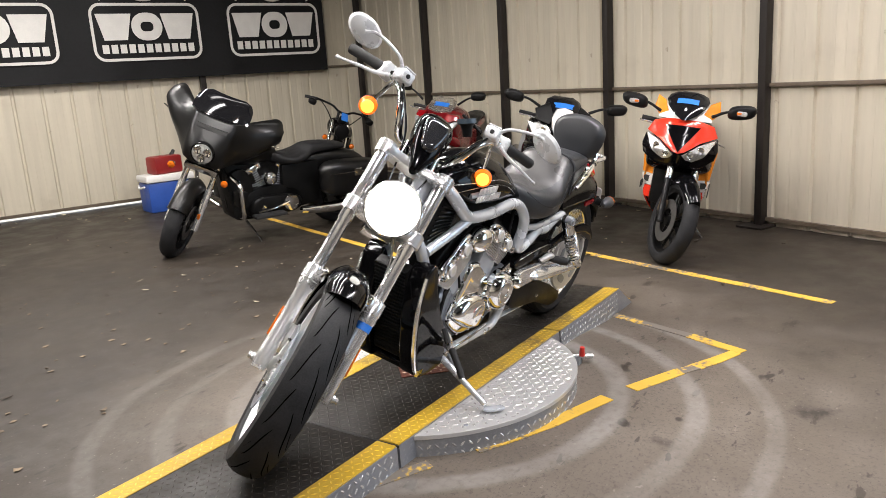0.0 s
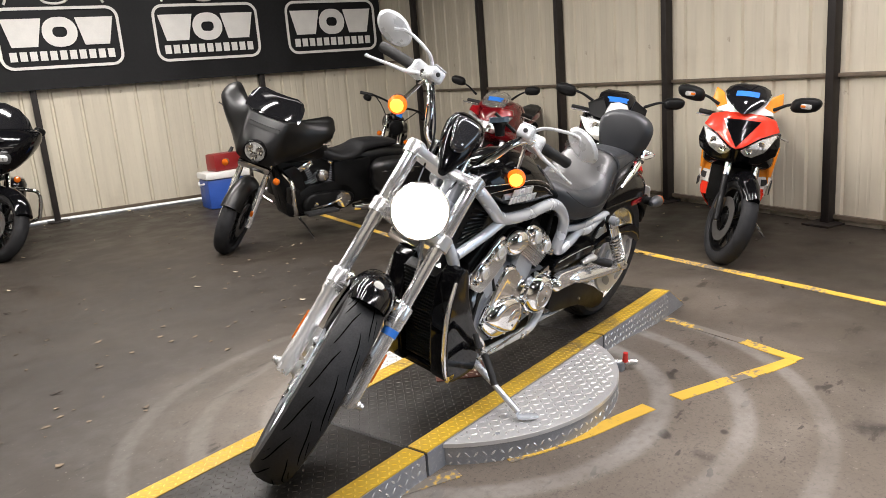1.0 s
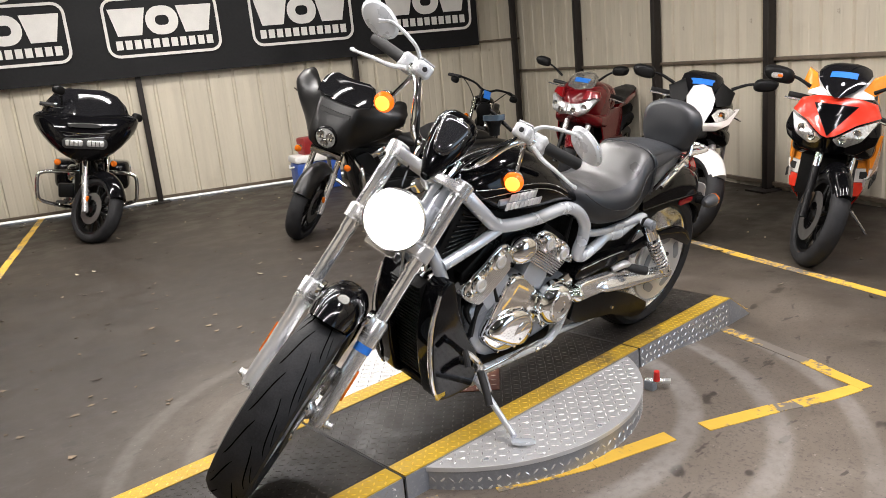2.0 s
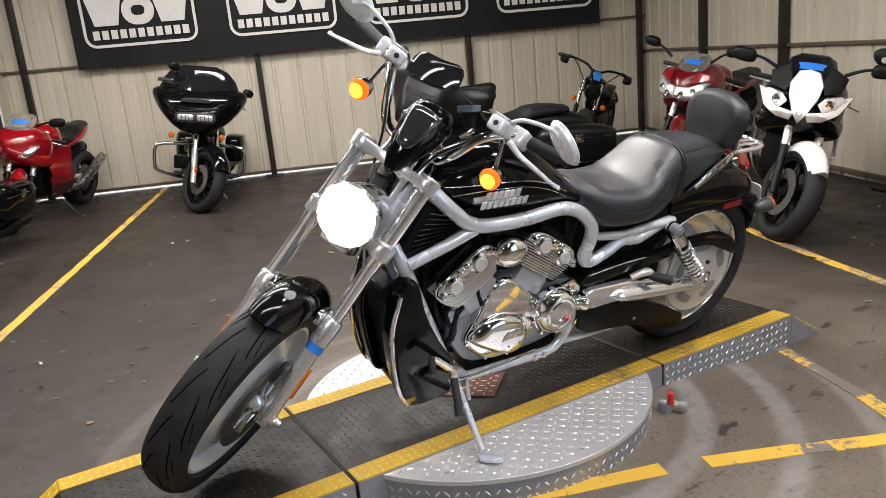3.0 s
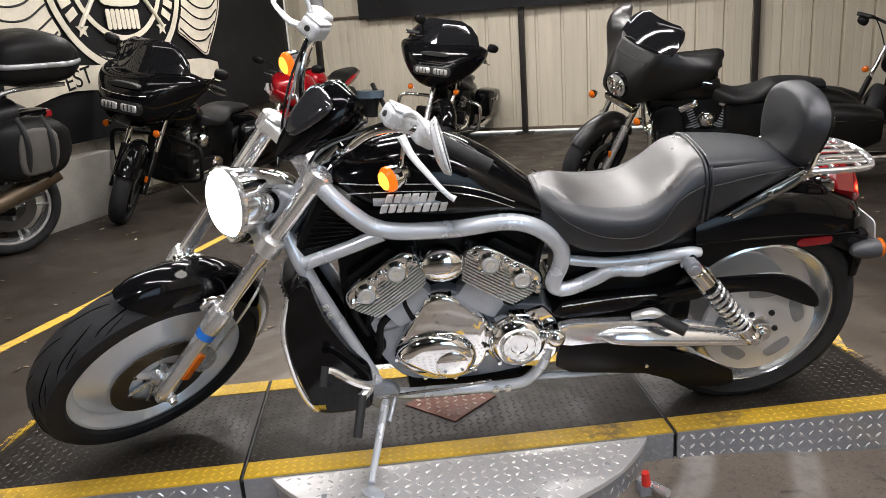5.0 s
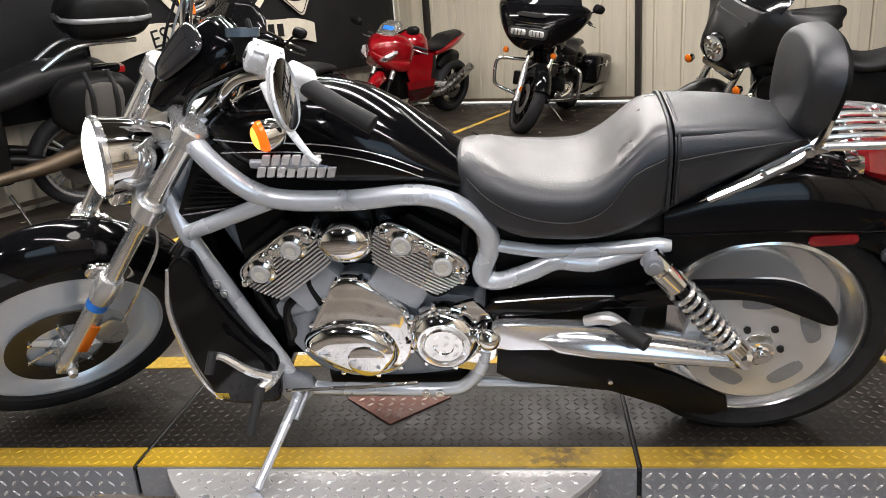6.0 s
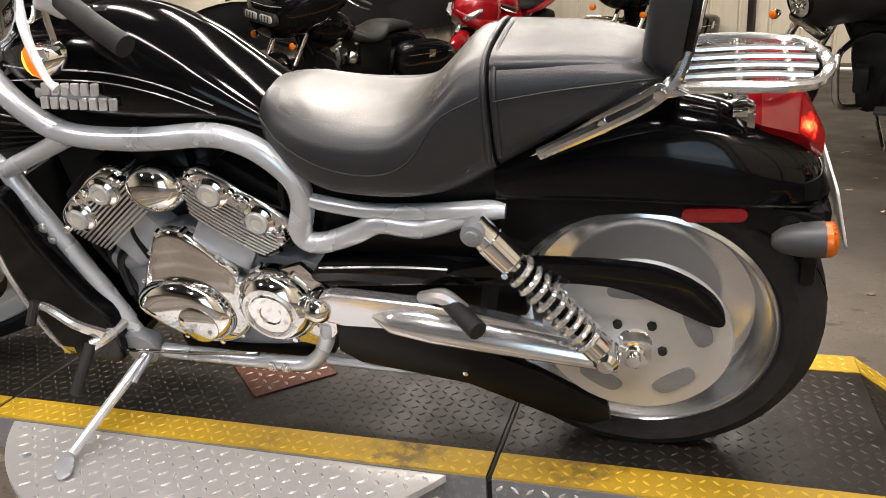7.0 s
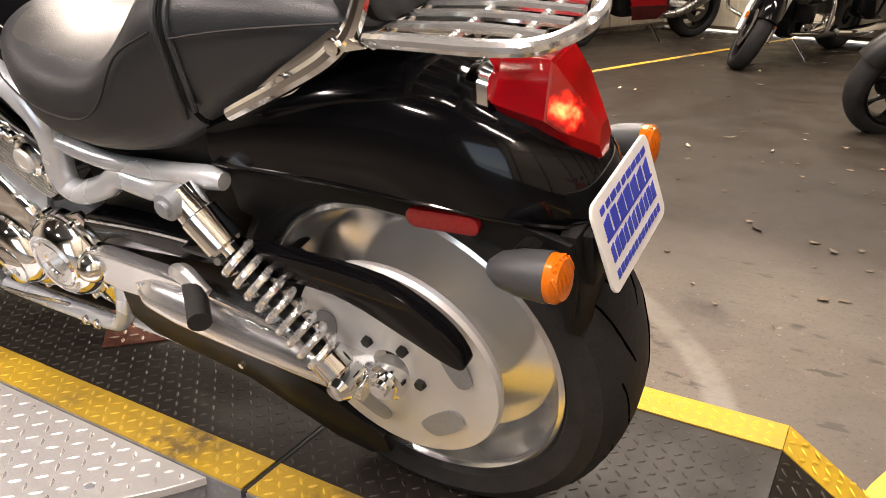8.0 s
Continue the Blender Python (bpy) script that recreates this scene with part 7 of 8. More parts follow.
    b.add("air_cleaner", lathe([(0.0, 0.21), (0.06, 0.205), (0.085, 0.18), (0.09, 0.13), (0.04, 0.1)], (0.87, 0, 0.57), (0, 1, 0), 24), "chrome", "round air cleaner", eng)
    b.add("horn_cover", lathe([(0.0, -0.2), (0.035, -0.197), (0.055, -0.18), (0.062, -0.15), (0.06, -0.09)], (0.85, 0, 0.56), (0, 1, 0), 22), "chrome", "chrome horn cover", eng)
    # black mass added to darken the gap between fork and engine
    b.add("engine_front_fill", prism(rounded([(0.47, 0.6), (0.62, 0.66), (0.7, 0.5), (0.66, 0.24), (0.53, 0.22), (0.5, 0.34)], 3), -0.12, 0.12, 0.02), "satin", "", eng)
    for k in range(6):
        b.add("cooler_fin", box(0.474 + 0.004 * k, 0.482 + 0.004 * k, -0.11, 0.11, 0.555 - 0.04 * k, 0.565 - 0.04 * k, 0.002, 1), "plastic", "", eng)
    for k in range(3):
        b.add("header_pipe", tube([(0.74 + 0.1 * k, 0.1, 0.55), (0.68 + 0.12 * k, 0.17, 0.42), (0.8 + 0.1 * k, 0.21, 0.3), (1.15, 0.235, 0.25)], 0.022, 10, 4), "steel", "", eng)
    b.stand(0.62)
    # handlebar
    hz = 0.1 if shark else 0.0
    b.add("handlebar", tube([(0.58, -0.46, 1.04 + hz), (0.47, -0.3, 1.07 + hz), (0.38, -0.12, 1.0), (0.38, 0.12, 1.0), (0.47, 0.3, 1.07 + hz), (0.58, 0.46, 1.04 + hz)], 0.014, 10, 4), "chrome" if shark else "satin", "handlebar", None, True)
    for s in (-1, 1):
        b.add("grip", tube([(0.51, s * 0.36, 1.065 + hz), (0.59, s * 0.475, 1.035 + hz)], 0.019, 12, 1), "grip", "rubber grip", None, True)
        b.add("lever", tube([(0.42, s * 0.34, 1.06 + hz), (0.44, s * 0.42, 1.04 + hz), (0.50, s * 0.5, 1.03 + hz)], 0.007, 6, 3), "chrome", "", None, True)
        if shark:
            mirror_arm(b, (0.45, s * 0.34, 1.17), (0.43, s * 0.43, 1.3), True, (0.06, 0.04), "satin")
    if shark:
        # frame-mounted fairing with twin lamps
        rows = [(0.02, 0.82, 0.97, 0.13, 0.8, 0.7, 0, 0.6), (0.07, 0.775, 1.07, 0.23, 0.9, 0.62, 0, 0.66), (0.16, 0.75, 1.16, 0.33, 1.0, 0.66, 0, 0.74), (0.28, 0.76, 1.21, 0.41, 1.08, 0.7, 0, 0.76), (0.40, 0.80, 1.23, 0.46, 1.15, 0.78, 0, 0.77), (0.50, 0.9, 1.2, 0.45, 1.1, 0.85, 0, 0.75)]
        fair = b.add("fairing", loft(stations(rows, 22), 36), paint_mat, "wide shark-nose fairing", None, False, 50)
        b.add("lamp_recess", prism(ring_outline(0.38, 0.095, 0.04, 4), 0.005, 0.09, 0.005, 2, "x"), "dark", "", fair).data.transform(Matrix.Translation((0, 0, 0.928)))
        for s in (-1, 1):
            lens = lens_body(ring_outline(0.155, 0.06, 0.02, 4), 0.01, -0.012, 0.8, 3)
            lens.transform(Matrix(((0, 1, 0, 0.008), (1, 0, 0, s * 0.09), (0, 0, 1, 0.93), (0, 0, 0, 1))))
            b.add("headlamp", lens, "lamp_glass", "clear twin headlamp", fair)
            for q in (0.055, 0.09, 0.125):
                b.add("lamp_rib", box(-0.008, 0.0, s * q - 0.004, s * q + 0.004, 0.907, 0.954, 0.001), "dark", "", fair)
            b.signal(0.14, s * 0.24, 0.74, False)
        b.add("vent", prism(rounded([(-0.14, 1.08), (-0.1, 1.108), (0.1, 1.108), (0.14, 1.08), (0.08, 1.07), (-0.08, 1.07)], 3), 0.05, 0.12, 0.004, 1, "x"), "dark", "", fair)
        b.add("nose_trim", tube([(0.06, -0.21, 1.03), (0.03, -0.1, 1.02), (0.02, 0.0, 1.02), (0.03, 0.1, 1.02), (0.06, 0.21, 1.03)], 0.004, 6, 4), "chrome", "", fair)
        rows = [(0.14, 1.09, 0.36), (0.19, 1.18, 0.385), (0.25, 1.28, 0.35), (0.31, 1.37, 0.27), (0.35, 1.42, 0.16)]
    else:
        # fork-mounted fairing with one round lamp: a creased front with wings that sweep back
        def face(y, z):
            w = abs(y)
            sweep = 0.25 * w * w if w < 0.16 else 0.0064 + 1.22 * (w - 0.16) - 1.5 * (w - 0.16) ** 2
            return 0.14 + sweep + 0.34 * (z - 0.92) + 0.5 * max(0, 0.9 - z) ** 2 - 0.06 * math.exp(-((z - 0.955) / 0.14) ** 2) * math.exp(-(w / 0.14) ** 4)

        rings = []
        for i in range(45):
            y = -0.5 + 1.0 * i / 44
            w = abs(y)
            zb = float(np.interp(w, [0, 0.1, 0.18, 0.26, 0.36, 0.44, 0.5], [0.81, 0.815, 0.835, 0.87, 0.92, 0.975, 1.03]))
            zt = float(np.interp(w, [0, 0.2, 0.32, 0.42, 0.47, 0.5], [1.175, 1.18, 1.195, 1.218, 1.222, 1.19]))
            zm, tip = (zb + zt) / 2, math.sqrt(max(0.03, 1 - max(0, (w - 0.38) / 0.122) ** 2))
            front, deep = [], (0.05 + 0.5 * max(0, w - 0.15)) * (0.25 + 0.75 * tip)
            for k in range(15):
                z = zb + (zt - zb) * k / 14
                z = zm + (z - zm) * (0.3 + 0.7 * tip)
                front.append((face(y, z) + 0.9 * (1 - tip) * 0.08 + deep * 0.5 * abs(2 * k / 14 - 1) ** 3, y, z))
            rings.append(front + [(face(y, z) + deep, y * 0.97, z) for x, y, z in front[::-1]])
        fair = b.add("fairing", skin(bmesh.new(), rings), paint_mat, "wide matt black bat-wing fairing", None, True, 50)
        b.add("dash", loft([(0.30, 0.95, 1.19, 0.22, 0.6, 0.6), (0.40, 0.93, 1.18, 0.30, 0.6, 0.6), (0.44, 0.96, 1.15, 0.28, 0.6, 0.6)], 20), "plastic", "", fair, True)
        b.add("headlamp_ring", lathe([(0.095, 0.03), (0.10, 0.0), (0.092, -0.02), (0.085, -0.015)], (0.102, 0, 0.925), (1, 0, 0), 28), "gloss", "", fair, True)
        b.add("headlamp", lathe([(0.09, 0.0), (0.085, -0.012), (0.05, -0.024), (0, -0.028)], (0.102, 0, 0.925), (1, 0, 0), 28), "lamp_glass", "round clear headlamp", fair, True)
        b.add("lamp_bar", box(0.07, 0.079, -0.07, 0.07, 0.92, 0.93, 0.003), "steel", "", fair, True)
        for q, z in ((-0.04, 0.955), (0.04, 0.955), (0.0, 0.89)):
            b.add("lamp_bowl", lathe([(0.034, 0.0), (0.03, -0.01), (0.014, -0.002), (0.0, -0.006)], (0.077, q, z), (1, 0, 0), 18), "chrome", "", fair, True)
        b.add("vent", skin(bmesh.new(), [[(face(y, z) + o, y, z) for y, z in [(-0.13 + 0.26 * k / 12, 1.125) for k in range(13)] + [(0.13 - 0.26 * k / 12, 1.10) for k in range(13)]] for o in (-0.004, 0.02)]), "dark", "", fair, True)
        for s in (-1, 1):
            b.signal(0.12, s * 0.225, 0.72, True)
        b.add("fork_cover", box(0.15, 0.22, -0.14, 0.14, 0.72, 0.78, 0.02), "chrome", "", None, True)
        rows = [(0.285, 1.175, 0.235), (0.335, 1.22, 0.24), (0.39, 1.262, 0.23), (0.44, 1.295, 0.2), (0.48, 1.312, 0.14)]
    rings = [[(x + 1.1 * y * y, y, z) for y in (w * (-1 + 2 * j / 10) for j in range(11))] + [(x + 0.006 + 1.1 * y * y, y, z) for y in (w * (1 - 2 * j / 10) for j in range(11))] for x, z, w in rows]
    b.add("windscreen", skin(bmesh.new(), rings), "screen", "low smoked windscreen", None, not shark, 60)
    return b


def sport(m, label, c, steer=0.0, tall=False, seat_up=0.0, tape=True):
    """A faired sports motorcycle. c names the materials of its panels."""
    b = Build("motorcycle", m, label, steer=steer, head=(0.38, 0.85), rake=24)
    wb = 1.41
    b.wheel("front_wheel", 0, 0.30, 0.12, 0.218, True, 5, c.get("rim", "satin"))
    b.wheel("rear_wheel", wb, 0.315, 0.19, 0.218, False, 5, c.get("rim", "satin"))
    for s in (-1, 1):
        b.add("fork_slider", tube([(0.0, s * 0.105, 0.28), (0.13, s * 0.105, 0.56)], [0.024, 0.026], 12, 1), "satin", "fork leg", None, True)
        b.add("fork_tube", tube([(0.13, s * 0.105, 0.56), (0.27, s * 0.105, 0.86)], 0.027, 12, 1), c.get("fork", "slider"), "", None, True)
        b.add("caliper", box(0.04, 0.12, s * 0.09 - 0.02, s * 0.09 + 0.02, 0.33, 0.43, 0.012), "fork_gold", "brake caliper", None, True)
    rings = []
    for i in range(13):
        a = radians(138 - 100 * i / 12)
        R = 0.318
        wv = 0.078 * (0.7 + 0.3 * math.sin(math.pi * i / 12))
        rings.append([((R + 0.025 * math.cos(q) - 0.06 * abs(math.sin(q)) ** 2) * math.cos(a), wv * math.sin(q), 0.30 + (R + 0.025 * math.cos(q) - 0.06 * abs(math.sin(q)) ** 2) * math.sin(a)) for q in (radians(-90 + 180 * j / 10) for j in range(11))])
    b.add("front_fender", skin(bmesh.new(), rings, True), c["fender"], "front fender", None, True, 60)
    # nose
    up = 0.05 if tall else 0.0
    dx = 0.0 if c.get("style", "twin") == "twin" else 0.055
    rows = [(0.03, 0.80, 0.86, 0.03, 0.8, 0.8), (0.07, 0.745, 0.91 + up * 0.3, 0.10, 0.7, 0.65), (0.14, 0.69, 0.955 + up * 0.5, 0.175, 0.65, 0.6), (0.24, 0.65, 0.99 + up * 0.7, 0.225, 0.6, 0.6), (0.36, 0.64, 0.985 + up, 0.245, 0.6, 0.6), (0.44, 0.66, 0.94, 0.225, 0.6, 0.6)]
    nose = b.add("nose_fairing", loft([(r[0] + dx, *r[1:]) for r in stations(rows, 20)], 32), c["nose"], "nose fairing", None, False, 50)
    rows = [(0.0, 0.775, 0.83, 0.025, 0.8, 0.8), (0.06, 0.70, 0.80, 0.115, 0.7, 0.7), (0.13, 0.645, 0.775, 0.195, 0.7, 0.6), (0.23, 0.60, 0.76, 0.245, 0.6, 0.6), (0.34, 0.585, 0.76, 0.262, 0.6, 0.6)]
    b.add("chin_fairing", loft([(r[0] + dx, *r[1:]) for r in stations(rows, 16)], 28), c["chin"], "black chin and air intakes", nose, False, 50)
    def surf(y, z):
        return 0.012 + 1.75 * y * y + (0.60 * (z - 0.78) if z > 0.78 else 0.8 * (0.78 - z))

    def front_panel(name, outline, mat, off, label="", side=1, step=4):
        """A shell in the nose's curve, from its outline (y, z) as seen from ahead."""
        out = []
        for (ya, za), (yb, zb) in zip(outline, outline[1:] + outline[:1]):
            out += [(ya + (yb - ya) * k / step, za + (zb - za) * k / step) for k in range(step)]
        cy, cz = sum(p[0] for p in out) / len(out), sum(p[1] for p in out) / len(out)
        rings = [[(surf(y, z) + 0.035, side * y, z + up * (z - 0.6)) for y, z in out]]
        for q, lift in ((1.0, off * 0.3), (0.95, off), (0.7, off), (0.4, off), (0.1, off)):
            rings.append([(surf(cy + (y - cy) * q, cz + (z - cz) * q) - lift, side * (cy + (y - cy) * q), cz + (z - cz) * q + up * (cz + (z - cz) * q - 0.6)) for y, z in out])
        return b.add(name, skin(bmesh.new(), rings), mat, label, nose, False, 40)

    kind = c.get("style", "twin")
    for s in (-1, 1):
        if kind == "race":
            lampo = [(0.03, 0.755), (0.06, 0.722), (0.11, 0.712), (0.19, 0.752), (0.225, 0.80), (0.262, 0.872), (0.15, 0.832)]
            bowls = ((0.09, 0.765), (0.165, 0.80))
        elif kind == "beak":
            lampo = [(0.085, 0.845), (0.12, 0.80), (0.19, 0.825), (0.245, 0.885), (0.2, 0.9), (0.12, 0.885)]
            bowls = ((0.15, 0.85),)
        elif kind == "wide":
            lampo = [(0.0, 0.745), (0.09, 0.725), (0.17, 0.765), (0.235, 0.885), (0.2, 0.89), (0.1, 0.845), (0.0, 0.835)]
            bowls = ((0.065, 0.785), (0.15, 0.82))
        else:
            lampo = [(0.075, 0.73), (0.13, 0.715), (0.19, 0.755), (0.235, 0.82), (0.23, 0.845), (0.15, 0.79)]
            bowls = ((0.15, 0.76),)
        lamp_part = front_panel("headlamp", lampo, "lamp_glass", 0.016, "clear faceted headlamp", s)
        for q, z in bowls:
            b.add("lamp_bowl", lathe([(0.028, 0.0), (0.024, -0.008), (0.012, -0.002), (0.0, -0.004)], (surf(q, z) - 0.017, s * q, z + up * (z - 0.6)), (1, -s * 0.4, 0), 16), "chrome", "", lamp_part)
        if kind == "race":
            front_panel("chin_panel", [(0.0, 0.66), (0.0, 0.76), (0.1, 0.70), (0.2, 0.74), (0.27, 0.865), (0.285, 0.8), (0.27, 0.73), (0.17, 0.665)], "gloss", 0.008, "", s)
            front_panel("cheek_panel", [(0.13, 1.03), (0.17, 1.10), (0.235, 1.125), (0.25, 1.04), (0.2, 1.0)], "orange", 0.004, "orange cheek panel", s)
        if kind == "beak":
            front_panel("lamp_surround", [(0.03, 0.79), (0.05, 0.735), (0.13, 0.745), (0.215, 0.80), (0.27, 0.90), (0.235, 0.895), (0.18, 0.82), (0.1, 0.795)], "white_paint", 0.014, "white lamp surround", s)
            front_panel("screen_side", [(0.08, 0.955), (0.11, 0.9), (0.2, 0.92), (0.22, 1.0), (0.12, 1.06)], "plastic", 0.006, "", s)
        if kind == "wide":
            front_panel("cheek_panel", [(0.10, 0.875), (0.2, 0.90), (0.24, 0.9), (0.22, 0.95), (0.12, 0.96)], "red_paint", 0.01, "red cheek panel", s)
    if kind == "race":
        front_panel("nose_panel", [(0.0, 0.76), (0.04, 0.775), (0.15, 0.845), (0.265, 0.885), (0.225, 0.955), (0.12, 0.985), (0.0, 0.99), (-0.12, 0.985), (-0.225, 0.955), (-0.265, 0.885), (-0.15, 0.845), (-0.04, 0.775)], "bright_red", 0.006, "red nose panel")
        front_panel("intake_panel", [(0.0, 0.775), (0.045, 0.83), (0.135, 0.945), (0.0, 0.95), (-0.135, 0.945), (-0.045, 0.83)], "gloss", 0.013, "black centre panel")
        front_panel("screen_base", [(-0.2, 0.985), (0.0, 0.98), (0.2, 0.985), (0.165, 1.075), (0.0, 1.06), (-0.165, 1.075)], "white_paint", 0.002, "white band under the screen")
    if kind == "beak":
        front_panel("beak", [(0.0, 0.715), (0.045, 0.79), (0.085, 0.88), (0.095, 0.95), (0.06, 1.02), (0.0, 1.035), (-0.06, 1.02), (-0.095, 0.95), (-0.085, 0.88), (-0.045, 0.79)], "white_paint", 0.02, "white beak between dark panels")
    if kind == "twin":
        front_panel("intake_slot", [(-0.06, 0.80), (0.0, 0.775), (0.06, 0.80), (0.0, 0.825)], "dark", 0.012)
    # screen
    rows = [(0.10, 0.985, 0.02), (0.118, 1.02, 0.085), (0.15, 1.07, 0.14), (0.19, 1.11, 0.16), (0.235, 1.14, 0.142), (0.265, 1.158, 0.10), (0.285, 1.168, 0.045)] if kind == "race" else [(0.15, 0.935, 0.085), (0.19, 0.985, 0.125), (0.25, 1.04, 0.145), (0.31, 1.085, 0.13), (0.36, 1.115, 0.075)]
    rings = [[(x + 2.0 * y * y, y, z) for y in (w * (-1 + 2 * j / 8) for j in range(9))] + [(x + 0.005 + 2.0 * y * y, y, z) for y in (w * (1 - 2 * j / 8) for j in range(9))] for x, z, w in rows]
    scr = b.add("windscreen", skin(bmesh.new(), rings), c.get("screen", "screen"), "bubble windscreen", None, False, 60)
    if tape:
        rings = [[(x - 0.006 + 2.0 * y * y, y, z - 0.9 * y * y) for y in (0.08 * (-1 + 2 * j / 8) for j in range(9))] + [(x - 0.003 + 2.0 * y * y, y, z - 0.9 * y * y) for y in (0.08 * (1 - 2 * j / 8) for j in range(9))] for x, z in (((0.172, 1.095), (0.207, 1.125)) if kind == "race" else ((0.242, 1.032), (0.285, 1.068)))]
        b.add("tape_strip", skin(bmesh.new(), rings), "tape", "strip of blue tape on the screen", scr)
    for s in (-1, 1):
        mirror_arm(b, (0.22, s * 0.19, 1.02 + up), (0.20, s * 0.40, 1.075 + up * 2.2), False, (0.105, 0.044) if kind == "race" else (0.08, 0.04))
        if kind == "race":
            b.add("mirror_lamp", lens_body(ring_outline(0.075, 0.032, 0.014, 3), 0.0, -0.006, 0.8, 3), "lamp_glass", "", nose).data.transform(Matrix.Translation((0.163, s * 0.40, 1.07 + up * 2.2)) @ Matrix(((0, 1, 0, 0), (1, 0, 0, 0), (0, 0, 1, 0), (0, 0, 0, 1))))
            b.add("mirror_signal", box(0.154, 0.164, s * 0.38 - 0.016, s * 0.38 + 0.016, 1.063 + up * 2.2, 1.078 + up * 2.2, 0.003), "amber", "", nose)
        # side fairing in three bands
        def band(z0, z1, x0, x1, mat, slant=0.12, push=0.0):
            out = [(x0, z1), (x1, z1), (x1 - slant * 0.3, z0), (x0 + slant, z0)]
            pts = []
            for (xa, za), (xb, zb) in zip(out, out[1:] + out[:1]):
                for k in range(6):
                    t = k / 6
                    pts.append((xa + (xb - xa) * t, za + (zb - za) * t))
            y = lambda x, z: s * (0.262 + push - 0.9 * max(0, 0.5 - z) ** 2 * 2.2 - 0.9 * max(0, z - 0.62) ** 2 - 0.45 * max(0, 0.5 - x) ** 2 * 1.6)
            return b.add("side_fairing", skin(bmesh.new(), [[(x, y(x, z), z) for x, z in pts], [(x, y(x, z) * 0.94, z) for x, z in pts]]), mat, "side fairing panel")
        if kind == "race":
            for z0, z1, y1, mat in ((0.56, 0.77, 0.285, "orange"), (0.475, 0.556, 0.268, "white_paint"), (0.385, 0.471, 0.245, "bright_red")):
                pts = [(0.175, z1), (0.22, z1), (y1, z1 - 0.01), (y1 - 0.022, z0), (0.2, z0), (0.18, z0)]
                b.add("cowl_panel", skin(bmesh.new(), [[(0.30 + 0.8 * (y - 0.155) + o, s * y, z) for y, z in pts] for o in (0.0, 0.03)]), mat, "lower cowl panel")
            b.add("cowl_bar", skin(bmesh.new(), [[(0.30 + 0.8 * (y - 0.155) + o, s * y, z) for y, z in ((0.2, 0.54), (0.25, 0.54), (0.242, 0.495), (0.205, 0.495))] for o in (-0.004, 0.01)]), "dark", "")
        band(0.50, 0.78, 0.26, 0.75, c["side_top"])
        band(0.415, 0.50, 0.33, 0.80, c["side_mid"], 0.05, 0.002)
        if kind == "race":
            for k in range(4):
                b.add("side_bar", box(0.40 + k * 0.09, 0.465 + k * 0.09, s * 0.268 - 0.004, s * 0.268 + 0.004, 0.43, 0.485, 0.002), "dark", "")
        band(0.25, 0.415, 0.36, 0.86, c["side_low"], 0.14)
        b.add("clip_on", tube([(0.37, s * 0.12, 0.90 + up), (0.42, s * 0.24, 0.895 + up), (0.48, s * 0.34, 0.88 + up)], [0.014, 0.016, 0.018], 10, 3), "grip", "clip-on grip", None, True)
        b.add("lever", tube([(0.34, s * 0.2, 0.885 + up), (0.35, s * 0.3, 0.875 + up), (0.40, s * 0.385, 0.865 + up)], 0.007, 6, 3), "alu", "", None, True)
    b.add("inner_block", box(0.3, 0.95, -0.16, 0.16, 0.28, 0.74, 0.06), "satin", "engine and frame in shade")
    b.add("radiator", box(0.27, 0.31, -0.17, 0.17, 0.36, 0.62, 0.01), "plastic", "")
    b.add("tank", loft(stations([(0.46, 0.74, 0.90, 0.09, 0.7, 0.8), (0.56, 0.72, 0.985, 0.16, 0.7, 0.8), (0.70, 0.70, 0.995, 0.175, 0.7, 0.8), (0.82, 0.70, 0.92, 0.13, 0.7, 0.8), (0.90, 0.71, 0.83, 0.09, 0.8, 0.8)], 14), 22), c["tank"], "fuel tank", None, False, 60)
    b.add("seat", loft(stations([(0.86, 0.76, 0.83, 0.09, 0.7, 0.7), (0.98, 0.76, 0.83, 0.14, 0.6, 0.6), (1.12, 0.78, 0.855 + seat_up * 0.4, 0.13, 0.6, 0.6), (1.22, 0.82, 0.92 + seat_up, 0.12, 0.6, 0.6), (1.48, 0.88 + seat_up * 0.6, 0.955 + seat_up, 0.08, 0.7, 0.7)], 14), 20), "saddle", "black seat", None, False, 60)
    b.add("tail_fairing", loft(stations([(0.95, 0.70, 0.78, 0.13, 0.7, 0.7), (1.15, 0.74, 0.83, 0.15, 0.6, 0.6), (1.38, 0.80 + seat_up * 0.5, 0.90 + seat_up, 0.12, 0.6, 0.6), (1.58, 0.87 + seat_up * 0.8, 0.92 + seat_up, 0.05, 0.8, 0.8)], 14), 20), c["tail"], "tail fairing", None, False, 60)
    b.add("swingarm", tube([(0.92, -0.13, 0.4), (1.15, -0.14, 0.37), (wb, -0.13, 0.315)], [0.035, 0.04, 0.03], 10, 3), "slider", "aluminium swingarm")
    b.add("swingarm", tube([(0.92, 0.13, 0.4), (1.15, 0.14, 0.37), (wb, 0.13, 0.315)], [0.035, 0.04, 0.03], 10, 3), "slider")
    for s in ((-1, 1) if c.get("two_pipes") else (1,)):
        b.add("exhaust", tube([(0.85, s * 0.14, 0.28), (1.05, s * 0.19, 0.32), (1.25, s * 0.21, 0.42), (1.52, s * 0.22, 0.56)], [0.03, 0.045, 0.055, 0.05], 16, 3), "steel", "brushed steel exhaust")
    b.add("hugger", tube([(1.15, 0, 0.55), (1.3, 0, 0.66), (1.48, 0, 0.65)], [0.05, 0.09, 0.07], 10, 3), "plastic", "")
    b.stand(0.72, -0.16)
    return b


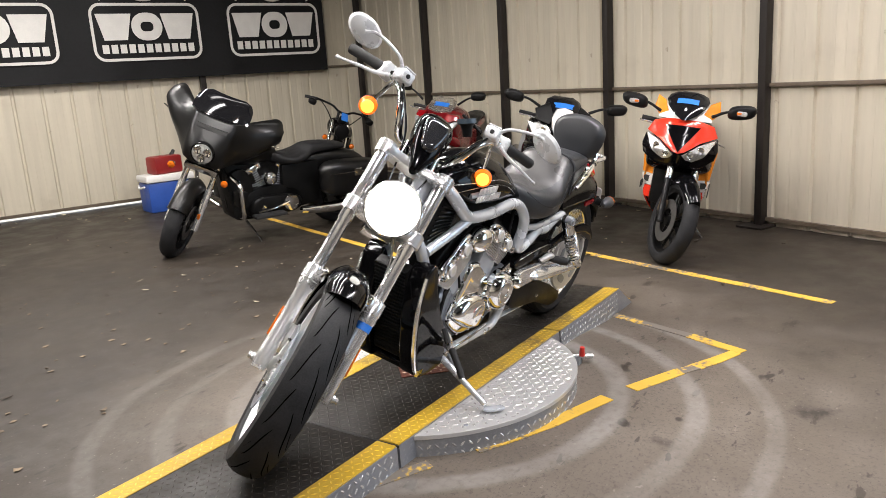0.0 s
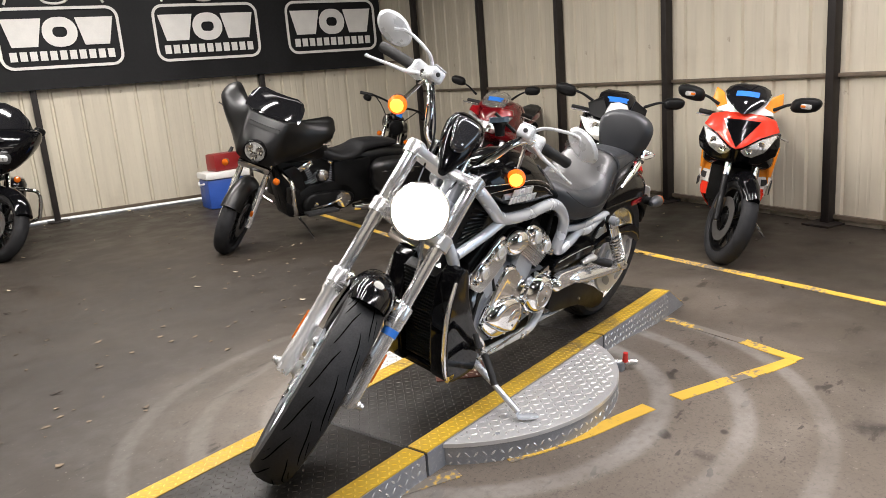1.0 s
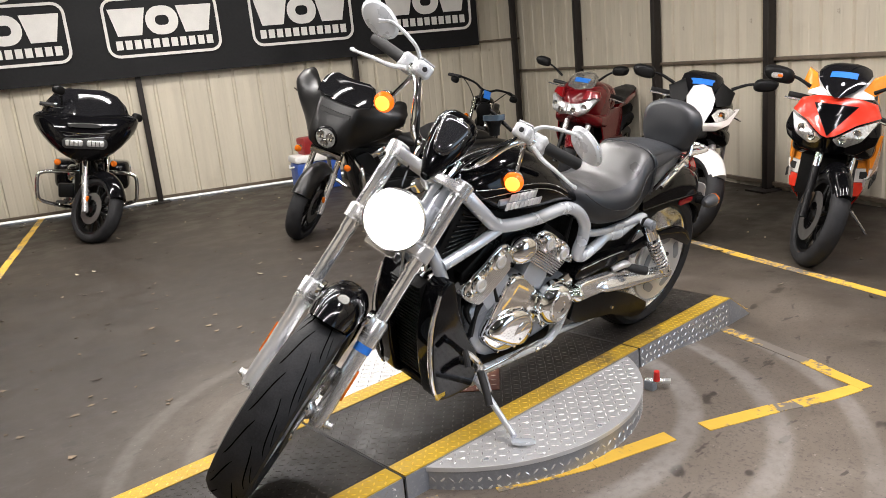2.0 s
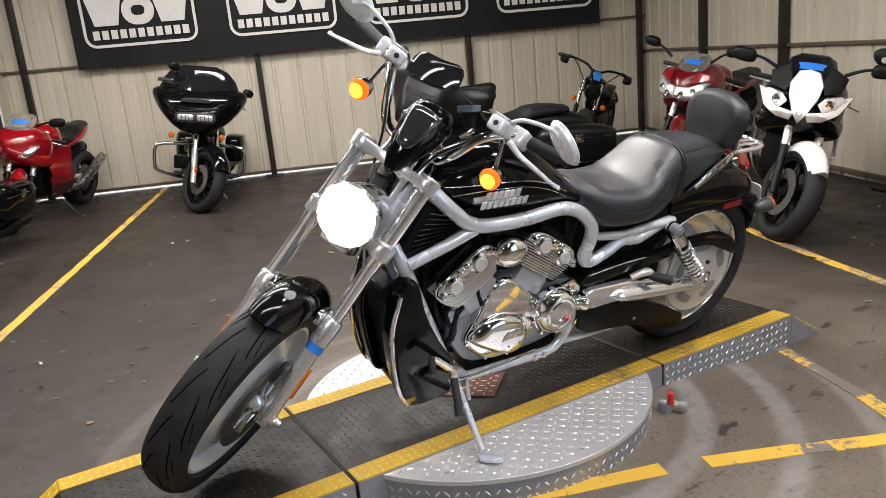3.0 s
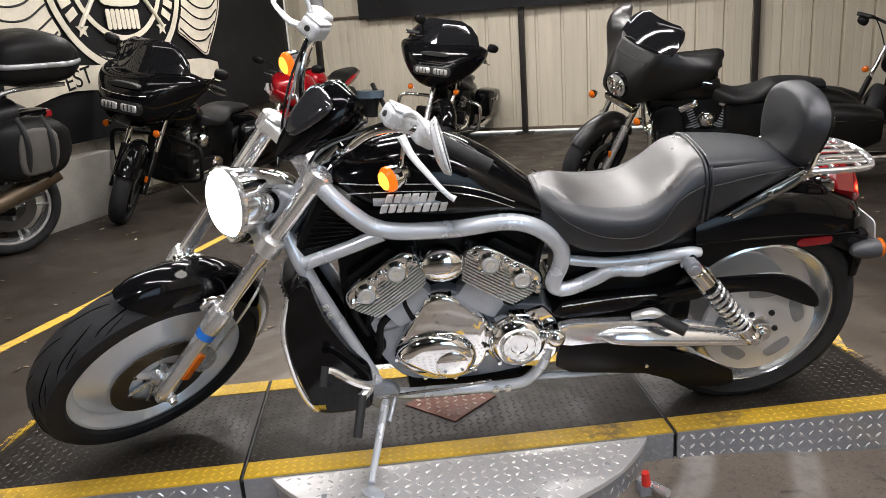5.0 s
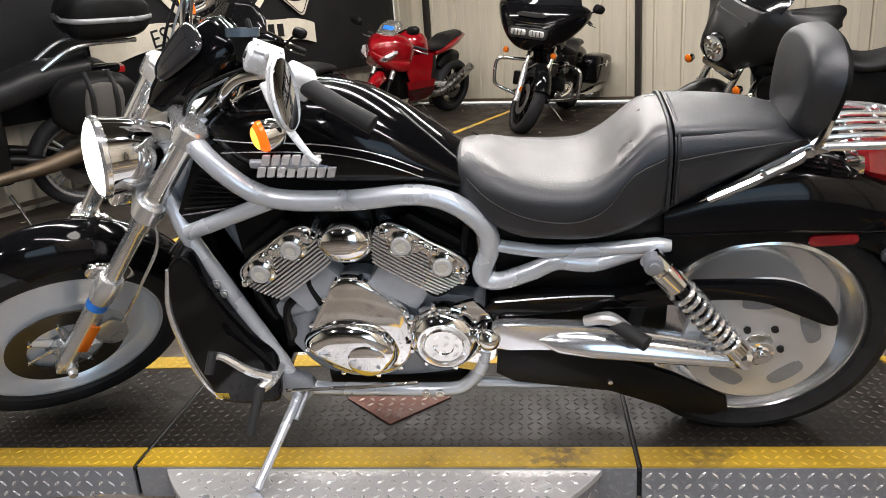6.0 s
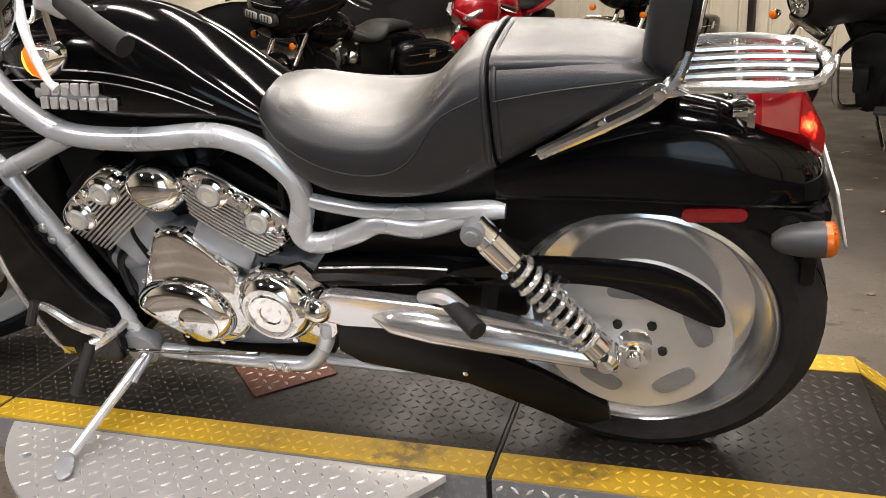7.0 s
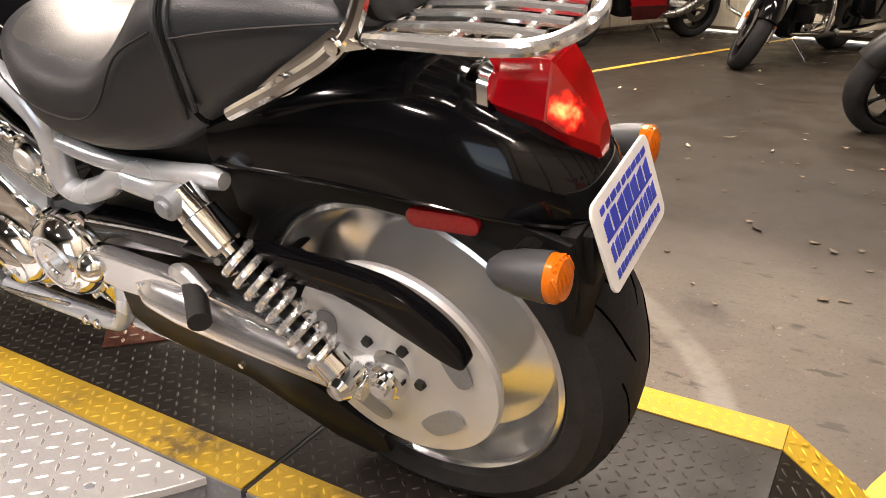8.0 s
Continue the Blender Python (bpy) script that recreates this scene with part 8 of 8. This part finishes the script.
def at(x, y, heading, lean=6.0):
    """The pose of a motorcycle whose front tyre stands at (x, y) and that faces heading."""
    return pose(x, y, 0.0, lean, 0, heading + 180)


tourer(at(1.86, 3.47, 161, 8), "matt black bat-wing touring motorcycle on its stand, bars turned", "matte", False, 52, "chrome", "chrome")
tourer(at(0.72, 5.37, 247, 10), "black gloss shark-nose touring motorcycle with chrome engine guard", "gloss", True, 38, "chrome", "chrome")
tourer(at(-1.90, 3.93, 243, 12), "black gloss shark-nose touring motorcycle by the curtain", "gloss", True, 30, "gloss", "satin")
sport(at(2.685, -0.385, 190, 10) @ Matrix.Diagonal((0.97, 0.86, 0.96, 1)), "red, orange and white racing motorcycle with blue-taped screen",
      dict(style="race", nose="gloss", chin="gloss", fender="gloss", side_top="orange", side_mid="white_paint", side_low="bright_red", tank="gloss", tail="orange", fork="chrome", screen="screen"), 30)
sport(at(2.98, 0.57, 209, 12), "white and black sports motorcycle with tall mirrors",
      dict(style="beak", nose="gloss", chin="gloss", fender="white_paint", side_top="grey_paint", side_mid="white_paint", side_low="grey_paint", tank="white_paint", tail="white_paint"), 30, False)
sport(at(4.15, 2.45, 189, 11), "dark red sports touring motorcycle with a clear screen",
      dict(style="wide", nose="dark_red", chin="dark_red", fender="dark_red", side_top="dark_red", side_mid="dark_red", side_low="plastic", tank="dark_red", tail="dark_red", screen="clear_screen"), 26, True, -0.05)
sport(at(-0.84, 6.2, 235, 10), "bright red sports motorcycle with a tinted screen",
      dict(nose="red_paint", chin="red_paint", fender="red_paint", side_top="red_paint", side_mid="red_paint", side_low="dark_red", tank="red_paint", tail="red_paint", two_pipes=True, screen="clear_screen"), 26)


def roadster(m, label):
    """A small bare cruiser with a flat bar."""
    b = Build("motorcycle", m, label, steer=26, head=(0.4, 0.8), rake=29)
    b.wheel("front_wheel", 0, 0.32, 0.12, 0.235, True, 9)
    b.wheel("rear_wheel", 1.52, 0.31, 0.15, 0.205, False, 9)
    for s in (-1, 1):
        b.add("fork_leg", tube([(0.0, s * 0.10, 0.3), (0.2, s * 0.10, 0.62)], 0.026, 12, 1), "satin", "", None, True)
        b.add("fork_tube", tube([(0.2, s * 0.10, 0.62), (0.34, s * 0.10, 0.88)], 0.022, 12, 1), "chrome", "chrome fork tube", None, True)
        b.add("grip", tube([(0.50, s * 0.30, 1.045), (0.58, s * 0.43, 1.02)], 0.019, 12, 1), "grip", "", None, True)
        b.signal(0.16, s * 0.17, 0.68)
        mirror_arm(b, (0.46, s * 0.27, 1.05), (0.43, s * 0.37, 1.0), True, (0.05, 0.035), "satin")
    b.add("handlebar", tube([(0.58, -0.43, 1.02), (0.50, -0.3, 1.045), (0.41, -0.14, 1.04), (0.38, -0.05, 1.0), (0.38, 0.05, 1.0), (0.41, 0.14, 1.04), (0.50, 0.3, 1.045), (0.58, 0.43, 1.02)], 0.013, 10, 5), "satin", "black bar", None, True)
    for s in (-1, 1):
        b.add("riser", tube([(0.35, s * 0.045, 0.9), (0.38, s * 0.045, 1.0)], 0.016, 10, 1), "satin", "", None, True)
        b.add("clutch_cable", tube([(0.46, s * 0.27, 1.04), (0.38, s * 0.2, 0.98), (0.34, s * 0.1, 0.86), (0.4, s * 0.05, 0.75)], 0.006, 6, 4), "plastic", "", None, True)
    b.add("gauge", lathe([(0, -0.02), (0.05, -0.02), (0.055, 0.0), (0.05, 0.05), (0, 0.06)], (0.27, 0, 0.93), (1, 0, -0.7), 20), "satin", "", None, True)
    b.add("tape_strip", box(-0.055, 0.055, -0.04, 0.04, -0.003, 0.003, 0.001, 1, Matrix.Translation((0.245, 0, 0.965)) @ Matrix.Rotation(radians(-45), 4, "Y")), "tape", "blue tape over the gauge", None, True)
    b.add("headlamp", lathe([(0, 0.11), (0.06, 0.08), (0.085, 0.02), (0.088, -0.01), (0.08, -0.02), (0, -0.035)], (0.16, 0, 0.80), (1, 0, 0), 24), "satin", "black headlamp", None, True)
    b.add("tank", loft(stations([(0.42, 0.74, 0.83, 0.05, 0.8, 0.8), (0.52, 0.72, 0.90, 0.12, 0.7, 0.8), (0.66, 0.71, 0.91, 0.135, 0.7, 0.8), (0.88, 0.71, 0.80, 0.07, 0.8, 0.8)], 12), 20), "gloss", "black tank", None, False, 60)
    b.add("seat", loft(stations([(0.84, 0.68, 0.76, 0.08, 0.7, 0.7), (1.0, 0.65, 0.73, 0.14, 0.6, 0.7), (1.2, 0.68, 0.76, 0.12, 0.6, 0.6), (1.5, 0.70, 0.76, 0.08, 0.7, 0.7)], 12), 18), "saddle", "black seat", None, False, 60)
    b.add("engine", box(0.55, 1.1, -0.13, 0.13, 0.22, 0.5, 0.05), "satin")
    for x0, lean in ((0.74, -22), (0.88, 22)):
        mm = Matrix.Translation((x0, 0, 0.46)) @ Matrix.Rotation(radians(lean), 4, "Y")
        for k in range(8):
            f = lathe([(0, 0.022 * k), (0.08, 0.022 * k), (0.08, 0.022 * k + 0.01), (0, 0.022 * k + 0.01)], (0, 0, 0), (0, 0, 1), 18)
            f.transform(mm)
            b.add("cylinder_fin", f, "satin")
    b.add("rear_fender", loft(stations([(1.25, 0.58, 0.70, 0.09, 0.7, 0.7), (1.55, 0.58, 0.69, 0.09, 0.7, 0.7), (1.8, 0.5, 0.6, 0.08, 0.7, 0.7)], 10), 16), "gloss", "rear fender", None, False, 60)
    b.add("frame", tube([(0.4, 0, 0.85), (0.48, 0, 0.5), (0.52, 0, 0.2), (1.1, 0, 0.2), (1.3, 0, 0.4), (1.2, 0, 0.68), (0.45, 0, 0.75)], 0.022, 8, 4), "satin")
    b.add("exhaust", tube([(0.7, 0.1, 0.5), (0.66, 0.17, 0.38), (0.9, 0.19, 0.28), (1.7, 0.2, 0.27)], [0.022, 0.022, 0.03, 0.04], 12, 4), "satin", "exhaust")
    b.stand(0.62)


roadster(at(4.4, 3.95, 212, 13), "small black cruiser with a flat bar and taped gauge")


def adventure(m, label):
    """A tall standard with a top case, soft panniers and a steel exhaust. Origin: the rear tyre's contact."""
    b = Build("motorcycle", m, label)
    b.wheel("rear_wheel", 0, 0.31, 0.15, 0.235, False, 5, "slider", "alu")
    b.wheel("front_wheel", -1.42, 0.31, 0.12, 0.235, False, 5, "slider", "alu")
    b.add("seat", loft(stations([(-0.85, 0.7, 0.84, 0.1, 0.7, 0.7), (-0.6, 0.66, 0.83, 0.17, 0.6, 0.6), (-0.35, 0.68, 0.87, 0.18, 0.6, 0.6), (-0.2, 0.73, 0.92, 0.17, 0.6, 0.6), (0.12, 0.82, 0.95, 0.13, 0.7, 0.7)], 14), 22), "saddle", "black stepped seat", None, False, 60)
    case = b.add("top_case", loft(stations([(0.0, 1.11, 1.22, 0.14, 0.6, 0.5), (0.06, 1.05, 1.30, 0.22, 0.5, 0.5), (0.25, 1.04, 1.345, 0.26, 0.5, 0.5), (0.42, 1.06, 1.31, 0.23, 0.5, 0.5), (0.5, 1.11, 1.24, 0.15, 0.6, 0.5)], 18), 28), "plastic", "black top case with a silver band", None, False, 50)
    b.add("case_band", loft(stations([(-0.006, 1.15, 1.185, 0.15, 0.6, 0.6), (0.055, 1.14, 1.19, 0.228, 0.5, 0.5), (0.25, 1.14, 1.195, 0.267, 0.5, 0.5), (0.425, 1.14, 1.19, 0.238, 0.5, 0.5), (0.506, 1.15, 1.185, 0.155, 0.6, 0.6)], 18), 28), "grey_paint", "silver band", case, False, 50)
    for s in (-1, 1):
        b.add("carrier", tube([(-0.15, s * 0.15, 0.9), (0.0, s * 0.16, 1.0), (0.15, s * 0.15, 1.03), (0.4, s * 0.12, 1.03)], 0.014, 8, 4), "alu", "silver luggage carrier")
        bag = b.add("pannier", loft(stations([(-0.16, 0.62, 0.78, 0.05, 0.6, 0.6, s * 0.27), (-0.08, 0.55, 0.86, 0.10, 0.5, 0.5, s * 0.28), (0.12, 0.54, 0.89, 0.12, 0.5, 0.5, s * 0.29), (0.26, 0.58, 0.86, 0.10, 0.5, 0.5, s * 0.28), (0.32, 0.66, 0.8, 0.05, 0.6, 0.6, s * 0.27)], 14), 20), "plastic", "black soft pannier with a grey patch", None, False, 60)
        b.add("pannier_patch", lens_body(rounded([(0.0, 0.6), (0.02, 0.82), (0.14, 0.85), (0.22, 0.8), (0.2, 0.62), (0.1, 0.58)], 3), s * 0.385, s * 0.415, 0.85, 3), "cloth_grey", "", bag)
        for q in (0.03, 0.16):
            b.add("pannier_strap", tube([(q, s * 0.34, 0.9), (q + 0.01, s * 0.412, 0.83), (q + 0.015, s * 0.428, 0.73), (q, s * 0.4, 0.6), (q - 0.01, s * 0.35, 0.55)], 0.019, 6, 4, flat=0.4), "dark", "", bag)
        b.add("exhaust", tube([(-0.55, s * 0.17, 0.3), (-0.2, s * 0.2, 0.36), (0.1, s * 0.24, 0.48), (0.24, s * 0.26, 0.54)], [0.03, 0.05, 0.058, 0.05], 14, 3), "fork_gold", "heat-stained steel exhaust")
    b.add("tail", loft(stations([(-0.2, 0.74, 0.82, 0.14, 0.6, 0.6), (0.15, 0.8, 0.88, 0.1, 0.6, 0.6), (0.3, 0.83, 0.88, 0.05, 0.7, 0.7)], 8), 16), "gloss", "black tail", None, False, 60)
    b.add("tail_lamp", box(0.27, 0.33, -0.05, 0.05, 0.83, 0.87, 0.01), "red_lens", "red tail lamp")
    b.add("tank", loft(stations([(-1.15, 0.78, 0.92, 0.1, 0.7, 0.8), (-1.0, 0.75, 1.0, 0.17, 0.7, 0.8), (-0.8, 0.75, 0.9, 0.12, 0.7, 0.8)], 10), 20), "gloss", "black tank", None, False, 60)
    b.add("engine", box(-1.1, -0.4, -0.17, 0.17, 0.25, 0.72, 0.05), "satin", "engine")
    b.add("swingarm", tube([(-0.5, -0.12, 0.42), (0, -0.12, 0.31)], 0.035, 10, 1), "satin")
    b.add("swingarm", tube([(-0.5, 0.12, 0.42), (0, 0.12, 0.31)], 0.035, 10, 1), "satin")
    for s in (-1, 1):
        b.add("fork_leg", tube([(-1.42, s * 0.1, 0.3), (-1.15, s * 0.1, 0.9)], 0.025, 10, 1), "satin")
    b.add("headlamp", box(-1.28, -1.1, -0.14, 0.14, 0.82, 1.05, 0.05), "gloss", "headlamp cowl")
    b.stand(-0.45, -0.16)


adventure(pose(-2.42, 3.2, 0, 8, 0, 38) @ Matrix.Scale(1.12, 4), "black standard motorcycle with top case and soft panniers")

# ---- small things along the walls ----
def litter_mat():
    n = Nodes("dry_litter")
    g = n.t.nodes.new("ShaderNodeNewGeometry").outputs["Random Per Island"]
    n.put("Base Color", n.mix(n.ramp(g, 0.35, 0.75), (0.03, 0.02, 0.013), (0.5, 0.43, 0.31)))
    n.put("Roughness", 0.75)
    return n.m


rnd = random.Random(21)
bm = bmesh.new()
for k in range(290):
    if k < 150:
        u, v = rnd.uniform(-0.2, 7.2), 0.06 + abs(rnd.gauss(0, 0.32))
        p = Vector((N1.x + u * NX + v * NY, N1.y + u * NY - v * NX, 0.006))
    else:
        p = Vector((rnd.uniform(-3.6, 4.6), rnd.uniform(-1.6, 5.6), 0.006))
        if math.hypot(p.x - 0.2, p.y + 0.11) < 1.9:
            continue
    m = Matrix.Translation(p) @ Matrix.Rotation(rnd.uniform(0, 6.28), 4, "Z") @ Matrix.Rotation(rnd.uniform(-0.3, 0.3), 4, "X")
    h, w = rnd.uniform(0.008, 0.034), rnd.uniform(0.004, 0.011)
    outline = [(-h, 0, 0.002), (-h * 0.3, -w, 0), (h * 0.5, -w * 0.8, 0.001), (h, 0, 0.005), (h * 0.4, w, 0.001), (-h * 0.4, w * 0.9, 0)]
    skin(bm, [[m @ Vector((x, y, z + o)) for x, y, z in outline] for o in (0.0, 0.0025)])
tagged(part("leaf_litter", bm, litter_mat(), None, smooth=0), "dry leaves and chips scattered on the floor", "litter", kind="stuff")

cool = thing("cool_box", pose(3.5, 5.5, 0, 0, 0, -20), "blue and white cool box on the floor", "cool box")
part("body", box(-0.26, 0.26, -0.17, 0.17, 0.0, 0.34, 0.03), paint("blue_plastic", (0.02, 0.07, 0.32), 0.4), cool, "blue body")
part("lid", box(-0.275, 0.275, -0.185, 0.185, 0.34, 0.42, 0.025), "white", cool, "white lid")
part("handle", tube([(-0.28, -0.1, 0.30), (-0.3, 0.0, 0.28), (-0.28, 0.1, 0.30)], 0.012, 8, 4), "white", cool)
can = thing("fuel_can", pose(3.52, 5.51, 0.42, 0, 0, -10), "dark red plastic fuel can standing on a cool box", "fuel can")
part("body", box(-0.17, 0.17, -0.11, 0.11, 0, 0.2, 0.03), paint("red_can", (0.22, 0.012, 0.012), 0.4), can)
part("spout", tube([(0.1, 0, 0.19), (0.14, 0, 0.25)], [0.025, 0.018], 10, 1), "dark", can)
blk = thing("concrete_block", Matrix.Translation((-2.42, 4.02, 0)) @ Matrix.Rotation(A_W, 4, "Z"), "pale concrete block at the foot of the curtain", "block")
part("block", box(-0.5, 0.55, -0.22, 0.22, 0, 0.52, 0.012), paint("pale_concrete", (0.3, 0.285, 0.25), 0.7, 0, 0.12, 6, 0.3, 50), blk)
